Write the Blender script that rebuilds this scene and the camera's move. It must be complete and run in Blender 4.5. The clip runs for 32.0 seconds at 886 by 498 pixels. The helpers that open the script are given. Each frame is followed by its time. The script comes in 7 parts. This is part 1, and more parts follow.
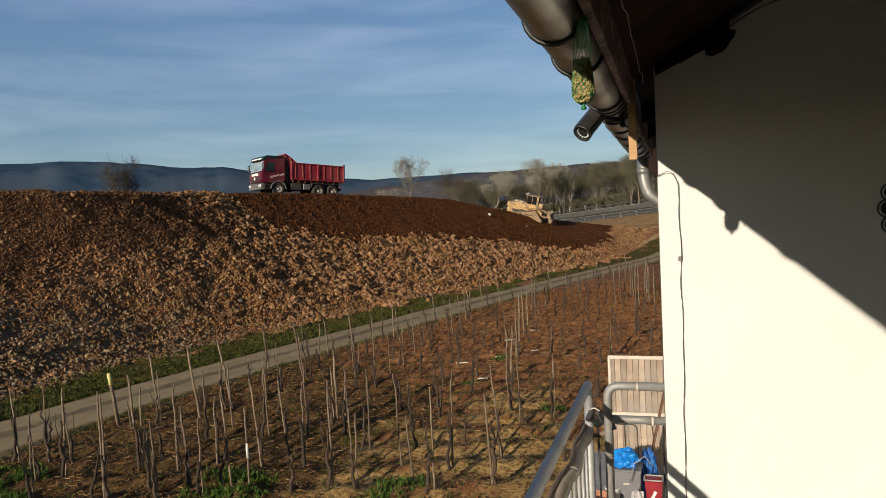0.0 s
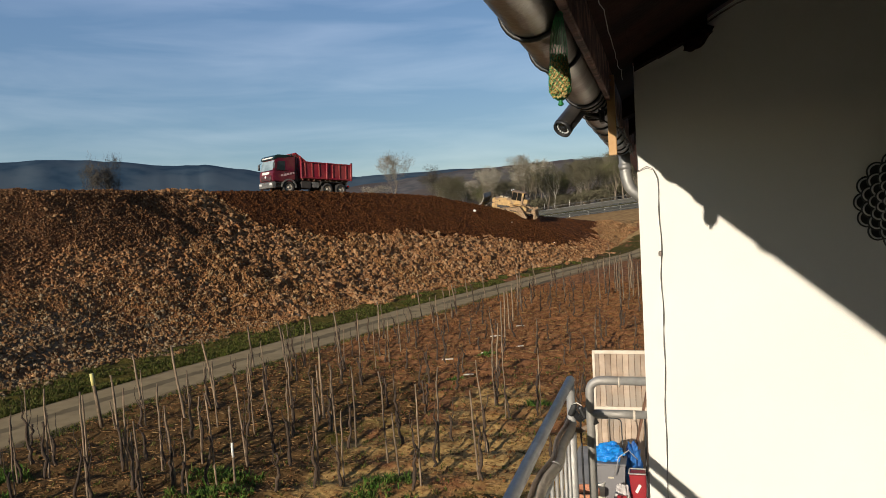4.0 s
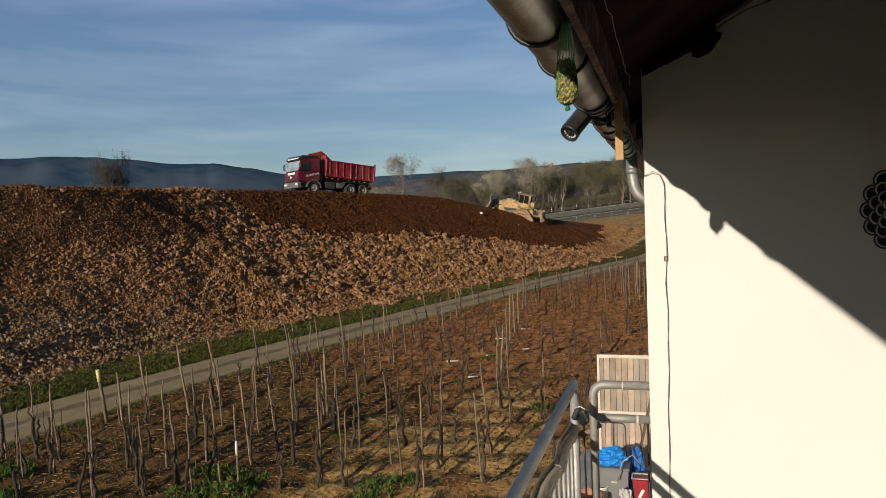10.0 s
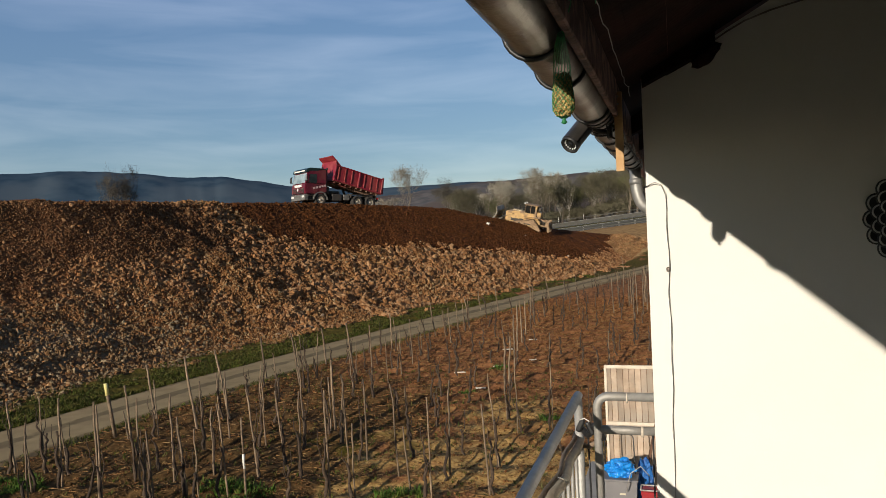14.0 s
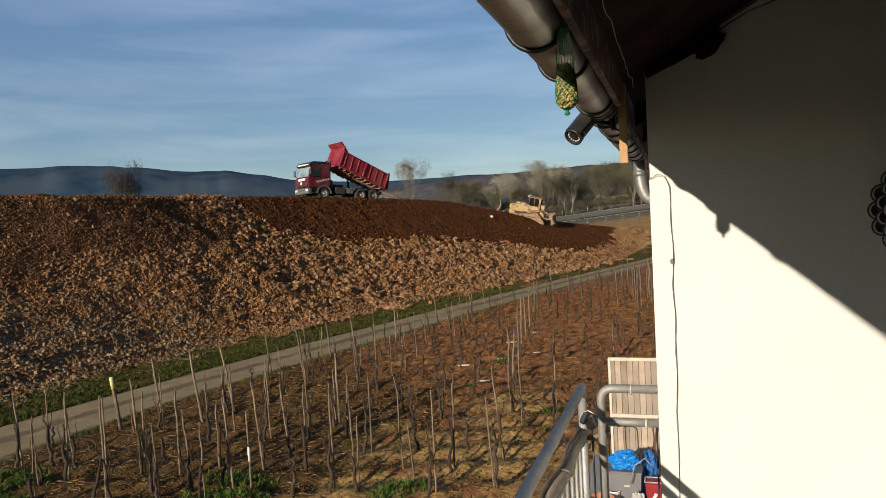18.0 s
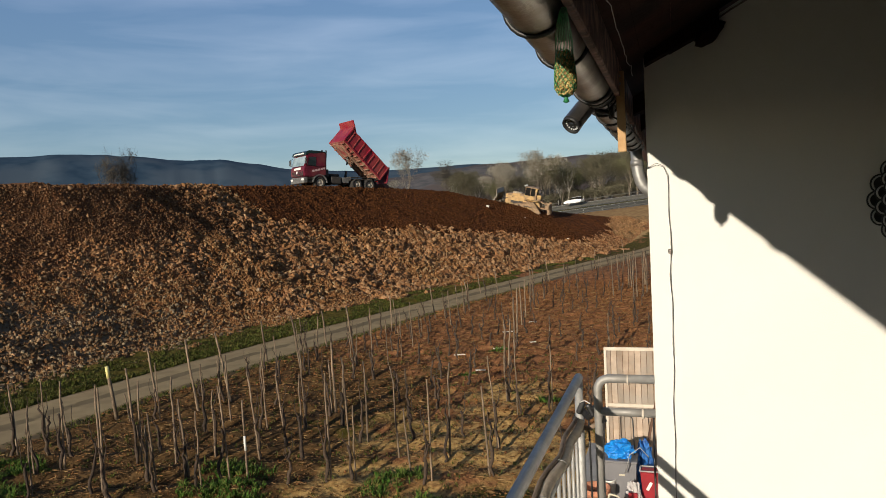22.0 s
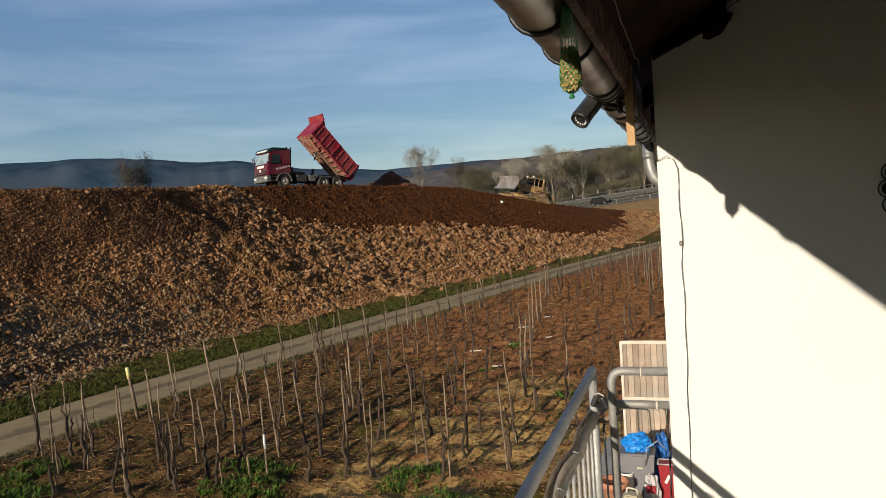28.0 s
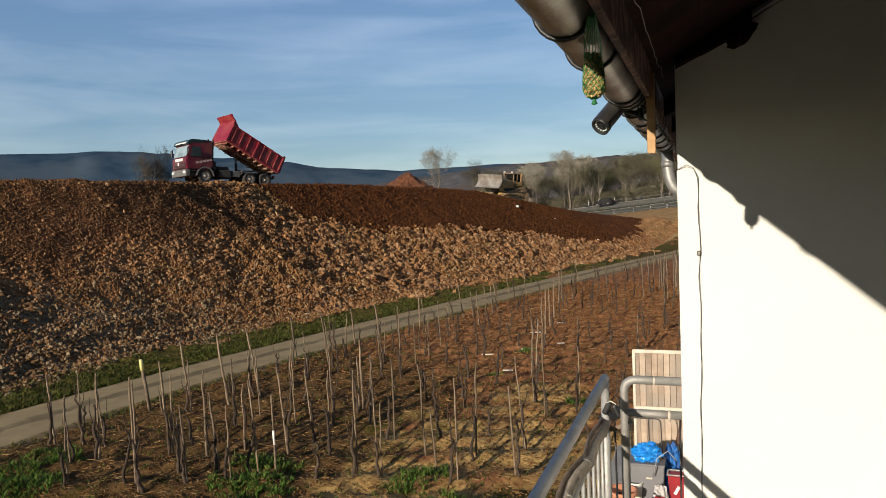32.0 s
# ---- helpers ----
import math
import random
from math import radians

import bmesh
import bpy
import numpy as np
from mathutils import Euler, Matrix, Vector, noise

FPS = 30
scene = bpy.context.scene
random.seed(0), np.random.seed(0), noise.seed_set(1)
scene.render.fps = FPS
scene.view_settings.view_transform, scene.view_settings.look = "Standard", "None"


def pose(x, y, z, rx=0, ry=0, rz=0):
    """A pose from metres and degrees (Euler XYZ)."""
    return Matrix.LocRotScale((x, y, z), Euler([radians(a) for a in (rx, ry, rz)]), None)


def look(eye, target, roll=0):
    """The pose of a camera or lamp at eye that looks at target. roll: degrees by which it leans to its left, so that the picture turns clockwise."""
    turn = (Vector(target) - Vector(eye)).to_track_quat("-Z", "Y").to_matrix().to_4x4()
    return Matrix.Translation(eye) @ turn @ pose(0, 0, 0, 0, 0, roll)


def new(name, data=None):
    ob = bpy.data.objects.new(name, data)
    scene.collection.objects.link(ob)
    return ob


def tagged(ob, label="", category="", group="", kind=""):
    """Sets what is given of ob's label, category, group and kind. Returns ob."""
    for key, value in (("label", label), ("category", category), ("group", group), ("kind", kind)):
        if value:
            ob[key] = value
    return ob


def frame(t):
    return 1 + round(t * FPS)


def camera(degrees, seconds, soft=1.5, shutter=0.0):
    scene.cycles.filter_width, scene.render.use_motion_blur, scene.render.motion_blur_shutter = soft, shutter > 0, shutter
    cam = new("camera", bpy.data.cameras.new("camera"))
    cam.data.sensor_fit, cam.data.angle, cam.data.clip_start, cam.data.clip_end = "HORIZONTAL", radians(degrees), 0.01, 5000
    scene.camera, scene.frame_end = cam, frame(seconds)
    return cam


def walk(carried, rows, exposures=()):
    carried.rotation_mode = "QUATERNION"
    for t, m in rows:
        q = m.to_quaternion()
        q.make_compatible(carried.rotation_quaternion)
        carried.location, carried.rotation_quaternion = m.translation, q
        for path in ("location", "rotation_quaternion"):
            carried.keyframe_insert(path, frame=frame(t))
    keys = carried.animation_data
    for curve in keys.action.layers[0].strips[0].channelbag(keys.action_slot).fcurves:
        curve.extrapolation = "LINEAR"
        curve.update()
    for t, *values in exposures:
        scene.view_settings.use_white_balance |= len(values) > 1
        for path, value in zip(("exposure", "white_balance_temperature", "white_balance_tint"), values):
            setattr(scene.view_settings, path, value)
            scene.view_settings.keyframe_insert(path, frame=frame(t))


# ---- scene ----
cam = camera(64.6, 32.0, soft=0.75)
PATH = [
    (0, (-0.066, 0.131, 5.297), (-0.698, 2.027, 5.212), -2.7),
    (0.5, (-0.064, 0.115, 5.309), (-0.721, 2.003, 5.245), -2.9),
    (1, (-0.061, 0.097, 5.309), (-0.729, 1.982, 5.262), -3.0),
    (1.5, (-0.053, 0.099, 5.304), (-0.712, 1.987, 5.268), -2.9),
    (2, (-0.051, 0.102, 5.307), (-0.683, 1.998, 5.26), -3.0),
    (2.5, (-0.048, 0.112, 5.303), (-0.666, 2.013, 5.244), -3.0),
    (3, (-0.052, 0.107, 5.301), (-0.657, 2.013, 5.232), -3.1),
    (3.5, (-0.05, 0.126, 5.298), (-0.648, 2.032, 5.214), -3.1),
    (5.5, (-0.051, 0.148, 5.294), (-0.622, 2.062, 5.179), -3.2),
    (6, (-0.051, 0.144, 5.293), (-0.613, 2.06, 5.175), -3.2),
    (6.5, (-0.045, 0.141, 5.295), (-0.599, 2.058, 5.175), -3.1),
    (7, (-0.04, 0.137, 5.296), (-0.592, 2.056, 5.179), -3.1),
    (7.5, (-0.04, 0.134, 5.298), (-0.594, 2.053, 5.185), -3.1),
    (8, (-0.04, 0.131, 5.297), (-0.599, 2.049, 5.188), -3.2),
    (8.5, (-0.041, 0.136, 5.295), (-0.607, 2.051, 5.188), -3.3),
    (9, (-0.045, 0.137, 5.296), (-0.621, 2.05, 5.191), -3.2),
    (9.5, (-0.045, 0.131, 5.298), (-0.637, 2.039, 5.197), -2.8),
    (10, (-0.044, 0.126, 5.298), (-0.654, 2.029, 5.207), -2.3),
    (10.5, (-0.042, 0.115, 5.3), (-0.67, 2.013, 5.223), -1.8),
    (11, (-0.031, 0.104, 5.304), (-0.672, 1.997, 5.236), -1.6),
    (11.5, (-0.026, 0.103, 5.303), (-0.668, 1.996, 5.245), -1.9),
    (12, (-0.023, 0.1, 5.303), (-0.662, 1.995, 5.248), -2.3),
    (12.5, (-0.018, 0.115, 5.303), (-0.652, 2.011, 5.245), -2.5),
    (13, (-0.019, 0.12, 5.302), (-0.647, 2.018, 5.243), -2.9),
    (13.5, (-0.02, 0.133, 5.303), (-0.647, 2.031, 5.242), -2.9),
    (14, (-0.022, 0.131, 5.304), (-0.65, 2.029, 5.245), -2.8),
    (14.5, (-0.022, 0.122, 5.303), (-0.652, 2.019, 5.244), -2.6),
    (16.5, (-0.032, 0.146, 5.298), (-0.663, 2.043, 5.218), -2.6),
    (17, (-0.031, 0.145, 5.298), (-0.665, 2.04, 5.219), -2.8),
    (17.5, (-0.024, 0.135, 5.298), (-0.66, 2.03, 5.222), -2.9),
    (18, (-0.021, 0.132, 5.302), (-0.66, 2.026, 5.224), -3.0),
    (18.5, (-0.019, 0.133, 5.307), (-0.659, 2.027, 5.226), -3.2),
    (19, (-0.021, 0.144, 5.303), (-0.656, 2.039, 5.222), -3.1),
    (19.5, (-0.022, 0.151, 5.304), (-0.655, 2.046, 5.221), -3.0),
    (20, (-0.024, 0.145, 5.303), (-0.654, 2.041, 5.221), -2.9),
    (20.5, (-0.025, 0.143, 5.301), (-0.653, 2.04, 5.218), -2.9),
    (21, (-0.024, 0.14, 5.301), (-0.653, 2.036, 5.21), -2.9),
    (21.5, (-0.024, 0.142, 5.299), (-0.655, 2.038, 5.199), -2.8),
    (22, (-0.03, 0.153, 5.3), (-0.659, 2.048, 5.192), -2.9),
    (22.5, (-0.031, 0.149, 5.297), (-0.658, 2.045, 5.186), -2.8),
    (23, (-0.026, 0.152, 5.302), (-0.648, 2.049, 5.182), -3.1),
    (23.5, (-0.016, 0.145, 5.299), (-0.636, 2.043, 5.174), -3.4),
    (24, (-0.016, 0.156, 5.298), (-0.636, 2.053, 5.167), -3.6),
    (24.5, (-0.024, 0.147, 5.296), (-0.644, 2.043, 5.159), -3.7),
    (25, (-0.023, 0.158, 5.297), (-0.647, 2.053, 5.156), -3.7),
    (25.5, (-0.023, 0.161, 5.296), (-0.65, 2.055, 5.152), -3.5),
    (27.5, (-0.002, 0.14, 5.299), (-0.657, 2.026, 5.171), -4.1),
    (28, (-0.009, 0.125, 5.3), (-0.678, 2.006, 5.185), -4.0),
    (28.5, (-0.016, 0.122, 5.303), (-0.7, 1.998, 5.195), -3.7),
    (29, (-0.02, 0.121, 5.302), (-0.712, 1.995, 5.19), -3.3),
    (29.5, (-0.023, 0.129, 5.297), (-0.712, 2.003, 5.172), -3.1),
    (30, (-0.029, 0.138, 5.293), (-0.717, 2.011, 5.152), -3.1),
    (30.5, (-0.031, 0.138, 5.292), (-0.716, 2.011, 5.142), -3.1),
    (31, (-0.032, 0.145, 5.292), (-0.717, 2.018, 5.147), -3.0),
    (31.5, (-0.022, 0.13, 5.291), (-0.711, 2.003, 5.162), -2.7),
    (32, (-0.016, 0.121, 5.3), (-0.723, 1.989, 5.194), -2.3),
]
walk(cam, [(t, look(eye, target, roll)) for t, eye, target, roll in PATH],
     exposures=((0.0, 0.08), (1.0, 0.22), (3.5, 0.19), (6.0, 0.03), (8.0, -0.02), (10.5, -0.02), (12.0, 0.1), (19.0, 0.15), (27.5, 0.17), (32.0, 0.3)))
# ---- light ----
SUN_WAY = Vector((1.0, 3.3, -0.872)).normalized()
sun_data = bpy.data.lights.new("sun", "SUN")
sun_data.energy, sun_data.angle, sun_data.color = 4.9, radians(0.53), (1.0, 0.895, 0.745)
sun = new("sun", sun_data)
sun.matrix_world = look((-40, -80, 60), Vector((-40, -80, 60)) + SUN_WAY)
world = bpy.data.worlds.new("sky")
scene.world = world
world.use_nodes = True
wn = world.node_tree
sky = wn.nodes.new("ShaderNodeTexSky")
sky.sky_type, sky.sun_disc = "NISHITA", False
sky.sun_elevation = math.asin(-SUN_WAY.z)
sky.sun_rotation = math.atan2(-SUN_WAY.x, -SUN_WAY.y)
sky.air_density, sky.dust_density, sky.ozone_density = 1.0, 0.2, 2.4
wn.links.new(sky.outputs[0], wn.nodes["Background"].inputs[0])
wn.nodes["Background"].inputs[1].default_value = 0.05


# ---- materials ----
def mat(name, c1, c2=None, scale=4.0, rough=0.8, metal=0.0, bump=0.0, bump_scale=30.0, c3=None, scale3=0.6, detail=6.0, spec=0.5, random_hue=0.0):
    """Two or three colours mixed by noise at two scales, with a fine relief."""
    m = bpy.data.materials.new(name)
    m.use_nodes = True
    n, l = m.node_tree.nodes, m.node_tree.links
    b = n["Principled BSDF"]
    b.inputs["Roughness"].default_value, b.inputs["Metallic"].default_value = rough, metal
    b.inputs["Specular IOR Level"].default_value = spec
    co = n.new("ShaderNodeTexCoord")
    src = co.outputs["Object"]
    c2 = c2 or tuple(k * 0.8 for k in c1)
    t1 = n.new("ShaderNodeTexNoise")
    t1.inputs["Scale"].default_value, t1.inputs["Detail"].default_value = scale, detail
    l.new(src, t1.inputs["Vector"])
    r = n.new("ShaderNodeValToRGB")
    r.color_ramp.elements[0].position, r.color_ramp.elements[1].position = 0.35, 0.65
    r.color_ramp.elements[0].color, r.color_ramp.elements[1].color = (*c1, 1), (*c2, 1)
    l.new(t1.outputs["Fac"], r.inputs["Fac"])
    col = r.outputs["Color"]
    if c3:
        t3 = n.new("ShaderNodeTexNoise")
        t3.inputs["Scale"].default_value, t3.inputs["Detail"].default_value = scale3, 4.0
        l.new(src, t3.inputs["Vector"])
        rr = n.new("ShaderNodeValToRGB")
        rr.color_ramp.elements[0].position, rr.color_ramp.elements[1].position = 0.45, 0.62
        l.new(t3.outputs["Fac"], rr.inputs["Fac"])
        mx = n.new("ShaderNodeMix")
        mx.data_type = "RGBA"
        l.new(rr.outputs["Color"], mx.inputs["Factor"])
        l.new(col, mx.inputs["A"])
        mx.inputs["B"].default_value = (*c3, 1)
        col = mx.outputs["Result"]
    if random_hue:
        oi = n.new("ShaderNodeObjectInfo")
        mr = n.new("ShaderNodeMapRange")
        mr.inputs["To Min"].default_value, mr.inputs["To Max"].default_value = 1 - random_hue, 1 + random_hue
        l.new(oi.outputs["Random"], mr.inputs["Value"])
        hs = n.new("ShaderNodeHueSaturation")
        l.new(mr.outputs["Result"], hs.inputs["Value"])
        l.new(col, hs.inputs["Color"])
        col = hs.outputs["Color"]
    l.new(col, b.inputs["Base Color"])
    if bump:
        tb = n.new("ShaderNodeTexNoise")
        tb.inputs["Scale"].default_value, tb.inputs["Detail"].default_value = bump_scale, 5.0
        l.new(src, tb.inputs["Vector"])
        bp = n.new("ShaderNodeBump")
        bp.inputs["Strength"].default_value, bp.inputs["Distance"].default_value = min(bump, 1.0), 0.02 * max(1.0, bump)
        l.new(tb.outputs["Fac"], bp.inputs["Height"])
        l.new(bp.outputs["Normal"], b.inputs["Normal"])
    return m


def island_mat(name, colours, rough=0.9, bump=0.5, bump_scale=12.0):
    """Colour by loose piece, with grain over it."""
    m = mat(name, (0.75, 0.75, 0.75), (1.0, 1.0, 1.0), 3.0, rough, 0, bump, bump_scale, spec=0.08)
    n, l = m.node_tree.nodes, m.node_tree.links
    b = n["Principled BSDF"]
    grain = b.inputs["Base Color"].links[0].from_socket
    g = n.new("ShaderNodeNewGeometry")
    r = n.new("ShaderNodeValToRGB")
    els = r.color_ramp.elements
    while len(els) < len(colours):
        els.new(0.5)
    for i, c in enumerate(colours):
        els[i].position, els[i].color = i / (len(colours) - 1), (*c, 1)
    l.new(g.outputs["Random Per Island"], r.inputs["Fac"])
    mx = n.new("ShaderNodeMix")
    mx.data_type, mx.blend_type = "RGBA", "MULTIPLY"
    mx.inputs["Factor"].default_value = 1.0
    l.new(r.outputs["Color"], mx.inputs["A"])
    l.new(grain, mx.inputs["B"])
    l.new(mx.outputs["Result"], b.inputs["Base Color"])
    return m


def zone_mat(name, zones, base, rough=0.95, bump=0.8, bump_scale=9.0, scale=1.6):
    """Ground: the base pair of colours, and others laid over it where a vertex value says so, the borders broken by noise."""
    m = mat(name, base[0], base[1], scale, rough, 0, bump, bump_scale, detail=9.0, spec=0.08)
    n, l = m.node_tree.nodes, m.node_tree.links
    b = n["Principled BSDF"]
    col = b.inputs["Base Color"].links[0].from_socket
    co = n.new("ShaderNodeTexCoord")
    for key, c1, c2, sc in zones:
        at = n.new("ShaderNodeAttribute")
        at.attribute_name = key
        nz = n.new("ShaderNodeTexNoise")
        nz.inputs["Scale"].default_value, nz.inputs["Detail"].default_value = sc, 8.0
        l.new(co.outputs["Object"], nz.inputs["Vector"])
        rmp = n.new("ShaderNodeValToRGB")
        rmp.color_ramp.elements[0].position, rmp.color_ramp.elements[1].position = 0.35, 0.65
        rmp.color_ramp.elements[0].color, rmp.color_ramp.elements[1].color = (*c1, 1), (*c2, 1)
        l.new(nz.outputs["Fac"], rmp.inputs["Fac"])
        nb = n.new("ShaderNodeTexNoise")
        nb.inputs["Scale"].default_value, nb.inputs["Detail"].default_value = 1.1, 8.0
        l.new(co.outputs["Object"], nb.inputs["Vector"])
        ad = n.new("ShaderNodeMath")
        ad.operation = "ADD"
        l.new(at.outputs["Fac"], ad.inputs[0])
        l.new(nb.outputs["Fac"], ad.inputs[1])
        sh = n.new("ShaderNodeMapRange")
        sh.inputs["From Min"].default_value, sh.inputs["From Max"].default_value = 0.92, 1.08
        l.new(ad.outputs[0], sh.inputs["Value"])
        mx = n.new("ShaderNodeMix")
        mx.data_type = "RGBA"
        l.new(sh.outputs["Result"], mx.inputs["Factor"])
        l.new(col, mx.inputs["A"])
        l.new(rmp.outputs["Color"], mx.inputs["B"])
        col = mx.outputs["Result"]
    l.new(col, b.inputs["Base Color"])
    return m


M_GROUND = zone_mat("ground_soil", [("olive_soil", (0.150, 0.086, 0.034), (0.058, 0.033, 0.0125), 4.0), ("straw", (0.52, 0.335, 0.125), (0.31, 0.18, 0.062), 9.0), ("grass", (0.05, 0.044, 0.007), (0.11, 0.082, 0.019), 5.0),
                                    ("field", (0.38, 0.235, 0.095), (0.46, 0.30, 0.135), 0.9), ("meadow", (0.07, 0.075, 0.025), (0.14, 0.125, 0.05), 0.3)],
                    ((0.35, 0.158, 0.068), (0.14, 0.061, 0.026)), bump=2.0, bump_scale=9.0, scale=3.4)
M_HEAP = zone_mat("heap_soil", [("rubble", (0.33, 0.180, 0.082), (0.18, 0.092, 0.042), 3.5), ("dark", (0.205, 0.094, 0.042), (0.108, 0.048, 0.022), 3.0), ("end", (0.38, 0.235, 0.105), (0.26, 0.145, 0.062), 2.2), ("grey", (0.235, 0.158, 0.095), (0.15, 0.095, 0.055), 2.0), ("fresh", (0.127, 0.045, 0.0136), (0.054, 0.0195, 0.0063), 3.4)],
                  ((0.27, 0.122, 0.052), (0.15, 0.066, 0.029)), bump=4.0, bump_scale=6.0, scale=2.4)
M_CLOD = island_mat("clods", [(0.377, 0.2, 0.0939), (0.178, 0.0804, 0.0352), (0.399, 0.246, 0.131), (0.137, 0.0596, 0.0252), (0.345, 0.174, 0.0728), (0.232, 0.112, 0.0479), (0.369, 0.218, 0.111), (0.285, 0.129, 0.0515)])
M_CLOD_BROWN = island_mat("brown_clods", [(0.281, 0.133, 0.0513), (0.169, 0.0777, 0.0312), (0.357, 0.197, 0.0848), (0.122, 0.0553, 0.0224), (0.244, 0.114, 0.0447), (0.375, 0.266, 0.143)])
M_CLOD_DARK = island_mat("dark_clods", [(0.192, 0.0934, 0.0412), (0.103, 0.0481, 0.0211), (0.265, 0.151, 0.0761), (0.0798, 0.0366, 0.0156), (0.16, 0.073, 0.0303)])
M_CLOD_RED = island_mat("red_clods", [(0.102, 0.0366, 0.0108), (0.0534, 0.0196, 0.00605), (0.131, 0.0506, 0.0161), (0.0776, 0.0278, 0.00874)])
M_CLOD_GREY = island_mat("grey_rubble", [(0.209, 0.128, 0.063), (0.143, 0.0776, 0.0353), (0.301, 0.229, 0.143), (0.108, 0.0564, 0.0252), (0.175, 0.101, 0.047)])
M_SOIL_CLOD = island_mat("soil_clods", [(0.236, 0.101, 0.0358), (0.139, 0.0582, 0.0218), (0.268, 0.129, 0.0485), (0.107, 0.0448, 0.0173)])
M_WHITE_STONE = mat("white_stone", (0.78, 0.75, 0.68), (0.62, 0.58, 0.5), 6, 0.9)
M_LUMP = mat("earth_lump", (0.396, 0.232, 0.11), (0.253, 0.133, 0.0586), 2.0, 0.95, 0, 0.6, 5, random_hue=0.25)
M_LUMP_PALE = mat("pale_lump", (0.34, 0.245, 0.155), (0.25, 0.165, 0.10), 2.0, 0.95, 0, 0.6, 5, random_hue=0.2)
M_ROAD = zone_mat("farm_road", [("track", (0.17, 0.127, 0.070), (0.21, 0.158, 0.090), 1.5), ("sand", (0.31, 0.215, 0.115), (0.20, 0.14, 0.075), 2.0)], ((0.38, 0.285, 0.155), (0.30, 0.222, 0.122)), bump=0.3, bump_scale=50, scale=1.4)
M_ASPHALT = mat("asphalt", (0.118, 0.110, 0.082), (0.155, 0.143, 0.108), 0.5, 0.85, 0, 0.2, 40)
M_ASPHALT_NEAR = mat("dark_asphalt", (0.060, 0.057, 0.041), (0.085, 0.079, 0.058), 0.5, 0.85, 0, 0.2, 40)
M_GRASS = island_mat("grass", [(0.045, 0.105, 0.015), (0.085, 0.165, 0.025), (0.15, 0.16, 0.04), (0.05, 0.12, 0.016)], 0.75, 0)
M_STAKE = mat("weathered_wood", (0.23, 0.165, 0.105), (0.10, 0.068, 0.042), 9.0, 0.85, 0, 0.5, 60, random_hue=0.3)
M_VINE = mat("vine_bark", (0.075, 0.05, 0.032), (0.035, 0.022, 0.014), 14.0, 0.95, 0, 0.8, 50, random_hue=0.3)
M_WALL = mat("lime_render", (0.755, 0.738, 0.692), (0.715, 0.698, 0.655), 1.3, 0.92, 0, 0.16, 300, c3=(0.735, 0.716, 0.668), scale3=2.0, spec=0.2)
# Brown boards; the deep shade under the roof is put into this colour
M_SOFFIT = mat("shade_dark_boards", (0.026, 0.0105, 0.0070), (0.011, 0.0045, 0.0032), 5.0, 0.9, 0, 0.3, 40, spec=0.08)
M_TILE = mat("roof_tile", (0.22, 0.09, 0.06), (0.15, 0.07, 0.05), 3.0, 0.85, 0, 0.3, 40)
M_ZINC = mat("weathered_zinc", (0.36, 0.34, 0.31), (0.27, 0.25, 0.225), 6.0, 0.40, 0.75, 0.12, 60, c3=(0.15, 0.12, 0.10), scale3=3.0)
M_PIPE = mat("pale_zinc", (0.30, 0.295, 0.285), (0.22, 0.215, 0.205), 8, 0.5, 0.55, 0.15, 40, c3=(0.36, 0.35, 0.33), scale3=6.0)
M_GALV = mat("galvanised_steel", (0.44, 0.43, 0.41), (0.35, 0.34, 0.32), 22.0, 0.55, 0.4, 0.15, 120, c3=(0.30, 0.285, 0.26), scale3=7.0)
M_BLACK = mat("black_plastic", (0.012, 0.012, 0.013), (0.02, 0.02, 0.02), 20, 0.45)
M_BATTEN = mat("pine_batten", (0.42, 0.24, 0.10), (0.52, 0.33, 0.16), 14, 0.7, 0, 0.2, 60)
M_FENCE = mat("grey_boards", (0.41, 0.315, 0.24), (0.30, 0.225, 0.165), 7, 0.85, 0, 0.5, 60, c3=(0.30, 0.255, 0.21), scale3=2.4, random_hue=0.24)
M_FENCE_TRIM = mat("pale_boards", (0.62, 0.55, 0.46), (0.52, 0.45, 0.36), 8, 0.8, 0, 0.3, 60)
M_CONCRETE = mat("concrete", (0.36, 0.34, 0.31), (0.27, 0.25, 0.23), 3, 0.9, 0, 0.4, 40)
# Distance haze sits in these base colours: blue far off, greyed on the ridge
M_HILL = mat("hazy_wooded_hill", (0.032, 0.058, 0.086), (0.052, 0.082, 0.112), 0.012, 1.0, c3=(0.068, 0.092, 0.115), scale3=0.003, spec=0.0)
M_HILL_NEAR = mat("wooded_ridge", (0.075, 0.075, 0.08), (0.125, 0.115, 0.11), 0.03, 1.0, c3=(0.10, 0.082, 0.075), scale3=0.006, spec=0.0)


# ---- building blocks ----
def part(name, bm, material, parent=None, label="", smooth=False, kind=""):
    me = bpy.data.meshes.new(name)
    bm.to_mesh(me)
    bm.free()
    if smooth:
        me.polygons.foreach_set("use_smooth", [True] * len(me.polygons))
    for k in material if isinstance(material, (list, tuple)) else (material,):
        me.materials.append(k)
    ob = new(name, me)
    ob.parent = parent
    return tagged(ob, label, kind=kind)


def share(name, mesh, parent, m):
    ob = new(name, mesh)
    ob.parent = parent
    ob.matrix_basis = m
    return ob


def thing(name, label, category, m=None, group="", kind=""):
    ob = new(name)
    ob.empty_display_size = 0.2
    if m is not None:
        ob.matrix_basis = m
    return tagged(ob, label, category, group, kind)


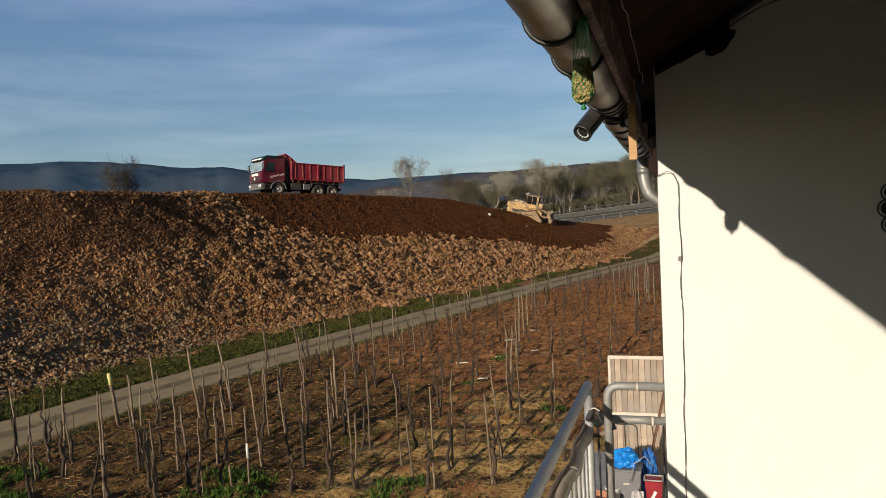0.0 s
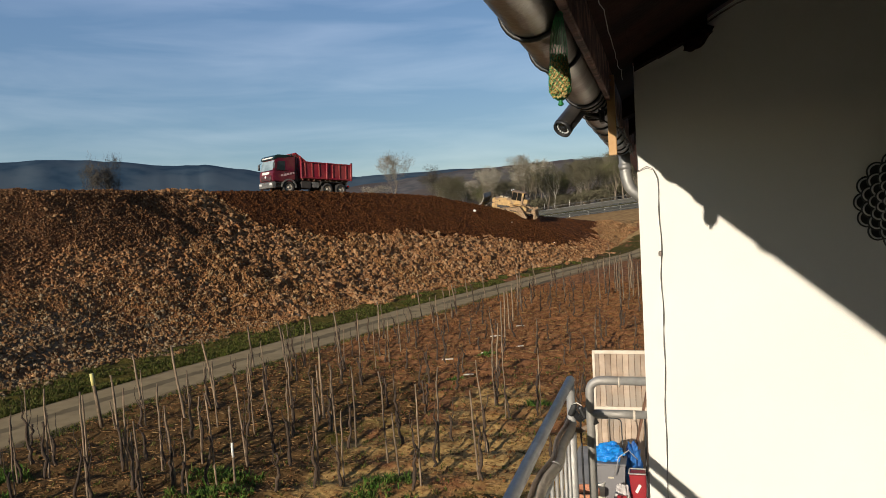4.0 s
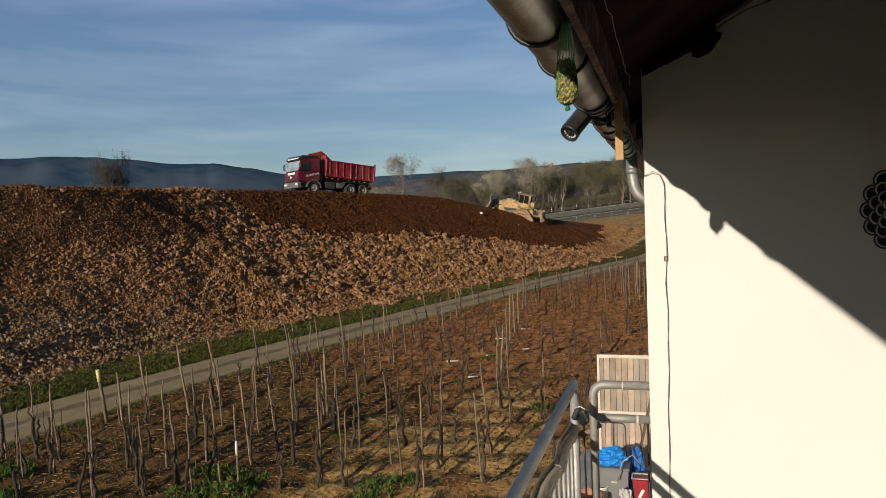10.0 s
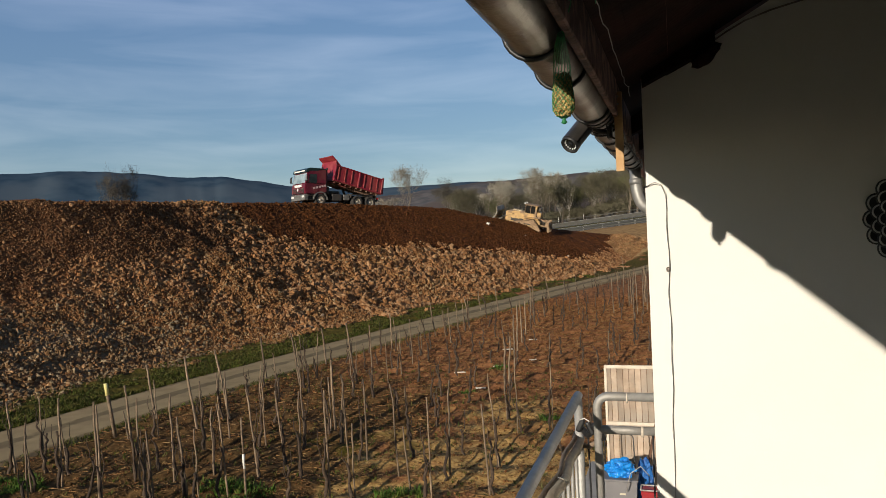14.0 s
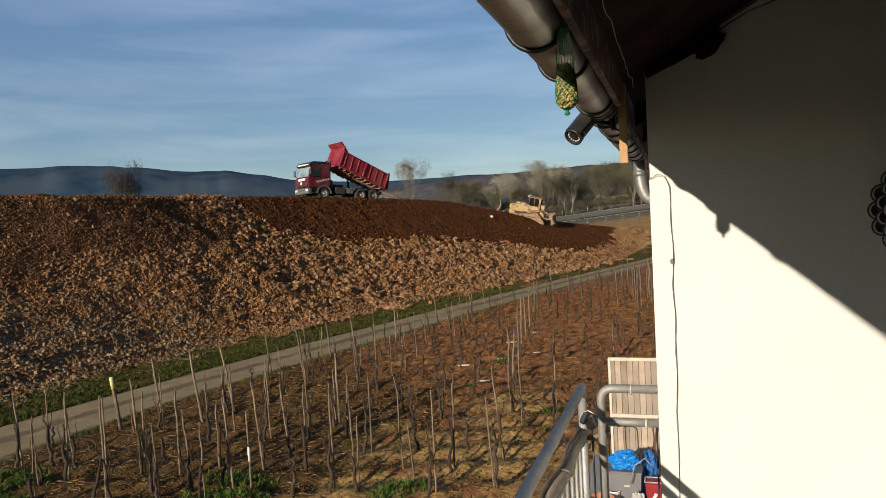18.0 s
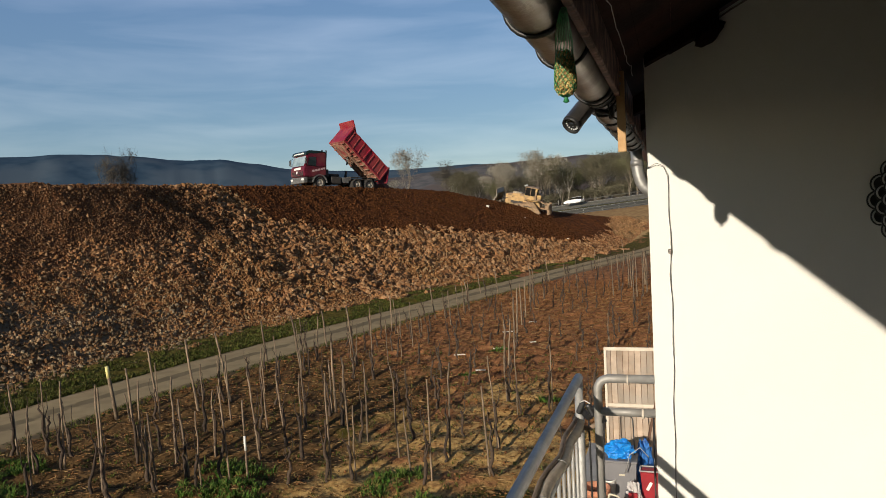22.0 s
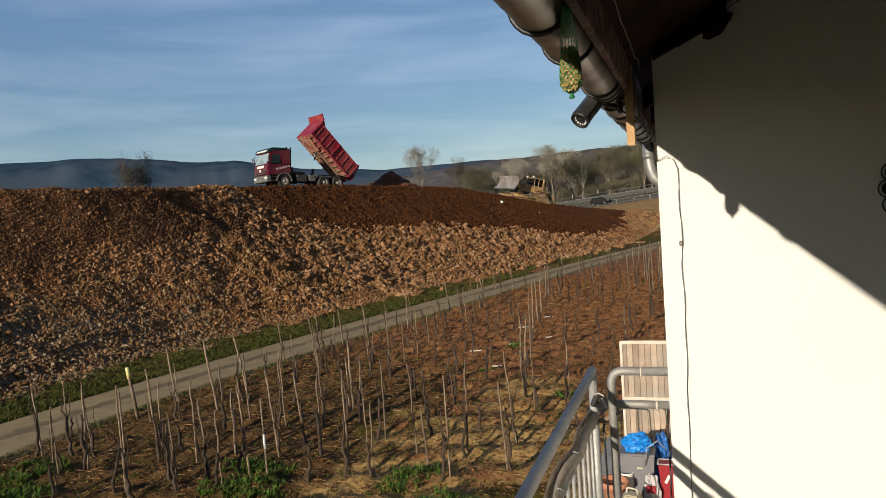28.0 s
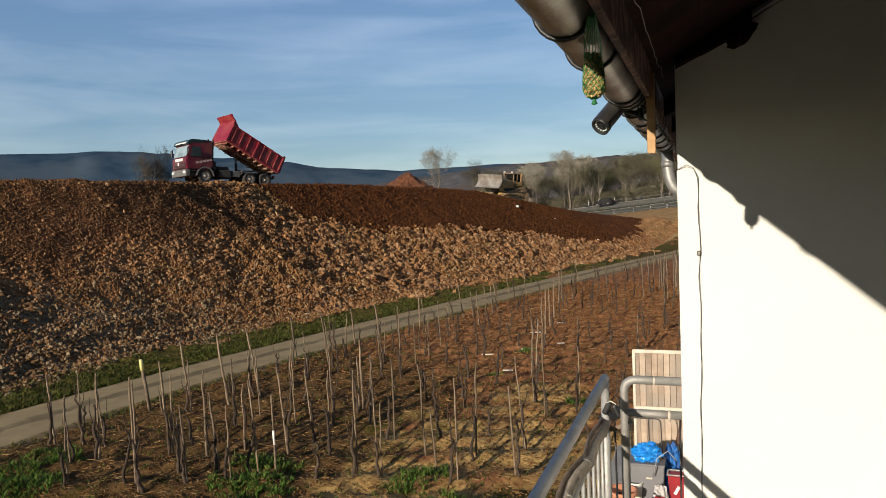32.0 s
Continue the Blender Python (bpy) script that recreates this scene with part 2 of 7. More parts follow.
def box(bm, c, s, bevel=0.0, rot=None, seg=1):
    """A box of size s about c, its edges eased."""
    b2 = bmesh.new()
    bmesh.ops.create_cube(b2, size=1.0)
    bmesh.ops.scale(b2, vec=s, verts=b2.verts)
    if bevel:
        bmesh.ops.bevel(b2, geom=b2.edges[:], offset=bevel, segments=seg, affect="EDGES", profile=0.5)
    m = Matrix.Translation(c) @ (rot.to_4x4() if rot is not None else Matrix())
    bmesh.ops.transform(b2, matrix=m, verts=b2.verts)
    merge(bm, b2)


def merge(bm, b2):
    b2.verts.index_update()
    vs = [bm.verts.new(v.co) for v in b2.verts]
    for f in b2.faces:
        nf = bm.faces.new([vs[v.index] for v in f.verts])
        nf.material_index, nf.smooth = f.material_index, f.smooth
    b2.free()


def prism(bm, outline, axis, a, b):
    """An outline of (u, v) pairs drawn out along an axis from a to b; u, v are the other two axes in order."""
    def put(u, v, w):
        return {"x": (w, u, v), "y": (u, w, v), "z": (u, v, w)}[axis]
    va = [bm.verts.new(put(u, v, a)) for u, v in outline]
    vb = [bm.verts.new(put(u, v, b)) for u, v in outline]
    k = len(outline)
    bm.faces.new(va[::-1])
    bm.faces.new(vb)
    for i in range(k):
        bm.faces.new((va[i], va[(i + 1) % k], vb[(i + 1) % k], vb[i]))
    bmesh.ops.recalc_face_normals(bm, faces=bm.faces[:])


def tube(bm, pts, radii, seg=8, cap=True):
    """A round tube along points, with one radius or one for each point."""
    pts = [Vector(p) for p in pts]
    if not isinstance(radii, (list, tuple)):
        radii = [radii] * len(pts)
    rings = []
    prev = None
    for i, p in enumerate(pts):
        d = (pts[min(i + 1, len(pts) - 1)] - pts[max(i - 1, 0)]).normalized()
        if prev is None:
            u = d.orthogonal().normalized()
        else:
            u = (prev - d * prev.dot(d)).normalized()
        prev = u
        v = d.cross(u)
        rings.append([bm.verts.new(p + (u * math.cos(2 * math.pi * k / seg) + v * math.sin(2 * math.pi * k / seg)) * radii[i]) for k in range(seg)])
    for a, b in zip(rings, rings[1:]):
        for k in range(seg):
            bm.faces.new((a[k], a[(k + 1) % seg], b[(k + 1) % seg], b[k])).smooth = True
    if cap:
        bm.faces.new(rings[0][::-1])
        bm.faces.new(rings[-1])


def lathe(bm, profile, m, seg=20, cap=True):
    """A profile of (radius, height) turned about the z axis of m."""
    rings = []
    for r, z in profile:
        rings.append([bm.verts.new(m @ Vector((r * math.cos(2 * math.pi * k / seg), r * math.sin(2 * math.pi * k / seg), z))) for k in range(seg)])
    for a, b in zip(rings, rings[1:]):
        for k in range(seg):
            bm.faces.new((a[k], a[(k + 1) % seg], b[(k + 1) % seg], b[k])).smooth = True
    if cap:
        bm.faces.new(rings[0][::-1])
        bm.faces.new(rings[-1])
    bmesh.ops.recalc_face_normals(bm, faces=bm.faces[:])


def bent(pts, r=0.06, n=5):
    """Rounds the corners of a line of points."""
    pts = [Vector(p) for p in pts]
    out = [pts[0]]
    for a, b, c in zip(pts, pts[1:], pts[2:]):
        p, q = b + (a - b).normalized() * r, b + (c - b).normalized() * r
        for i in range(n + 1):
            k = i / n
            out.append(p * (1 - k) ** 2 + b * 2 * k * (1 - k) + q * k * k)
    return out + [pts[-1]]


def smooth(a, b, x):
    k = min(max((x - a) / (b - a), 0.0), 1.0)
    return k * k * (3 - 2 * k)


def fbm(x, y, z, octaves=3):
    v, a = 0.0, 1.0
    for _ in range(octaves):
        v += a * noise.noise((x, y, z))
        x, y, z, a = x * 2.03, y * 2.03, z * 2.03, a * 0.5
    return v


def sheet(name, verts, faces, material, values=None, smooth_faces=True, parent=None):
    me = bpy.data.meshes.new(name)
    me.from_pydata(verts, [], faces)
    for key, vals in (values or {}).items():
        at = me.attributes.new(key, "FLOAT", "POINT")
        at.data.foreach_set("value", vals)
    if smooth_faces:
        me.polygons.foreach_set("use_smooth", [True] * len(me.polygons))
    me.materials.append(material)
    ob = new(name, me)
    ob.parent = parent
    return ob


# ---- the lie of the land ----
def road_x(y):
    """The middle of the farm road."""
    return -17.6 + 0.19 * 2 * math.log1p(math.exp((y - 15.5) / 2)) + 0.0008 * max(y - 15, 0) ** 2 - 0.0003 * max(y - 62, 0) ** 2


def foot_x(y):
    """The foot of the heap."""
    return -21.9 + 0.285 * 4 * math.log1p(math.exp((y - 26.5) / 4))


def run_of(y):
    """How far the slope reaches in from the foot to the crest."""
    return crest_h(y) * SLOPE + 0.3 + 2.3 * smooth(28, 42, y) + 3.0 * smooth(31, 19, y)


HEIGHTS = ((0, 7.7), (20, 7.83), (30, 7.86), (40, 7.97), (49, 8.02), (55, 7.85), (63, 7.65), (69, 7.35), (76, 6.0), (85, 4.2), (95, 2.4), (108, 1.2), (130, 0.5))


def crest_h(y):
    for (a, p), (b, q) in zip(HEIGHTS, HEIGHTS[1:]):
        if y <= b:
            return p + (q - p) * (y - a) / (b - a)
    return 0.5


def land(x, y):
    """The height of the ground sheet."""
    far = smooth(78, 112, y) * 2.9
    far += smooth(112, 140, y) * (0.0 + 0.075 * min(max(x + 20, -40), 60)) + smooth(150, 200, y) * 2.0
    return far


# ---- ground ----
def soil_relief(x, y):
    """Clods, and low ridges of turned soil along the rows."""
    v = (y - 0.325 * x - 14.5) / 1.25
    return 0.06 * fbm(x * 1.6, y * 1.6, 0, 3) + 0.085 * noise.noise((x * 2.9, y * 2.1, 2)) + 0.05 * math.cos(2 * math.pi * v)


def build_ground():
    near_x = [-26 + 0.2 * i for i in range(160)]
    xs = [-4000, -2500, -1400, -800, -400, -220, -130, -90, -65, -48, -38, -32, -29] + near_x + [6.5, 8, 11, 15, 22, 32, 48, 70, 110, 180, 400, 900, 2000, 4000]
    near_y = [4 + 0.2 * i for i in range(260)]
    ys = [-3000, -1200, -500, -200, -90, -45, -25, -14, -8, -3, 0, 2] + near_y + [56.5 + 0.9 * i for i in range(60)] + [112, 116, 120, 125, 130, 135, 140, 146, 152, 160, 170, 185, 205, 240, 300, 420, 700, 1200, 2200, 4500]
    verts, grass, straw, field, meadow, olive_soil = [], [], [], [], [], []
    for y in ys:
        rx = road_x(min(max(y, 5), 110)) if y < 110 else 0
        for x in xs:
            z = land(x, y)
            fine = -26 < x < 6 and 4 < y < 100
            if fine:
                z += soil_relief(x, y)
                if abs(x - rx) < 1.9:
                    z = land(x, y) - 0.05
            g, s, f, m, w = 0.0, 0.0, 0.0, 0.0, 0.0
            side = x - rx
            if y < 112:
                g = smooth(-1.25, -1.6, side) * (0.52 - 0.22 * smooth(30, 56, y) + 0.4 * noise.noise((x * 0.5, y * 0.35, 2))) + smooth(2.3, 1.5, side) * 0.3
                clump = noise.noise((x * 0.28, y * 0.28, 4.0))
                g = max(g, smooth(0.12, 0.42, clump) * (0.64 + 0.1 * smooth(-6, -10, x)) * smooth(26, 9, y))
                if y < 12.0:
                    g = max(g, smooth(12.0, 9.2, y) * 0.66)
                s = (0.52 + smooth(-0.1, 0.4, noise.noise((x * 0.3 + 9, y * 0.3, 1.0))) * 0.35) * smooth(-9.5, -5.5, x) * smooth(30, 15, y)
                s = max(s, 0.72 - 0.75 * math.hypot((x + 4.9) / 2.3, (y - 15.4) / 2.6) ** 2)
                # Darker olive soil towards the left and along the near edge
                w = max((0.34 + 0.5 * smooth(-4, -9, x)) * smooth(31, 16, y + 0.6 * (x + 9)), 0.62 * smooth(13.2, 11.4, y))
                f = smooth(74, 84, y) * 0.8 * smooth(-3.5, -6.0, side)
                g = max(g, smooth(60, 76, y) * 0.62 * smooth(6.0, 3.0, abs(side)))
                if side < -6:
                    g, f = 0.0, 0.3
            else:
                m = 0.8
                f = smooth(120, 112, y) * 0.8
            if x > 3 or x < -40 or y < 3:
                m = max(m, 0.7)
            verts.append((x, y, z))
            grass.append(g), straw.append(s), field.append(f), meadow.append(m), olive_soil.append(w)
    w = len(xs)
    faces = [(j * w + i, j * w + i + 1, (j + 1) * w + i + 1, (j + 1) * w + i) for j in range(len(ys) - 1) for i in range(w - 1)]
    ob = sheet("ground", verts, faces, M_GROUND, {"grass": grass, "straw": straw, "olive_soil": olive_soil, "field": field, "meadow": meadow})
    return tagged(ob, "brown vineyard soil with straw litter, weeds and grassy strips", "ground", kind="structure")


def build_road():
    verts, faces, track, sand = [], [], [], []
    cols = (-1.62, -1.48, -1.15, -0.85, -0.55, -0.2, 0.1, 0.4, 0.7, 1.0, 1.25, 1.48, 1.66)
    ys = [2 + 0.4 * i for i in range(240)]
    for y in ys:
        for c in cols:
            wob = 0.12 * fbm(y * 0.7, c * 9, 7, 2) if abs(c) > 1.4 else 0.0
            x = road_x(y) + c + wob
            verts.append((x, y, land(x, y) + (-0.05 if abs(c) > 1.55 else 0.045 - 0.012 * abs(c))))
            track.append(0.75 * math.exp(-((c + 0.05) / 0.42) ** 2) + 0.25 * noise.noise((y * 0.15, c, 4)))
            sand.append(0.75 * smooth(1.0, 1.5, abs(c)) + 0.2 * noise.noise((y * 0.3, c * 2, 8)))
    w = len(cols)
    for j in range(len(ys) - 1):
        for i in range(w - 1):
            faces.append((j * w + i, j * w + i + 1, (j + 1) * w + i + 1, (j + 1) * w + i))
    ob = sheet("road", verts, faces, M_ROAD, {"track": track, "sand": sand})
    tagged(ob, "narrow grey concrete farm road between vineyard and earth heap", "road", kind="structure")


# ---- the heap of tipped earth ----
SLOPE = 1.52


def bulge(y):
    """How hollow the slope is: flatter at its foot where the heap is old."""
    return 1.0 + 0.28 * smooth(58, 44, y) + 0.42 * smooth(37, 25, y)


def heap_z(y, u):
    """Height at u metres in from the foot."""
    h = crest_h(y)
    run = run_of(y)
    if u < 0:
        return -0.3 + u
    k = u / run
    p = bulge(y)
    if k < 0.985:
        return h * k ** p
    return h * (0.985 ** p + (1 - 0.985 ** p) * smooth(0.985, 1.03, k)) + (0.06 * smooth(76, 68, y) - 0.16 * smooth(72, 80, y)) * min(max(u - run, 0.0), 7.0)


RED_EDGE = ((0, 1.5), (39.6, 1.3), (40.4, 1.08), (41.3, 0.83), (42.4, 0.67), (46.7, 0.54), (55, 0.46), (63, 0.34), (68, 0.26), (75, 0.16), (80, 0.2), (86, 0.34), (91, 0.62), (95, 0.95), (100, 1.4), (140, 1.5))


def along(rows, y):
    for (a, p), (b, q) in zip(rows, rows[1:]):
        if y <= b:
            return p + (q - p) * (y - a) / (b - a)
    return rows[-1][1]


def heap_zone(y, u):
    """How red and fresh the soil is, how dark and fine, and how grey."""
    k = u / run_of(y)
    edge = along(RED_EDGE, y + 0.9 * noise.noise((y * 0.4, u * 0.3, 1)))
    fresh = smooth(edge - 0.07, edge + 0.07, k + (0.06 + 0.12 * smooth(76, 90, y)) * noise.noise((y * 0.9, u * 0.35, 3)) + 0.07 * noise.noise((y * 2.6, u * 0.9, 6)))
    wob = 0.22 * noise.noise((y * 0.22, u * 0.3, 12)) + 0.1 * noise.noise((y * 0.8, u * 0.8, 14))
    kz = max(k, 0.0) ** bulge(y)
    dark = smooth(0.40, 0.60, kz + wob) * smooth(40, 36, y - 4 * (0.9 - k)) * (1 - fresh) * (0.92 + 0.08 * smooth(25, 31, y))
    grey = smooth(0.46, 0.24, kz + wob * 0.6) * smooth(33, 26, y + 8 * wob) * 0.9
    return fresh, dark, grey


def heap_point(y, u):
    dy = 0.5
    t = Vector((foot_x(y + dy) - foot_x(y - dy), 2 * dy, 0)).normalized()
    n = Vector((-t.y, t.x, 0))
    return Vector((foot_x(y), y, 0)) + n * u


def heap_surface(y, u):
    """The rough top of the heap, in world space."""
    p = heap_point(y, u)
    z = heap_z(y, u) + land(p.x, p.y) * 0.6
    if 0 < u < 25:
        f, d, g = heap_zone(y, u)
        run = run_of(y)
        rough = (0.26 - 0.10 * smooth(38, 28, y)) * (1 - 0.75 * f) * (1 - 0.3 * d) * smooth(0.0, 1.5, u)
        z += (0.12 + 0.1 * smooth(30, 42, y)) * (1 - 0.6 * f) * noise.noise((y * 0.38, u * 0.16, 51)) * smooth(0.0, 2.0, u) * (1.0 if u < run * 0.95 else 0.3)
        z += 0.4 * smooth(0.05, 0.5, noise.noise((y * 0.55, u * 0.3, 71))) * smooth(33, 28, y) * smooth(run * 0.85, run * 0.98, u) * smooth(run * 1.12, run * 1.03, u)
        hollow = -0.35 * smooth(0.35, 0.6, noise.noise((y * 0.5, u * 0.6, 31)))
        z += 0.18 * smooth(34, 26, y) * smooth(0.0, 1.0, u) * smooth(run * 0.75, run * 0.3, u) * noise.noise((y * 0.22 + u * 0.1, u * 0.75, 61))
        z += rough * (fbm(y * 1.1, u * 1.1, 0, 4) + hollow) * (1.0 if u < run * 0.95 else 0.4)
        z += 0.13 * f * fbm(y * 1.9 + 1.3 * noise.noise((y * 0.7, u * 0.5, 9)), u * 0.28, 5.0, 3) * (1.0 if u < run else 0.0)
    return Vector((p.x, p.y, z))


def build_heap():
    ys = [10 + 0.18 * i for i in range(590)]
    us = [-0.8 + 0.19 * i for i in range(93)] + [17.2, 18.5, 20, 22, 25, 29, 35, 45, 60]
    verts, fresh, rubble, grey, dark, end = [], [], [], [], [], []
    for y in ys:
        for u in us:
            f, d, g = heap_zone(y, u)
            dark.append(d * 0.8)
            verts.append(tuple(heap_surface(y, u)))
            fresh.append(f * 0.9)
            rubble.append(0.42 + 0.25 * noise.noise((y * 0.15, u * 0.2, 8)))
            grey.append(g * 0.6)
            end.append(smooth(82, 90, y) * 0.8 * (1 - f))
    w = len(us)
    faces = [(j * w + i + 1, j * w + i, (j + 1) * w + i, (j + 1) * w + i + 1) for j in range(len(ys) - 1) for i in range(w - 1)]
    ob = sheet("earth_heap", verts, faces, M_HEAP, {"rubble": rubble, "dark": dark, "end": end, "grey": grey, "fresh": fresh})
    return tagged(ob, "long high heap of tipped brown earth and stones with a dark red fresh slope", "earth heap", kind="structure")


def clod_shape(rng):
    b2 = bmesh.new()
    bmesh.ops.create_icosphere(b2, subdivisions=1, radius=1.0)
    vs = []
    s = Vector((rng.uniform(0.7, 1.3), rng.uniform(0.7, 1.3), rng.uniform(0.55, 1.0)))
    for v in b2.verts:
        k = rng.uniform(0.55, 1.3)
        vs.append((v.co.x * s.x * k, v.co.y * s.y * k, v.co.z * s.z * k))
    b2.verts.index_update()
    fs = [tuple(v.index for v in f.verts) for f in b2.faces]
    b2.free()
    return np.array(vs), np.array(fs)


def crumb_shape(rng):
    """A small eight-sided crumb."""
    vs = [(rng.uniform(0.7, 1.2), rng.uniform(-0.3, 0.3), rng.uniform(-0.3, 0.3)), (-rng.uniform(0.7, 1.2), rng.uniform(-0.3, 0.3), rng.uniform(-0.3, 0.3)),
          (rng.uniform(-0.3, 0.3), rng.uniform(0.6, 1.1), 0.1), (rng.uniform(-0.3, 0.3), -rng.uniform(0.6, 1.1), -0.1), (0.1, 0.0, rng.uniform(0.6, 1.0)), (-0.1, 0.1, -rng.uniform(0.6, 1.0))]
    fs = [(0, 2, 4), (2, 1, 4), (1, 3, 4), (3, 0, 4), (2, 0, 5), (1, 2, 5), (3, 1, 5), (0, 3, 5)]
    return np.array(vs), np.array(fs)


def scatter_clods(name, label, material, count, seed, where, fine=False):
    rng = random.Random(seed)
    shapes = [crumb_shape(rng) if fine else clod_shape(rng) for _ in range(14)]
    V, Fc, base = [], [], 0
    made = 0
    while made < count:
        spot = where(rng)
        if spot is None:
            continue
        made += 1
        p, scale = spot
        vs, fs = shapes[rng.randrange(14)]
        r = np.array(Euler((rng.uniform(0, 6.28), rng.uniform(0, 6.28), rng.uniform(0, 6.28))).to_matrix())
        V.append(vs @ r.T * scale + np.array(p))
        Fc.append(fs + base)
        base += len(vs)
    V, Fc = np.concatenate(V), np.concatenate(Fc)
    ob = sheet(name, V.tolist(), Fc.tolist(), material, smooth_faces=False)
    return tagged(ob, label, "rubble", kind="stuff")


def on_heap(rng, want, small, big, power=3.0, lean=1.15, y0=14, y1=100):
    y = y0 + (y1 - y0) * rng.random() ** lean
    run = run_of(y)
    u = rng.uniform(-1.7, run * 1.04)
    f, d, g = heap_zone(y, u)
    patch = noise.noise((y * 0.3, u * 0.16, 41)) + 0.5 * noise.noise((y * 0.9, u * 0.6, 43)) + 0.14 * smooth(41, 34, y)
    if y > 84 and rng.random() < 0.4:
        return None
    kind = "red" if f > rng.random() else ("dark" if d > rng.random() else ("grey" if g > rng.random() else ("brown" if smooth(-0.1, 0.22, patch) * smooth(64, 48, y) > rng.random() else "tan")))
    if kind != want or (u < 0 and noise.noise((y * 0.5, u * 0.8, 3)) + 0.35 * u < -0.25):
        return None
    s = (small + (big - small) * rng.random() ** power) * (0.62 + 0.66 * smooth(24, 47, y)) * (1 - 0.65 * smooth(76, 84, y))
    p = heap_surface(y, u) if u > 0.01 else heap_point(y, u)
    return (p.x, p.y, p.z + s * 0.3), s


build_ground()
build_road()
heap = build_heap()
scatter_clods("earth_clods", "tan and brown clods and stones scattered over the heap", M_CLOD, 50000, 11, lambda r: on_heap(r, "tan", 0.03, 0.19, 2.9))
scatter_clods("brown_earth_clods", "brown crumbly lumps in bands down the heap", M_CLOD_BROWN, 66000, 15, lambda r: on_heap(r, "brown", 0.03, 0.16, 3.2, 1.5), True)
scatter_clods("dark_earth_clods", "small dark brown crumbs and lumps high on the heap", M_CLOD_DARK, 56000, 14, lambda r: on_heap(r, "dark", 0.03, 0.15, 3.2, 1.5), True)
scatter_clods("red_earth_clods", "small dark red lumps of freshly tipped earth", M_CLOD_RED, 26000, 12, lambda r: on_heap(r, "red", 0.025, 0.10, 3.6), True)
scatter_clods("grey_rubble", "grey and pale broken stones low on the heap", M_CLOD_GREY, 24000, 13, lambda r: on_heap(r, "grey", 0.025, 0.19, 3.4, 1.6))


def big_lumps():
    """The largest lumps, one by one."""
    rng = random.Random(77)
    shapes = []
    for i in range(9):
        vs, fs = clod_shape(rng)
        me = bpy.data.meshes.new("earth_lump")
        me.from_pydata(vs.tolist(), [], fs.tolist())
        me.materials.append(M_WHITE_STONE if i in (5, 8) else (M_LUMP, M_LUMP, M_LUMP_PALE)[i % 3])
        shapes.append(me)
    made = 0
    while made < 300:
        y = rng.uniform(19, 66)
        u = rng.uniform(0.0, 6.5) if rng.random() < 0.8 else rng.uniform(0, 11)
        f, d, g = heap_zone(y, u)
        if f + d * 0.8 > rng.random():
            continue
        made += 1
        s = rng.uniform(0.10, 0.22) * (0.55 + 0.45 * smooth(24, 36, y))
        p = heap_surface(y, u)
        share("earth_lump", shapes[(0, 1, 2, 3, 4, 6, 7)[rng.randrange(7)]], heap, Matrix.Translation((p.x, p.y, p.z + 0.2 * s)) @ Euler((rng.uniform(0, 6.28), rng.uniform(0, 6.28), 0)).to_matrix().to_4x4() @ Matrix.Scale(s, 4))
    p = heap_surface(70.8, 10.2)
    share("earth_lump", shapes[5], heap, Matrix.Translation((p.x, p.y, p.z + 0.1)) @ Matrix.Scale(0.22, 4))
    # pale stones that catch the light on the fresh slope
    for y, u in ((74.6, 7.8), (66, 4.4), (69, 4.0), (63, 4.9), (75, 3.0), (77, 2.6), (79, 2.6), (72, 3.3)):
        p = heap_surface(y, u)
        share("earth_lump", shapes[8], heap, Matrix.Translation((p.x, p.y, p.z + 0.05)) @ Matrix.Scale(0.075, 4))


big_lumps()


# ---- hills and woods in the distance ----
def ridge(name, label, material, spine, base_z, depth, seed):
    """A far ridge from a few points along its top, roughened."""
    verts, faces = [], []
    n = 140
    for i in range(n + 1):
        k = i / n * (len(spine) - 1)
        j = min(int(k), len(spine) - 2)
        a, b = Vector(spine[j]), Vector(spine[j + 1])
        p = a.lerp(b, k - j)
        p.z += 7 * fbm(i * 0.11, seed, 0, 3)
        out = Vector((p.x, p.y, 0)).normalized()
        for q, hz in ((-1.0, 0.0), (-0.7, 0.3), (-0.4, 0.64), (-0.18, 0.88), (0, 1.0), (0.5, 0.7), (1.0, 0)):
            wob = 0.025 * fbm(i * 0.12, q * 2, seed, 2) if -1 < q < 0 else 0
            verts.append((p.x + out.x * depth * q, p.y + out.y * depth * q, base_z + (p.z - base_z) * (hz + wob)))
    for i in range(n):
        for c in range(6):
            a = i * 7 + c
            faces.append((a, a + 1, a + 8, a + 7))
    ob = sheet(name, verts, faces, material)
    return tagged(ob, label, "hill", kind="structure")


ridge("backdrop_hills", "long wooded hills with blue distance haze in their colour", M_HILL,
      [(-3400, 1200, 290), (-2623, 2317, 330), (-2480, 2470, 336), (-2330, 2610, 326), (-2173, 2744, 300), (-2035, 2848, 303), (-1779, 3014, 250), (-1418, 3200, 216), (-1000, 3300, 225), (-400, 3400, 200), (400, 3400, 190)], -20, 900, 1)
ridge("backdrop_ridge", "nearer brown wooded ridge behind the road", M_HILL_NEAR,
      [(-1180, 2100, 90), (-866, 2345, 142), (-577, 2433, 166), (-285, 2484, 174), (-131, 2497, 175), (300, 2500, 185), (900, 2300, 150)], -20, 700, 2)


# ---- the house ----
WX, WY = -0.134, 3.3  # corner of the gable wall
EAVE_Z, PITCH = 5.908, math.tan(radians(28.5))


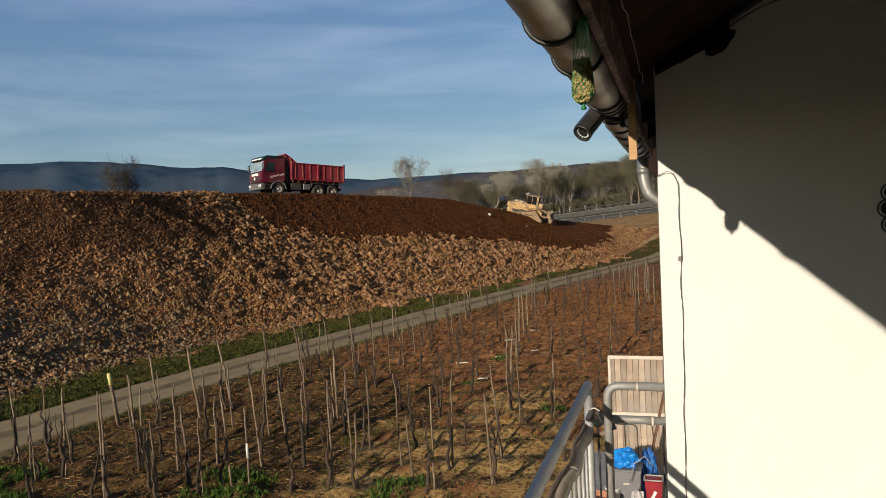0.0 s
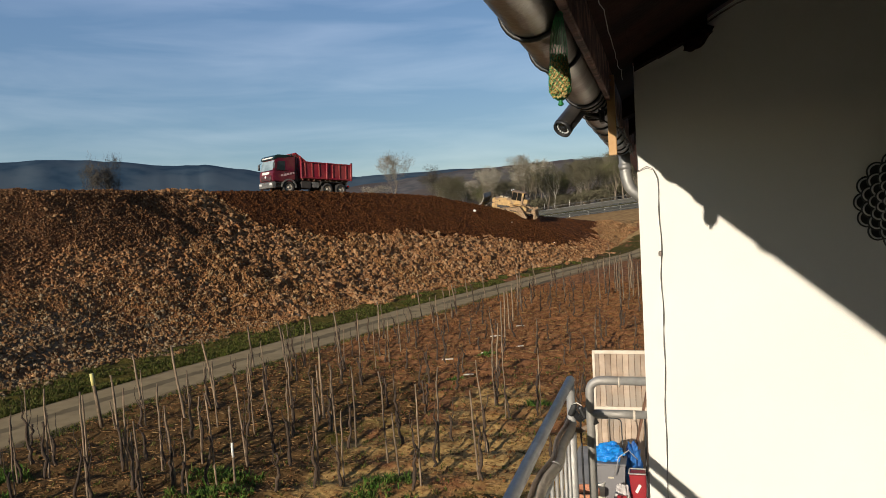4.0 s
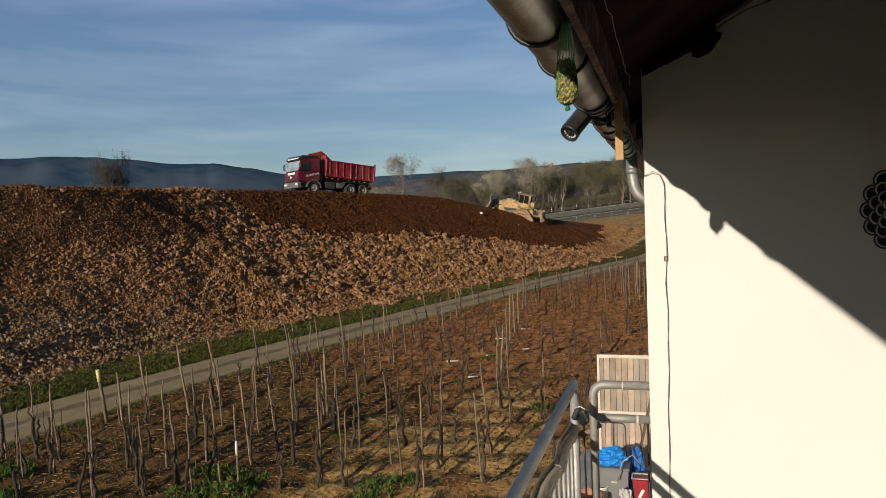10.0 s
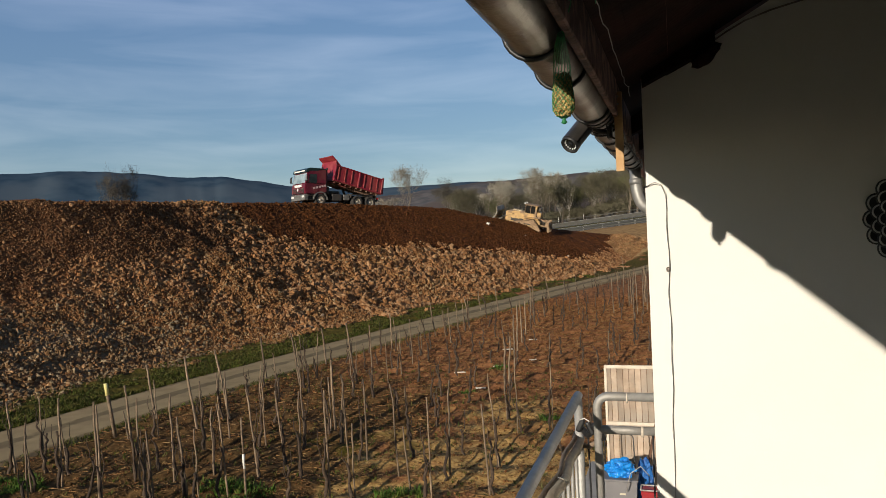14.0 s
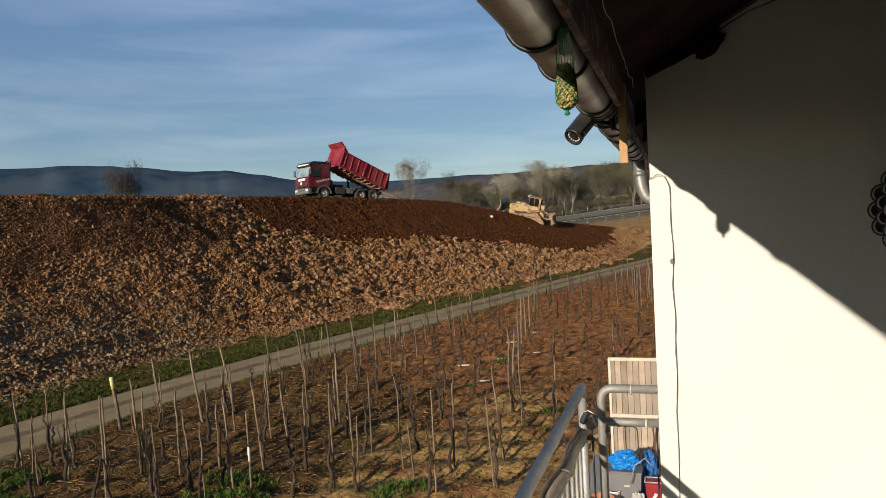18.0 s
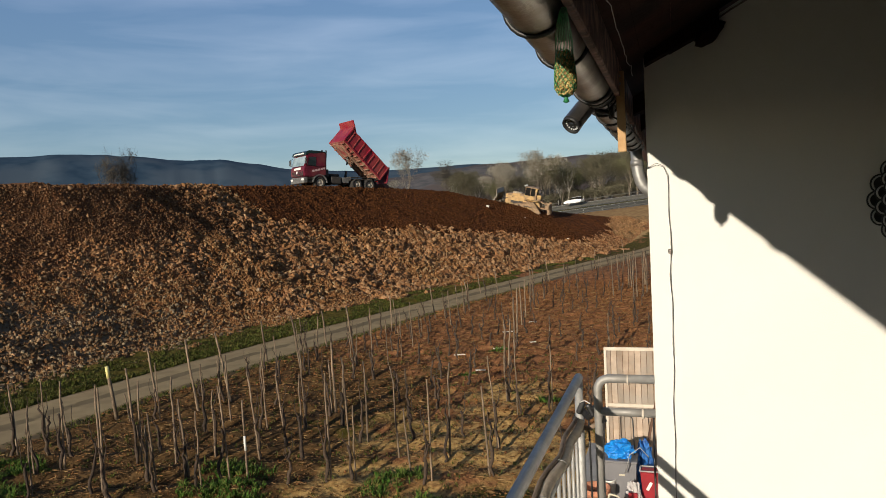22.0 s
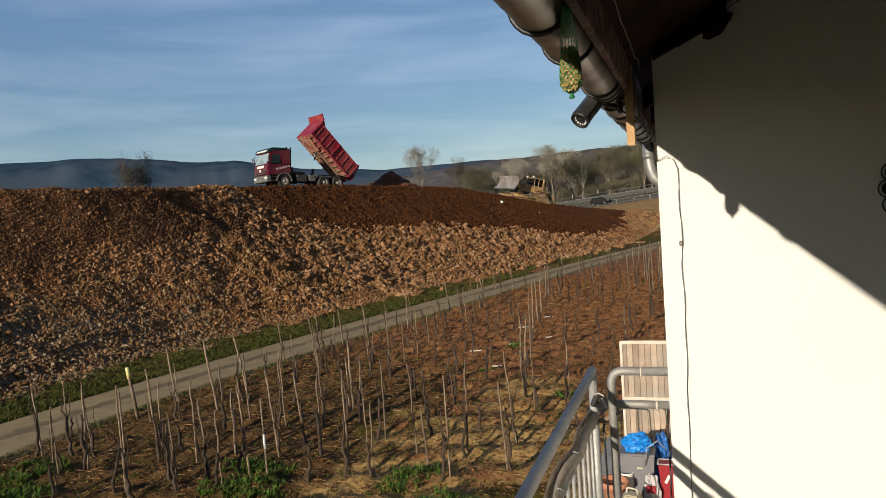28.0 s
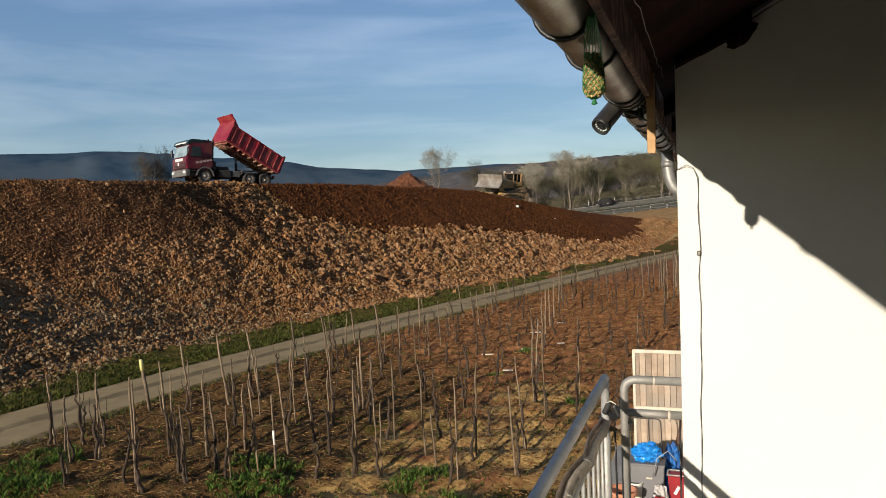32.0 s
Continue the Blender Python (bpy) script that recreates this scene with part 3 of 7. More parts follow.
# Floor out of view, its paleness set to bounce light up the gable
M_SLAB = mat("balcony_floor_bounce", (0.40, 0.35, 0.29), (0.33, 0.28, 0.23), 4, 0.7, 0, 0.3, 40)


def build_house():
    house = thing("house", "white rendered house under a dark overhanging roof", "house")
    bm = bmesh.new()
    top = lambda x: EAVE_Z + (x - WX) * PITCH
    prism(bm, [(WX, 0), (6.0, 0), (6.0, top(6.0) - 0.02), (WX, top(WX) - 0.02)], "y", WY, WY + 0.32)
    part("gable_wall", bm, M_WALL, house)
    bm = bmesh.new()
    prism(bm, [(WY + 0.32, 0), (12.0, 0), (12.0, EAVE_Z - 0.05), (WY + 0.32, EAVE_Z - 0.05)], "x", WX + 0.075, WX + 0.375)
    part("side_wall", bm, M_WALL, house)
    # Unseen wall added to close the recess, dark to cut bounced light
    bm = bmesh.new()
    prism(bm, [(-6.0, 0), (WY - 0.003, 0), (WY - 0.003, top(2.5) - 0.03), (-6.0, top(2.5) - 0.03)], "x", 2.5, 2.8)
    part("unseen_recess_wall", bm, M_SOFFIT, house)
    # Unseen block added behind the viewpoint to hold back sky light
    bm = bmesh.new()
    prism(bm, [(-0.1, 3.52), (2.49, 3.52), (2.49, top(2.49) - 0.13), (-0.1, top(-0.1) - 0.13)], "y", -1.5, -1.3)
    part("unseen_sky_block", bm, M_SOFFIT, house)
    # roof: boards below, tiles above
    x0, x1 = -0.38, 6.2
    z = lambda x: EAVE_Z + (x - WX) * PITCH
    for i in range(34):
        a, b = x0 + i * 0.12, x0 + (i + 1) * 0.12 - 0.0005
        bm = bmesh.new()
        prism(bm, [(a, z(a)), (b, z(b)), (b, z(b) + 0.022), (a, z(a) + 0.022)], "y", -6.0, 6.9 if b < WX else WY + 0.02)
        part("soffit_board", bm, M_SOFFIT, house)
    bm = bmesh.new()
    prism(bm, [(x0 + 0.02, z(x0 + 0.02) + 0.024), (x1, z(x1) + 0.024), (x1, z(x1) + 0.17), (x0 + 0.02, z(x0) + 0.16)], "y", -6.0, 12.3)
    part("roof", bm, M_TILE, house)
    bm = bmesh.new()
    for yy in (4.1, 5.0):
        prism(bm, [(x0 + 0.02, z(x0) - 0.075), (x0 + 0.02, z(x0) - 0.004), (2.45 if yy < WY else -0.14, z(2.45 if yy < WY else -0.14) - 0.004), (2.45 if yy < WY else -0.14, z(2.45 if yy < WY else -0.14) - 0.11)], "y", yy - 0.04, yy + 0.04)
        part("rafter", bm, M_SOFFIT, house)
        bm = bmesh.new()
    bm.free()
    bm = bmesh.new()
    prism(bm, [(-6.0, 3.30), (WY - 0.004, 3.30), (WY - 0.004, 3.52), (-6.0, 3.52)], "x", -0.55, 2.49)
    part("balcony_slab", bm, M_SLAB, house)
    return house


def build_gutter():
    g = thing("rain_gutter", "weathered zinc half-round gutter with downpipe on the eave", "gutter")
    cx, cz, r = -0.312, 5.755, 0.068
    bm = bmesh.new()
    arc = [(cx + r * math.cos(a), cz + r * math.sin(a)) for a in [math.pi + math.pi * i / 14 for i in range(15)]]
    ri = r - 0.006
    inner = [(cx + ri * math.cos(a), cz + ri * math.sin(a)) for a in [2 * math.pi - math.pi * i / 14 for i in range(15)]]
    ring = arc + inner
    y0, y1 = -6.0, 6.2
    va = [bm.verts.new((u, y0, v)) for u, v in ring]
    vb = [bm.verts.new((u, y1, v)) for u, v in ring]
    for i in range(len(ring)):
        j = (i + 1) % len(ring)
        bm.faces.new((va[i], va[j], vb[j], vb[i])).smooth = True
    bmesh.ops.recalc_face_normals(bm, faces=bm.faces[:])
    part("trough", bm, M_ZINC, g)
    bm = bmesh.new()
    tube(bm, [(cx - r - 0.003, y0, cz + 0.003), (cx - r - 0.003, y1, cz + 0.003)], 0.007, 8)
    part("rolled_edge", bm, M_ZINC, g)
    bm = bmesh.new()
    prism(bm, arc + [(cx + r, cz)], "y", y1, y1 + 0.004)
    part("end_cap", bm, M_ZINC, g)
    for yy in (0.95, 1.75, 2.15, 2.9, 3.35, 3.75, 4.1, 4.5, 4.85, 5.25, 5.6, 6.0):
        bm = bmesh.new()
        ro = r + 0.005
        pts = [(cx + ro * math.cos(a), yy, cz + ro * math.sin(a)) for a in [math.pi * 0.97 + math.pi * 1.03 * i / 12 for i in range(13)]]
        tube(bm, pts, 0.006, 6)
        part("gutter_bracket", bm, M_BLACK, g)
    bm = bmesh.new()
    tube(bm, bent([(-0.296, 5.85, cz - 0.05), (-0.292, 5.85, 5.53), (-0.262, 5.85, 5.42), (-0.15, 5.86, 5.33), (-0.15, 5.87, 3.0)], 0.05, 6), 0.044, 16)
    part("downpipe", bm, M_PIPE, g)
    bm = bmesh.new()
    tube(bm, [(-0.295, 5.85, 5.62), (-0.293, 5.85, 5.575)], 0.049, 16)
    part("pipe_socket", bm, M_PIPE, g)
    return g


def build_railing():
    r = thing("balcony_railing", "galvanised steel balcony railing with upright bars", "railing")
    x = -0.488
    bm = bmesh.new()
    tube(bm, [(x, 3.49, 4.473), (x, -5.9, 4.473)], 0.0215, 14)
    part("handrail", bm, M_GALV, r)
    bm = bmesh.new()
    tube(bm, [(x + 0.002, 3.46, 4.465), (x + 0.002, 3.46, 3.30)], 0.0205, 14)
    part("post", bm, M_GALV, r)
    bm = bmesh.new()
    tube(bm, [(x, 3.44, 3.62), (x, -5.9, 3.62)], 0.014, 10)
    part("bottom_rail", bm, M_GALV, r)
    bm = bmesh.new()
    tube(bm, [(x, 3.44, 4.25), (x, -5.9, 4.25)], 0.013, 10)
    part("middle_rail", bm, M_GALV, r)
    for i in range(48):
        bm = bmesh.new()
        yy = 3.33 - i * 0.13
        tube(bm, [(x, yy, 3.62), (x, yy, 4.25)], 0.0085, 8)
        part("upright_bar", bm, M_GALV, r)
    return r


def build_gate():
    g = thing("gate_railing", "galvanised steel pipe barrier fixed to the house corner", "railing")
    yy = 3.36
    xl = -0.386
    bm = bmesh.new()
    tube(bm, bent([(WX - 0.002, yy, 4.505), (xl, yy, 4.505), (xl, yy, 3.3)], 0.06, 7), 0.0195, 14)
    part("pipe_frame", bm, M_GALV, g)
    bm = bmesh.new()
    tube(bm, [(WX - 0.002, yy, 4.352), (xl + 0.012, yy, 4.352)], 0.0185, 14)
    part("crossbar", bm, M_GALV, g)
    bm = bmesh.new()
    tube(bm, [(WX - 0.012, yy, 4.34), (WX - 0.014, yy, 3.9), (WX - 0.010, yy, 3.3)], 0.004, 8)
    part("wall_rod", bm, M_BLACK, g, "thin dark rod against the wall")
    for zz in (4.505, 4.352):
        bm = bmesh.new()
        tube(bm, [(-0.255 if zz > 4.4 else -0.195, yy, zz - 0.004), (-0.249 if zz > 4.4 else -0.185, yy, zz - 0.004)], 0.0235, 12)
        part("collar", bm, M_FENCE_TRIM, g)
    return g


build_house()
build_gutter()
build_railing()
build_gate()


# ---- vineyard ----
ROW = Vector((0.951, 0.309, 0.0))


def stake_mesh(seed, h, r):
    rng = random.Random(seed)
    bm = bmesh.new()
    pts, rad = [], []
    for i in range(7):
        k = i / 6
        pts.append((0.025 * rng.uniform(-1, 1) * k, 0.025 * rng.uniform(-1, 1) * k, -0.05 + (h + 0.05) * k))
        rad.append(r * (1.0 - 0.22 * k) * rng.uniform(0.9, 1.08))
    tube(bm, pts, rad, 6)
    me = bpy.data.meshes.new("vineyard_stake")
    bm.to_mesh(me)
    bm.free()
    me.materials.append(M_STAKE)
    return me


def vine_mesh(seed):
    """A gnarled old stem tied to its stake, with one or two pruned canes."""
    rng = random.Random(seed)
    bm = bmesh.new()
    h = rng.uniform(0.7, 1.25)
    x, y = rng.uniform(-0.16, 0.16), rng.uniform(-0.12, 0.12)
    pts, rad = [], []
    for i in range(9):
        k = i / 8
        pts.append((x * (1 - k) + 0.035 * rng.uniform(-1, 1), y * (1 - k) + 0.035 * rng.uniform(-1, 1) + 0.03, -0.05 + h * k))
        rad.append(0.034 * (1 - 0.4 * k) * rng.uniform(0.7, 1.4))
    tube(bm, pts, rad, 6)
    for c in range(rng.choice((1, 1, 2, 3))):
        a = rng.uniform(0, 6.28)
        L = rng.uniform(0.25, 0.8)
        p0 = Vector(pts[rng.choice((5, 6, 7, 8))])
        cp = [p0]
        for i in range(1, 6):
            k = i / 5
            cp.append(p0 + Vector((math.cos(a) * 0.12 * math.sin(k * 2.2), math.sin(a) * 0.12 * math.sin(k * 2.2), L * k)) + Vector((rng.uniform(-1, 1), rng.uniform(-1, 1), 0)) * 0.02)
        tube(bm, cp, [0.012 * (1 - 0.6 * i / 5) for i in range(6)], 4)
    for s in range(3):
        p0 = Vector(pts[rng.randrange(3, 8)])
        a = rng.uniform(0, 6.28)
        tube(bm, [p0, p0 + Vector((math.cos(a) * 0.06, math.sin(a) * 0.06, 0.05))], [0.014, 0.008], 4)
    me = bpy.data.meshes.new("grape_vine")
    bm.to_mesh(me)
    bm.free()
    me.materials.append(M_VINE)
    return me


# stakes that stand out: metres across and away, and height above the soil
FRONT_STAKES = ((-15.0, 12.45, 1.75), (-12.34, 10.5, 1.75), (-13.33, 11.43, 1.6), (-14.04, 12.41, 1.85), (-13.05, 11.96, 2.0), (-13.54, 12.6, 1.6), (-11.0, 10.95, 2.25), (-10.7, 10.7, 2.25),
                (-11.6, 12.7, 1.85), (-10.75, 12.8, 1.95), (-10.05, 11.36, 1.6), (-9.87, 12.12, 1.7), (-11.36, 14.7, 1.8), (-10.1, 13.33, 1.55), (-9.2, 11.64, 1.6), (-8.97, 12.26, 1.95), (-10.74, 11.9, 1.15),
                (-9.0, 13.42, 2.0), (-10.12, 15.5, 1.8), (-8.79, 14.2, 1.75), (-8.93, 15.42, 2.1), (-7.9, 13.4, 1.95), (-6.72, 12.46, 2.2), (-7.02, 14.9, 1.9), (-6.77, 13.46, 1.4), (-6.24, 12.6, 1.55),
                (-5.81, 13.87, 2.05), (-5.26, 13.14, 1.4), (-4.71, 12.83, 2.05), (-4.75, 14.12, 2.1), (-3.84, 14.85, 2.1), (-3.63, 13.23, 1.85))
MIDDLE_STAKES = ((-14.05, 15.05, 0.9), (-13.55, 15.6, 1.6), (-11.28, 15.6, 1.85), (-12.15, 19.47, 1.65), (-12.5, 21.5, 1.7), (-12.6, 22.8, 1.7), (-8.83, 16.6, 1.55), (-8.16, 15.96, 1.35), (-10.0, 20.47, 1.6), (-9.5, 20.87, 2.3),
                 (-6.56, 16.37, 1.4), (-9.66, 22.48, 1.7), (-9.7, 23.83, 1.75), (-10.03, 25.88, 1.8), (-10.28, 27.64, 1.45), (-10.0, 30.78, 1.65), (-10.48, 33.58, 1.6), (-10.45, 34.48, 1.6), (-10.44, 35.43, 1.6),
                 (-4.02, 17.6, 2.15), (-4.54, 18.63, 1.3), (-3.18, 17.95, 1.75), (-7.21, 47.58, 1.4), (-6.17, 45.74, 2.0), (-6.16, 57.18, 1.6), (-12.9, 17.4, 1.4), (-11.9, 18.2, 1.5))
# a line of newer, thicker stakes running away up the slope, and two pairs
PALE_STAKES = ((-5.93, 25.9, 1.95), (-6.05, 27.0, 2.2), (-6.68, 30.9, 1.9), (-7.0, 33.3, 1.8), (-7.75, 38.2, 1.75), (-7.78, 39.35, 1.85), (-5.45, 22.24, 1.55), (-5.41, 22.64, 1.65), (-8.85, 16.87, 1.95), (-8.7, 17.2, 1.5))
END_POSTS = ((-14.18, 15.28, 1.5), (-14.92, 17.1, 1.7), (-12.94, 16.44, 2.1), (-12.69, 17.6, 2.1), (-14.7, 22.74, 1.55), (-12.8, 21.9, 1.9), (-13.53, 25.3, 1.55), (-11.1, 22.86, 2.1), (-11.44, 32.8, 1.7), (-11.73, 42.5, 1.3),
             (-10.55, 42.3, 1.45), (-10.0, 50.0, 1.2), (-8.6, 49.7, 1.65), (-5.13, 75.2, 1.5), (-12.2, 29.0, 1.6), (-10.9, 37.0, 1.5))


def build_vineyard():
    rng = random.Random(5)
    stakes = [stake_mesh(i, 1.0, r) for i, r in enumerate((0.023, 0.019, 0.024, 0.018, 0.026, 0.021))]
    thick = [stake_mesh(10 + i, 1.0, 0.036) for i in range(3)]
    ends = [stake_mesh(20 + i, 1.0, 0.037) for i in range(3)]
    vines = [vine_mesh(40 + i) for i in range(14)]
    stand = []

    def set_stake(x, y, h, meshes, lean, label):
        ob = new("vineyard_stake", rng.choice(meshes))
        ob.matrix_basis = (Matrix.Translation((x, y, land(x, y) - 0.02)) @ Matrix.Rotation(radians(rng.gauss(lean, 1.8)), 4, "Y") @ Matrix.Rotation(radians(rng.gauss(0, 1.8)), 4, "X")
                           @ Matrix.Rotation(rng.uniform(0, 6.28), 4, "Z") @ Matrix.Diagonal((1, 1, h, 1)))
        stand.append((x, y))
        return tagged(ob, label, "stake", "stakes in the vineyard")

    def set_vine(x, y, k):
        ob = new("grape_vine", rng.choice(vines))
        ob.matrix_basis = Matrix.Translation((x, y, land(x, y) - 0.02)) @ Matrix.Rotation(rng.uniform(0, 6.28), 4, "Z") @ Matrix.Diagonal((1.05, 1.05, k, 1))
        tagged(ob, "old bare pruned grape vine with a gnarled dark stem", "vine", "vines in the vineyard")

    for x, y, h in FRONT_STAKES + MIDDLE_STAKES:
        set_stake(x, y, h, stakes, -1.2, "thin weathered wooden stake beside a bare vine")
        if rng.random() < 0.85:
            set_vine(x + rng.uniform(-0.08, 0.08), y - 0.06, rng.uniform(0.9, 1.25))
    for x, y, h in PALE_STAKES:
        set_stake(x, y, h, thick, 1.0, "tall pale wooden stake in the vineyard")
    for x, y, h in END_POSTS:
        set_stake(x, y, h, ends, -8.0, "thick leaning wooden end post of a vine row")
    # a close stand of new stakes at the upper end
    for i in range(22):
        x, y = rng.uniform(-3.4, 0.3), rng.uniform(38.0, 46)
        set_stake(x, y, rng.uniform(2.0, 2.35), thick, 0.0, "tall pale wooden stake in a close stand")
    # the rows between, most of their vines without a stake
    far_v, far_f, far_w, far_g = [], [], [], []
    count = 0
    for k in range(42):
        c = 14.5 + 1.25 * k
        x = -16.0
        while x < 0.4:
            x += (1.15 + rng.uniform(-0.15, 0.15)) * ROW.x
            px, py = x + rng.uniform(-0.1, 0.1), c + 0.325 * x + rng.uniform(-0.1, 0.1)
            if py < 10.2 or px < road_x(py) + 2.1 or (px > -2.9 and py < 13.2):
                continue
            near = min((px - a) ** 2 + (py - b) ** 2 for a, b in stand[:95])
            if near < 0.3 or rng.random() < (0.62 if py < 18 else 0.42):
                continue
            if count < 230:
                count += 1
                set_vine(px, py, rng.uniform(0.7, 1.1))
            else:
                ve, mv = rng.choice(vines), Matrix.Translation((px, py, land(px, py) - 0.02)) @ Matrix.Rotation(rng.uniform(0, 6.28), 4, "Z") @ Matrix.Diagonal((1.25, 1.25, rng.uniform(0.65, 1.05), 1))
                b0 = len(far_w)
                far_w.extend((mv @ v.co)[:] for v in ve.vertices)
                far_g.extend(tuple(i + b0 for i in p.vertices) for p in ve.polygons)
            if py > 22 and rng.random() < 0.13:
                me, m = rng.choice(stakes), Matrix.Translation((px, py, land(px, py) - 0.02)) @ Matrix.Rotation(radians(rng.gauss(-2, 3)), 4, "Y") @ Matrix.Diagonal((1, 1, rng.uniform(1.2, 1.7), 1))
                b0 = len(far_v)
                far_v.extend((m @ v.co)[:] for v in me.vertices)
                far_f.extend(tuple(i + b0 for i in p.vertices) for p in me.polygons)
    tagged(sheet("distant_vines", far_w, far_g, M_VINE), "far rows of bare pruned grape vines", "vines", kind="stuff")
    tagged(sheet("distant_stakes", far_v, far_f, M_STAKE), "far rows of thin wooden vineyard stakes", "stakes", kind="stuff")


M_YELLOW = mat("yellow_plastic", (0.72, 0.64, 0.26), (0.60, 0.52, 0.18), 9, 0.5)
M_WHITE = mat("white_paint", (0.78, 0.76, 0.70), (0.66, 0.63, 0.57), 12, 0.6)
build_vineyard()

marker = thing("marker_post", "wooden post with a pale yellow plastic sleeve beside the road", "post", pose(-14.98, 15.54, 0, 2, -7, 0))
bm = bmesh.new()
tube(bm, [(0, 0, -0.1), (0.01, 0, 0.7), (0, 0.01, 1.45)], [0.055, 0.05, 0.045], 9)
part("post", bm, M_STAKE, marker)
bm = bmesh.new()
tube(bm, [(0, 0.01, 1.14), (0, 0.01, 1.47)], [0.054, 0.050], 12)
part("sleeve", bm, M_YELLOW, marker, "pale yellow plastic sleeve")

tip = thing("painted_stake", "leaning vineyard stake with a white painted stretch", "stake", pose(-8.48, 12.19, 0, -1, -1.5, 0))
for name, m, low, high, r in (("lower_stake", M_STAKE, -0.1, 0.62, 0.024), ("painted_band", M_WHITE, 0.622, 0.92, 0.026), ("upper_stake", M_STAKE, 0.922, 1.66, 0.021)):
    bm = bmesh.new()
    tube(bm, [(0.004, 0, low), (-0.004, 0, (low + high) / 2), (0, 0, high)], [r, r * 0.97, r * 0.93], 8)
    part(name, bm, m, tip, "flaking white paint" if m is M_WHITE else "")


# ---- litter and grass ----
def scatter_litter():
    rng = random.Random(21)
    V, Fc = [], []
    for _ in range(80000):
        y = 9 + 36 * rng.random() ** 1.9
        x = rng.uniform(road_x(y) + 1.6, 0.5)
        s = (0.005 + 0.015 * rng.random() ** 2.5) * (0.7 + y / 40)
        a, t = rng.uniform(0, 6.28), rng.uniform(-0.9, 0.9)
        lx = rng.uniform(1.0, 9.0)
        u = Vector((math.cos(a) * lx, math.sin(a) * lx, 0.25 * t)) * s
        v = Vector((-math.sin(a), math.cos(a), t)) * s * 0.8
        w = Vector((0, 0, 1)) * s * 0.7
        p = Vector((x, y, land(x, y) + soil_relief(x, y) + 0.012))
        b0 = len(V)
        V += [tuple(p - u), tuple(p + v), tuple(p + u), tuple(p - v), tuple(p + w)]
        Fc += [(b0, b0 + 1, b0 + 4), (b0 + 1, b0 + 2, b0 + 4), (b0 + 2, b0 + 3, b0 + 4), (b0 + 3, b0, b0 + 4)]
    m = island_mat("litter", [(0.18, 0.083, 0.033), (0.31, 0.185, 0.075), (0.10, 0.048, 0.018), (0.34, 0.22, 0.10), (0.22, 0.112, 0.043), (0.13, 0.062, 0.024)], 0.9, 0)
    tagged(sheet("ground_litter", V, Fc, m, smooth_faces=False), "dry leaves, cut canes and crumbs of soil between the vines", "litter", kind="stuff")


PATCHES = ((-8.6, 11.5, 1.0, 0.55), (-9.4, 12.6, 0.6, 0.4), (-5.5, 12.9, 0.6, 0.32), (-5.6, 12.3, 0.5, 0.3), (-3.9, 11.6, 0.5, 0.3), (-14.2, 11.7, 0.9, 0.5), (-6.5, 21.5, 0.35, 0.3), (-6.3, 25.3, 0.4, 0.4), (-13.9, 10.3, 1.5, 0.8), (-3.0, 10.6, 1.2, 0.5), (-4.6, 11.6, 0.5, 0.3), (-3.4, 18.9, 0.35, 0.3), (-8.6, 12.6, 0.5, 0.25))


def scatter_grass():
    rng = random.Random(31)
    V, Fc = [], []
    M_VERGE = island_mat("dark_grass", [(0.048, 0.068, 0.011), (0.085, 0.100, 0.018), (0.14, 0.120, 0.038), (0.050, 0.068, 0.011)], 0.8, 0)

    def tuft(x, y, h, n):
        z = land(x, y) + (soil_relief(x, y) if x > road_x(y) + 1.9 else 0.0) - 0.01
        for _ in range(n):
            a = rng.uniform(0, 6.28)
            d = Vector((math.cos(a), math.sin(a), 0))
            p = Vector((x, y, z)) + d * rng.uniform(0, 0.07)
            s = Vector((-d.y, d.x, 0)) * rng.uniform(0.006, 0.013) * (1 + h * 3)
            L = h * rng.uniform(0.6, 1.3)
            m = p + d * L * 0.25 + Vector((0, 0, L * 0.6))
            e = p + d * L * 0.75 + Vector((0, 0, L * rng.uniform(0.7, 1.0)))
            b0 = len(V)
            V.extend(tuple(q) for q in (p - s, p + s, m - s * 0.7, m + s * 0.7, e))
            Fc.extend(((b0, b0 + 1, b0 + 3, b0 + 2), (b0 + 2, b0 + 3, b0 + 4)))

    for px, py, rx, ry in PATCHES:
        for _ in range(int(300 * rx * ry)):
            a, r = rng.uniform(0, 6.28), rng.random() ** 0.6
            tuft(px + math.cos(a) * r * rx, py + math.sin(a) * r * ry, rng.uniform(0.05, 0.17), 8)
    tagged(sheet("grass", V, Fc, M_GRASS, smooth_faces=False), "patches of bright green grass and weeds between the vines", "grass", kind="stuff")
    V, Fc = [], []
    for _ in range(14000):
        y = 8 + 62 * rng.random() ** 1.3
        x = road_x(y) - 1.5 - abs(rng.gauss(0, 2.0))
        if x > foot_x(y) - 0.2 and noise.noise((x * 0.6, y * 0.4, 5)) > -0.35 + 0.45 * smooth(32, 58, y):
            tuft(x, y, rng.uniform(0.05, 0.18), 6)
    for _ in range(1500):
        y = 8 + 40 * rng.random() ** 1.3
        tuft(road_x(y) + 1.45 + abs(rng.gauss(0, 0.3)), y, rng.uniform(0.04, 0.12), 5)
    for _ in range(2800):
        y = 9 + 16 * rng.random() ** 1.5
        tuft(rng.uniform(road_x(y) + 2, 0), y, rng.uniform(0.03, 0.11), 5)
    tagged(sheet("verge_grass", V, Fc, M_VERGE, smooth_faces=False), "dark green grass verge beside the farm road", "grass", kind="stuff")


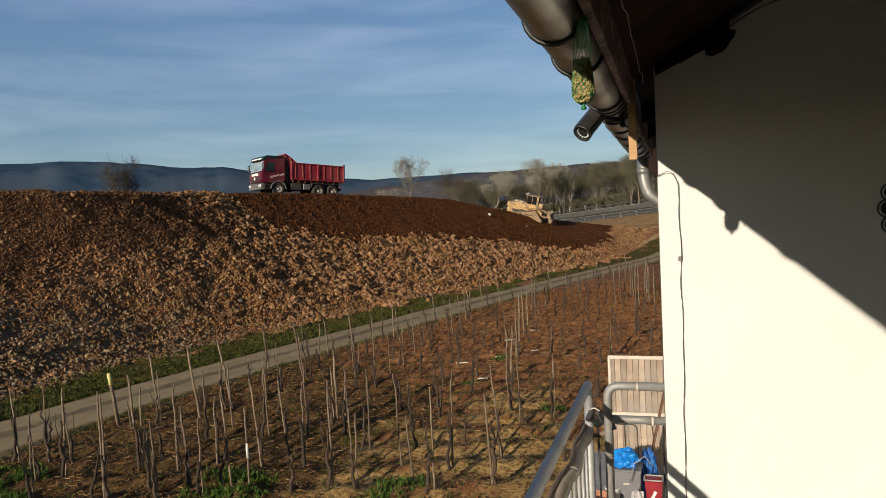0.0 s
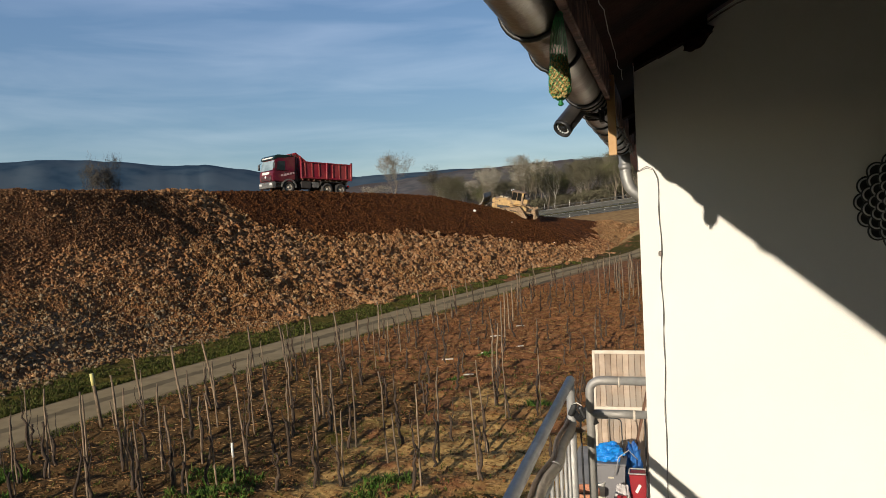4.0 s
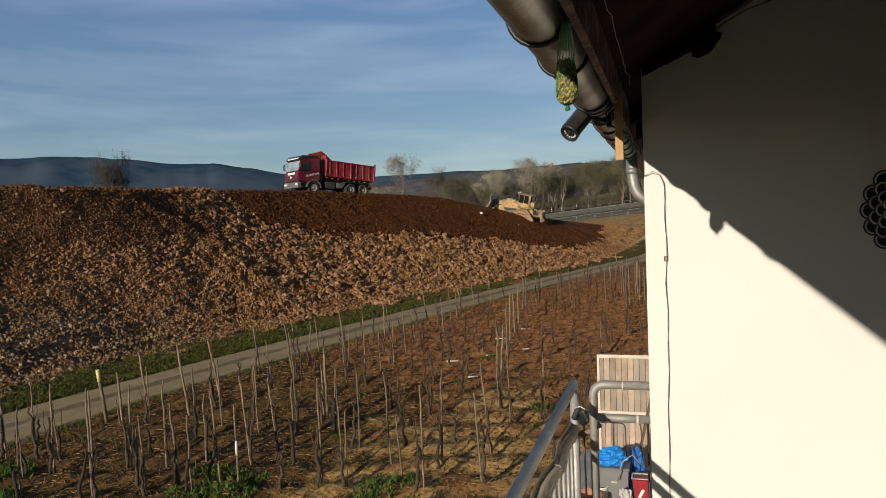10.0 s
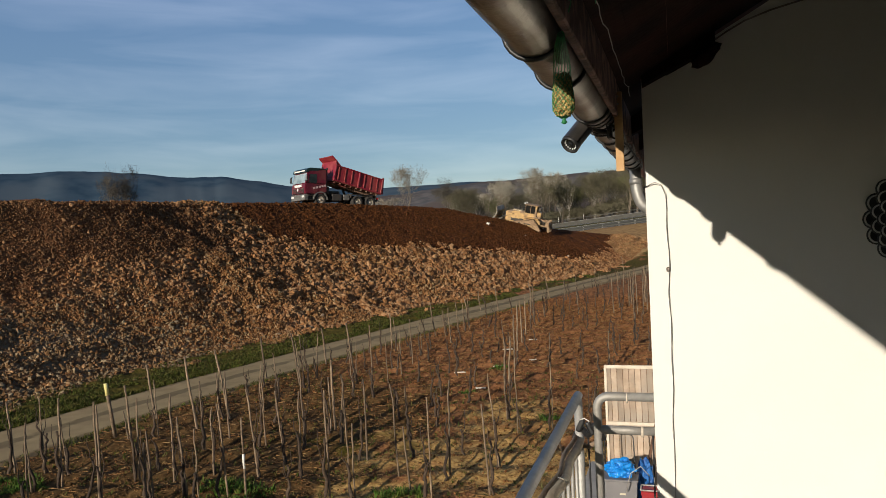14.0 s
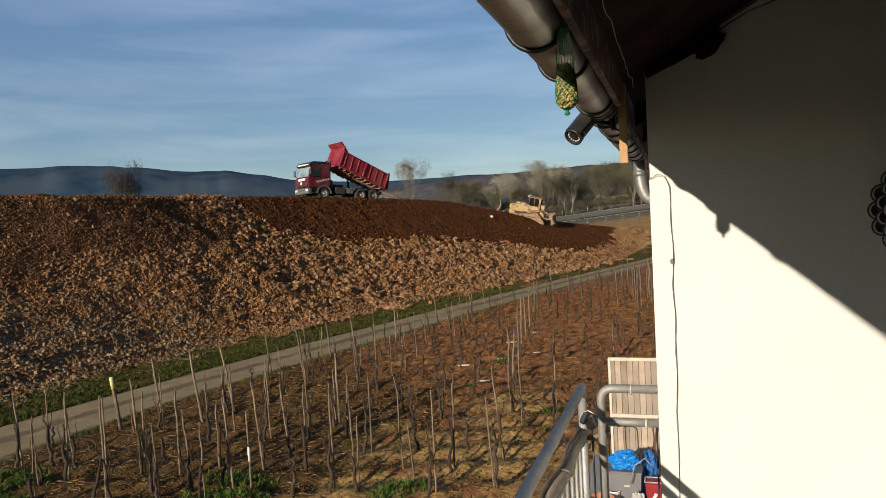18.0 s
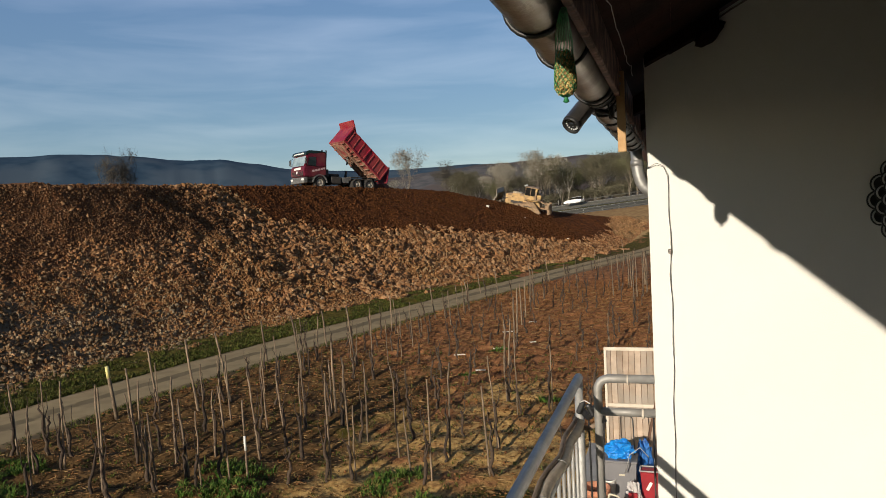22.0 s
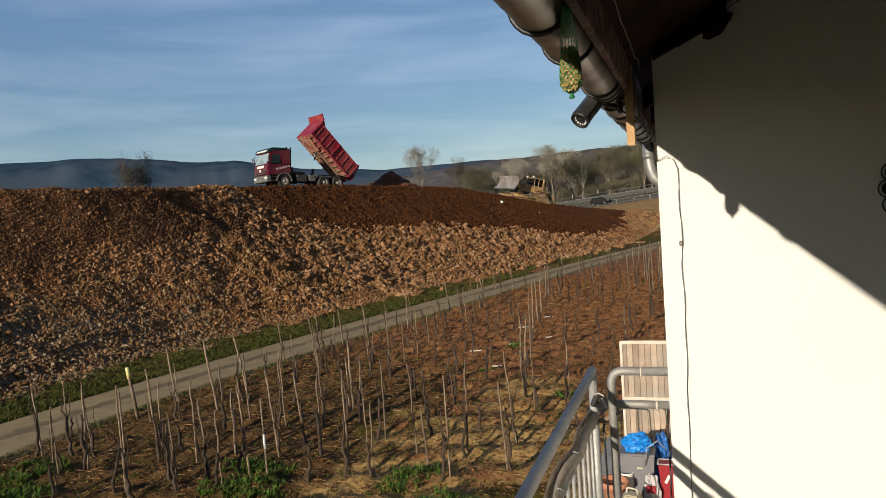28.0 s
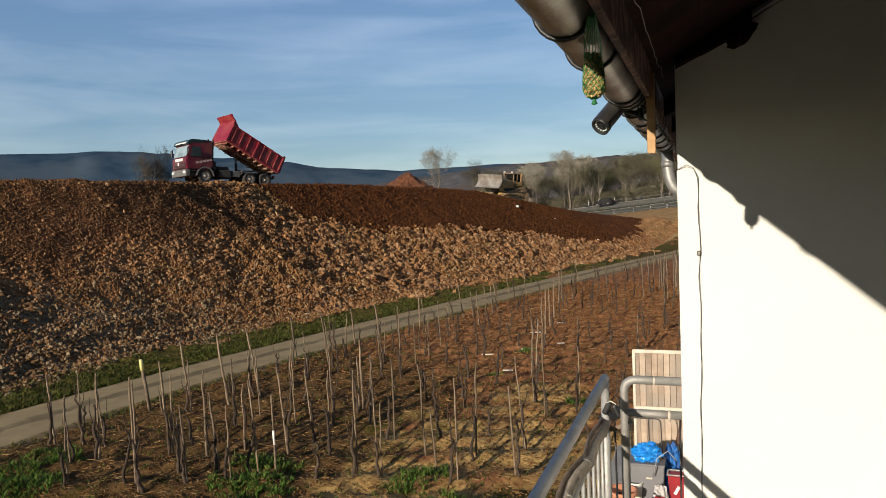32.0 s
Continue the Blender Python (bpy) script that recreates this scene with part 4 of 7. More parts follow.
def on_soil(rng):
    y = 9 + 40 * rng.random() ** 1.5
    x = rng.uniform(road_x(y) + 1.7, 1.0)
    if x < -5 and y < 17 and rng.random() < 0.6:
        return None
    s = (0.008 + 0.034 * rng.random() ** 3.0) * (0.5 + y / 32)
    return (x, y, land(x, y) + soil_relief(x, y) + s * 0.35), s


scatter_litter()
scatter_clods("soil_clods", "clods of turned brown soil between the vine rows", M_SOIL_CLOD, 40000, 61, on_soil, True)
scatter_grass()

# cut lengths of pale wood lying between the rows
for i, (x, y, a, L) in enumerate(((-7.6, 24.3, 20, 0.8), (-6.2, 22.0, 15, 0.6), (-6.4, 25.5, 10, 0.9), (-6.9, 29.0, 25, 0.8), (-6.3, 31.5, 5, 0.7), (-5.4, 26.8, 30, 0.5))):
    bm = bmesh.new()
    box(bm, (0, 0, 0.05), (L * 0.55, 0.07, 0.04), 0.008)
    ob = part("cut_wood", bm, M_FENCE_TRIM)
    ob.matrix_basis = pose(x, y, 0.0, 0, 0, a)
    tagged(ob, "pale length of cut wood lying on the soil", "wood", "wood lying in the vineyard")

for i, (x, y, s) in enumerate(((-7.1, 10.15, 0.16), (-6.75, 10.2, 0.1), (-6.3, 10.1, 0.12))):
    bm = bmesh.new()
    bmesh.ops.create_icosphere(bm, subdivisions=2, radius=s)
    for v in bm.verts:
        v.co = v.co * (1 + 0.35 * noise.noise(v.co * 6 + Vector((i * 3, 0, 0))))
        v.co.z *= 0.55
    ob = part("pale_stone", bm, M_WHITE)
    ob.matrix_basis = pose(x, y, 0.04)
    tagged(ob, "pale stone lying at the vineyard edge", "stone", "stones at the vineyard edge")


# ---- the tipper truck ----
M_RED = mat("dark_red_paint", (0.12, 0.006, 0.020), (0.085, 0.005, 0.015), 2.0, 0.38, 0, 0.05, 30, c3=(0.14, 0.03, 0.03), scale3=1.2)
M_BED = mat("red_bed_paint", (0.25, 0.008, 0.024), (0.18, 0.007, 0.019), 1.5, 0.5, 0, 0.1, 20, c3=(0.26, 0.04, 0.04), scale3=1.0)
# Paler red for the ribs: the light they catch is in the colour
M_RIB = mat("lit_red_ribs", (0.38, 0.085, 0.075), (0.28, 0.04, 0.04), 4.0, 0.55)
M_TEAL = mat("dark_green_paint", (0.008, 0.026, 0.024), (0.006, 0.018, 0.017), 3.0, 0.35)
# Windscreen glass, the bright reflection on it mixed into the base colour
M_GLASS = mat("glare_pale_glass", (0.30, 0.38, 0.40), (0.14, 0.19, 0.20), 1.3, 0.08, 0, spec=0.9)
M_DARKGLASS = mat("dark_glass", (0.012, 0.014, 0.016), (0.02, 0.022, 0.024), 1.0, 0.08, 0, spec=0.8)
M_TYRE = mat("tyre_rubber", (0.022, 0.02, 0.018), (0.04, 0.034, 0.028), 6, 0.85, 0, 0.3, 30)
M_RIM = mat("dusty_rim", (0.58, 0.52, 0.44), (0.42, 0.36, 0.29), 8, 0.6, 0.3)
M_CHASSIS = mat("dark_chassis", (0.035, 0.032, 0.03), (0.06, 0.05, 0.042), 5, 0.7, 0.2)
M_SILVER = mat("silver_grey_plastic", (0.19, 0.185, 0.175), (0.11, 0.105, 0.095), 6, 0.5, 0.2)
M_BED_DUSTY = mat("dusty_red_underside", (0.30, 0.075, 0.062), (0.20, 0.045, 0.04), 3.0, 0.65, 0, 0.2, 20, c3=(0.34, 0.20, 0.13), scale3=1.4)
M_RUST = mat("muddy_steel", (0.34, 0.22, 0.15), (0.20, 0.11, 0.075), 4, 0.8, 0.1, 0.3, 20)
M_LETTER = mat("faded_pale_lettering", (0.52, 0.36, 0.36), (0.42, 0.27, 0.27), 9, 0.6)
M_LAMP = mat("lamp_glass", (0.75, 0.75, 0.72), (0.6, 0.6, 0.58), 9, 0.15, spec=0.9)
M_TAIL = mat("red_lamp", (0.35, 0.01, 0.01), (0.3, 0.01, 0.01), 9, 0.2)


def wheel(parent, name, pos, r=0.52, w=0.3, out=1):
    m = Matrix.Translation(pos)
    hub = new(name)
    hub.parent = parent
    hub.matrix_basis = m
    t = Matrix.Rotation(radians(-90 * out), 4, "X")
    bm = bmesh.new()
    lathe(bm, [(r * 0.56, -w / 2), (r * 0.9, -w / 2), (r * 0.985, -w * 0.38), (r, 0), (r * 0.985, w * 0.38), (r * 0.9, w / 2), (r * 0.56, w / 2), (r * 0.54, w * 0.2), (r * 0.54, -w * 0.2), (r * 0.56, -w / 2)], t, 26, False)
    part("tyre", bm, M_TYRE, hub)
    bm = bmesh.new()
    lathe(bm, [(r * 0.57, -w * 0.4), (r * 0.57, w * 0.42), (r * 0.5, w * 0.44), (r * 0.42, w * 0.2), (r * 0.22, w * 0.22), (r * 0.2, w * 0.46), (r * 0.08, w * 0.48)], t, 20)
    for k in range(8):
        a = k * math.pi / 4
        box(bm, t @ Vector((math.cos(a) * r * 0.32, math.sin(a) * r * 0.32, w * 0.24)), (0.04, 0.04, 0.04), 0.008)
    part("rim", bm, M_RIM, hub)
    return hub


def build_truck():
    """Forward is +x; the origin lies on the ground under the front axle."""
    tr = thing("dump_truck", "dark red three-axle tipper truck with a dark green visor", "truck")
    # chassis
    for sy in (-0.42, 0.42):
        bm = bmesh.new()
        box(bm, (-2.28, sy, 0.93), (6.76, 0.09, 0.26), 0.015)
        part("chassis_rail", bm, M_CHASSIS, tr)
    for x in (0.6, -0.7, -1.9, -2.75, -4.1, -5.4):
        bm = bmesh.new()
        box(bm, (x, 0, 0.93), (0.12, 0.8, 0.2), 0.01)
        part("cross_member", bm, M_CHASSIS, tr)
    for x in (0, -3.46, -4.71):
        bm = bmesh.new()
        tube(bm, [(x, -1.0, 0.52), (x, 1.0, 0.52)], 0.085, 10)
        box(bm, (x, 0, 0.56), (0.36, 0.42, 0.34), 0.08)
        part("axle", bm, M_CHASSIS, tr)
    for sy in (0.86, -0.86):
        bm = bmesh.new()
        box(bm, (-1.55, sy, 0.78), (0.95, 0.56, 0.58), 0.08, seg=2)
        part("fuel_tank", bm, M_CHASSIS, tr)
        bm = bmesh.new()
        box(bm, (-2.45, sy * 1.03, 0.82), (0.6, 0.42, 0.46), 0.03)
        part("side_box", bm, M_SILVER if sy > 0 else M_CHASSIS, tr)
    for sy in (0.96, -0.96):
        bm = bmesh.new()
        out = [(-5.38, 0.95), (-5.26, 1.12), (-4.71, 1.14), (-3.46, 1.14), (-2.88, 1.12), (-2.76, 0.8), (-2.82, 0.8), (-2.92, 1.07), (-3.46, 1.1), (-4.71, 1.1), (-5.22, 1.08), (-5.32, 0.95)]
        prism(bm, out, "y", sy - 0.27, sy + 0.27)
        part("mudguard", bm, M_CHASSIS, tr)
    bm = bmesh.new()
    box(bm, (-5.5, 0, 0.72), (0.12, 2.3, 0.16), 0.02)
    part("rear_bumper", bm, M_CHASSIS, tr)
    for sy in (-0.95, 0.95):
        bm = bmesh.new()
        box(bm, (-5.57, sy, 0.86), (0.05, 0.36, 0.13), 0.012)
        part("tail_lamp", bm, M_TAIL, tr)
    # cab
    bm = bmesh.new()
    prism(bm, [(1.36, 0.95), (1.40, 1.5), (1.36, 1.72), (-0.55, 1.72), (-0.55, 1.12), (-0.42, 1.12), (-0.30, 1.0), (0.55, 0.95)], "y", -1.24, 1.24)
    bmesh.ops.bevel(bm, geom=[e for e in bm.edges], offset=0.045, segments=2, affect="EDGES")
    cab = part("cab_body", bm, M_RED, tr)
    bm = bmesh.new()
    prism(bm, [(1.35, 1.725), (1.12, 2.62), (1.0, 2.80), (-0.55, 2.86), (-0.55, 1.725)], "y", -1.22, 1.22)
    bmesh.ops.bevel(bm, geom=[e for e in bm.edges], offset=0.06, segments=2, affect="EDGES")
    part("cab_upper", bm, M_RED, tr)
    bm = bmesh.new()
    prism(bm, [(1.17, 2.56), (1.30, 2.58), (1.22, 2.80), (0.98, 2.925), (0.1, 2.94), (-0.5, 2.90), (-0.5, 2.865), (0.0, 2.86), (0.3, 2.70), (1.0, 2.68)], "y", -1.235, 1.235)
    bmesh.ops.bevel(bm, geom=[e for e in bm.edges], offset=0.02, segments=2, affect="EDGES")
    part("roof", bm, M_TEAL, tr, "dark green roof with sun visor")
    bm = bmesh.new()
    box(bm, (1.278, 0, 2.69), (0.02, 1.9, 0.11), 0.006, rot=Euler((0, radians(-20), 0)).to_matrix())
    part("visor_strip", bm, M_WHITE, tr, "white strip on the visor")
    for sy in (-0.8, 0.8):
        bm = bmesh.new()
        tube(bm, [(-0.4, sy, 2.9), (-0.4, sy, 3.06)], [0.08, 0.06], 12)
        part("beacon", bm, M_BLACK, tr)
    bm = bmesh.new()
    up = Vector((1.135 - 1.355, 0, 2.54 - 1.72)).normalized()
    n = Vector((up.z, 0, -up.x))
    c = Vector((1.252, 0, 2.13)) + n * 0.012
    box(bm, c, (0.02, 2.16, 0.78), 0.008, rot=Matrix((n, (0, 1, 0), up)).transposed())
    part("windscreen", bm, M_GLASS, tr, "windscreen with a pale reflection put into its colour")
    for sy in (-1, 1):
        bm = bmesh.new()
        prism(bm, [(1.10, 1.80), (0.97, 2.44), (0.36, 2.46), (0.36, 1.80)], "y", sy * 1.222, sy * 1.232)
        part("side_window", bm, M_DARKGLASS, tr, "dark side window")
        bm = bmesh.new()
        prism(bm, [(1.22, 1.05), (1.24, 1.72), (0.2, 1.72), (0.2, 1.28), (0.5, 1.02)], "y", sy * 1.243, sy * 1.256)
        door = part("door", bm, M_RED, tr)
        bm = bmesh.new()
        box(bm, (0.34, sy * 1.265, 1.62), (0.16, 0.03, 0.04), 0.008)
        part("door_handle", bm, M_BLACK, door)
        # slanting pale lettering, too small to read
        bm = bmesh.new()
        for i, (x, z, L) in enumerate(((0.62, 1.40, 0.2), (0.36, 1.46, 0.22), (0.10, 1.52, 0.2), (-0.14, 1.58, 0.18), (-0.36, 1.63, 0.16))):
            box(bm, (x, sy * 1.262, z), (L, 0.006, 0.15), 0.0, rot=Euler((0, radians(10 * 1), 0)).to_matrix())
        part("side_lettering", bm, M_LETTER, tr, "slanting pale lettering as plain bars")
        bm = bmesh.new()
        box(bm, (1.36, sy * 1.42, 2.1), (0.12, 0.2, 0.44), 0.03)
        tube(bm, [(1.25, sy * 1.22, 2.4), (1.36, sy * 1.4, 2.34)], 0.02, 6)
        tube(bm, [(1.3, sy * 1.22, 1.86), (1.36, sy * 1.4, 1.9)], 0.02, 6)
        part("mirror", bm, M_BLACK, tr)
        bm = bmesh.new()
        ring = [(math.cos(a), math.sin(a)) for a in [math.pi * i / 12 for i in range(13)]]
        prism(bm, [(0.66 * u, 0.52 + 0.66 * v) for u, v in ring] + [(0.58 * u, 0.52 + 0.58 * v) for u, v in ring[::-1]], "y", sy * 0.92, sy * 1.26)
        part("wheel_arch", bm, M_SILVER, tr)
        bm = bmesh.new()
        for z in (0.5, 0.82):
            box(bm, (0.92, sy * 1.16, z), (0.46, 0.2, 0.05), 0.01)
        box(bm, (0.92, sy * 1.04, 0.68), (0.46, 0.03, 0.5), 0.01)
        part("step", bm, M_CHASSIS, tr)
        bm = bmesh.new()
        box(bm, (1.44, sy * 0.95, 0.72), (0.06, 0.42, 0.17), 0.02)
        part("headlamp", bm, M_LAMP, tr)
    bm = bmesh.new()
    box(bm, (1.28, 0, 0.66), (0.34, 2.44, 0.5), 0.06, seg=2)
    part("bumper", bm, M_SILVER, tr, "grey dusty bumper")
    bm = bmesh.new()
    box(bm, (1.40, 0, 1.20), (0.05, 1.9, 0.42), 0.02)
    grille = part("grille", bm, M_CHASSIS, tr)
    for i in range(4):
        bm = bmesh.new()
        box(bm, (1.435, 0, 1.06 + i * 0.1), (0.02, 1.8, 0.035), 0.006)
        part("grille_bar", bm, M_RED, grille)
    bm = bmesh.new()
    box(bm, (1.425, 0, 1.56), (0.015, 1.25, 0.18), 0.004)
    part("front_lettering", bm, M_WHITE, tr, "white lettering on the front as a plain bar")
    bm = bmesh.new()
    tube(bm, [(1.45, 0, 1.30), (1.47, 0, 1.30)], 0.13, 18)
    part("badge", bm, M_LAMP, tr)
    bm = bmesh.new()
    tube(bm, bent([(-0.68, 0.9, 0.9), (-0.68, 0.9, 2.2), (-0.68, 0.98, 3.05)], 0.1), 0.06, 10)
    part("air_intake", bm, M_CHASSIS, tr)
    bm = bmesh.new()
    box(bm, (-0.78, 0, 1.35), (0.3, 1.9, 0.6), 0.05)
    part("cab_rear_frame", bm, M_CHASSIS, tr)
    wheels = []
    for sy in (-1, 1):
        wheels.append(wheel(tr, "front_wheel", (0, sy * 1.05, 0.52), out=sy))
        for x in (-3.46, -4.71):
            wheels.append(wheel(tr, "rear_wheel", (x, sy * 0.98, 0.52), w=0.56, out=sy))
    # the body, hinged at its rear end
    px, pz = -5.35, 1.2
    bed = new("tipping_body")
    bed.parent = tr
    bed.matrix_basis = Matrix.Translation((px, 0, pz))
    tagged(bed, "red steel tipping body with slanting ribs")
    L0, L1, W, H0, H1 = -0.36, 4.28, 1.22, 0.16, 1.42
    bm = bmesh.new()
    box(bm, ((L0 + L1) / 2, 0, H0 - 0.03), (L1 - L0, 2 * W, 0.07), 0.01)
    part("bed_floor", bm, M_BED_DUSTY, bed)
    for sy in (-1, 1):
        bm = bmesh.new()
        prism(bm, [(L0, H0), (L1, H0), (L1, H1), (L0, H1)], "y", sy * (W - 0.05), sy * W)
        side = part("bed_side", bm, M_BED, bed)
        bm = bmesh.new()
        box(bm, ((L0 + L1) / 2, sy * (W + 0.01), H1), (L1 - L0 + 0.02, 0.13, 0.1), 0.02)
        box(bm, ((L0 + L1) / 2, sy * (W + 0.01), H0 + 0.02), (L1 - L0 + 0.02, 0.12, 0.13), 0.02)
        part("side_beam", bm, M_BED, side)
        n = 7
        for i in range(n):
            x = L0 + 0.42 + i * (L1 - L0 - 0.84) / (n - 1)
            bm = bmesh.new()
            if i == 3:
                box(bm, (x, sy * (W + 0.04), (H0 + H1) / 2), (0.14, 0.13, H1 - H0 + 0.12), 0.02)
            else:
                prism(bm, [(x + 0.03, H0 + 0.09), (x + 0.10, H0 + 0.09), (x + 0.14, H1 - 0.06), (x + 0.07, H1 - 0.06)], "y", sy * (W + 0.002), sy * (W + 0.055))
            part("side_rib", bm, M_BED if i == 3 else M_RIB, side)
        for x in (L0, L1):
            bm = bmesh.new()
            box(bm, (x, sy * (W + 0.01), (H0 + H1) / 2 + 0.04), (0.12, 0.14, H1 - H0 + 0.2), 0.02)
            part("corner_post", bm, M_BED, side)
    bm = bmesh.new()
    prism(bm, [(L1 - 0.05, H0), (L1 + 0.02, H0), (L1 + 0.08, H1 + 0.46), (L1 + 0.01, H1 + 0.46)], "y", -W, W)
    part("headboard", bm, M_BED, bed)
    bm = bmesh.new()
    prism(bm, [(L1 - 0.5, H1 + 0.05), (L1 + 0.05, H1 + 0.44), (L1 + 0.48, H1 + 0.70), (L1 + 0.50, H1 + 0.64), (L1 + 0.07, H1 + 0.38), (L1 - 0.3, H1 + 0.02)], "y", -W + 0.02, W - 0.02)
    part("canopy", bm, M_BED, bed, "upturned lip over the cab")
    bm = bmesh.new()
    gate = new("tailgate")
    gate.parent = bed
    gate.matrix_basis = Matrix.Translation((L0 - 0.07, 0, H1 + 0.12))
    prism(bm, [(-0.06, H0 - H1 - 0.09), (0.0, H0 - H1 - 0.09), (0.0, -0.02), (-0.06, -0.02)], "y", -W + 0.03, W - 0.03)
    part("gate_panel", bm, M_BED, gate)
    for y in (-1.1, -0.4, 0.4, 1.1):
        bm = bmesh.new()
        box(bm, (-0.09, y, (H0 - H1) / 2 - 0.04), (0.06, 0.09, H1 - H0), 0.012)
        part("gate_rib", bm, M_BED, gate)
    for y in (-W, W):
        bm = bmesh.new()
        box(bm, (0.03, y, 0.0), (0.16, 0.07, 0.14), 0.015)
        part("gate_hinge", bm, M_CHASSIS, gate)
    for sy in (-0.4, 0.4):
        bm = bmesh.new()
        box(bm, ((L0 + L1) / 2 - 0.1, sy, -0.03), (L1 - L0 - 0.5, 0.1, 0.2), 0.01)
        part("sub_frame", bm, M_RUST, bed, "muddy beige bed frame")
    for i in range(9):
        bm = bmesh.new()
        box(bm, (L0 + 0.3 + i * 0.52, 0, 0.02), (0.08, 2.3, 0.1), 0.01)
        part("cross_member", bm, M_RUST if i < 5 else M_BED_DUSTY, bed)
    bm = bmesh.new()
    for i in range(60):
        a = random.Random(i)
        box(bm, (a.uniform(L0 + 0.2, L1 - 0.3), a.uniform(-1, 1), H0 + 0.02 + a.uniform(0, 0.06)), (a.uniform(0.1, 0.5), a.uniform(0.1, 0.5), 0.08), 0.02, rot=Euler((a.uniform(-0.3, 0.3), a.uniform(-0.3, 0.3), a.uniform(0, 3))).to_matrix())
    part("soil_remains", bm, M_CLOD_RED, bed, "red earth left in the body")
    # hydraulic ram: barrel on the chassis, rod under the body
    ram = new("tipping_ram")
    ram.parent = tr
    ram.matrix_basis = Matrix.Translation((-3.0, 0, 0.95))
    bm = bmesh.new()
    tube(bm, [(0, 0, 0), (0, 0, 0.75)], 0.1, 12)
    part("barrel", bm, M_CHASSIS, ram)
    rod = new("rod")
    rod.parent = ram
    bm = bmesh.new()
    tube(bm, [(0, 0, -0.7), (0, 0, 0.0)], 0.072, 12)
    part("inner_rod", bm, M_SILVER, rod)
    # the cab stands tall on its sills
    for ob in tr.children_recursive:
        if ob.name.split(".")[0] in ("cab_body", "cab_upper", "roof", "visor_strip", "windscreen", "side_window", "door", "door_handle", "side_lettering", "mirror", "front_lettering", "beacon", "air_intake"):
            for v in ob.data.vertices:
                v.co.z = 0.95 + (v.co.z - 0.95) * 1.07
    tr.scale = (1.115, 1.115, 1.115)
    # an angled plate under the front of the body, and brackets along the frame
    bm = bmesh.new()
    prism(bm, [(L1 - 1.5, -0.12), (L1 - 0.1, -0.02), (L1 - 0.1, 0.05), (L1 - 1.5, -0.02)], "y", -0.75, 0.75)
    part("front_plate", bm, M_BED_DUSTY, bed, "dusty red plate under the body")
    for x in (-0.9, -1.9, -2.9):
        for sy in (-0.62, 0.62):
            bm = bmesh.new()
            box(bm, (x, sy, 1.08), (0.22, 0.28, 0.2), 0.03)
            part("frame_bracket", bm, M_CHASSIS, tr)
    for sy in (-0.6, 0.6):
        bm = bmesh.new()
        tube(bm, [(-1.0, sy, 1.2), (-2.0, sy, 1.2)], 0.14, 12)
        part("air_tank", bm, M_CHASSIS, tr)
    return tr, bed, wheels, ram, rod, gate


# ---- the bulldozer ----
M_DUST = mat("dusty_track_steel", (0.36, 0.24, 0.14), (0.22, 0.145, 0.085), 6, 0.8, 0.1, 0.3, 20)
M_DOZER = mat("yellow_machine_paint", (0.50, 0.31, 0.11), (0.38, 0.235, 0.085), 3.5, 0.55, 0, 0.1, 30, c3=(0.20, 0.125, 0.065), scale3=2.2)
M_DOZER_PALE = mat("dust_bleached_paint", (0.56, 0.47, 0.33), (0.42, 0.33, 0.21), 5.0, 0.6, 0, 0.1, 30)
# Near-black for panes and inside, the cab's shade put into the colour
M_CABSHADE = mat("cab_shade_black", (0.008, 0.008, 0.007), (0.014, 0.012, 0.010), 3, 0.6, spec=0.06)
M_BLADE = mat("scratched_blade", (0.36, 0.335, 0.30), (0.25, 0.225, 0.195), 2, 0.5, 0.25, 0.2, 20, c3=(0.21, 0.175, 0.14), scale3=0.9)
M_STEEL = mat("worn_steel", (0.24, 0.23, 0.215), (0.15, 0.135, 0.12), 3, 0.42, 0.7, 0.2, 20)


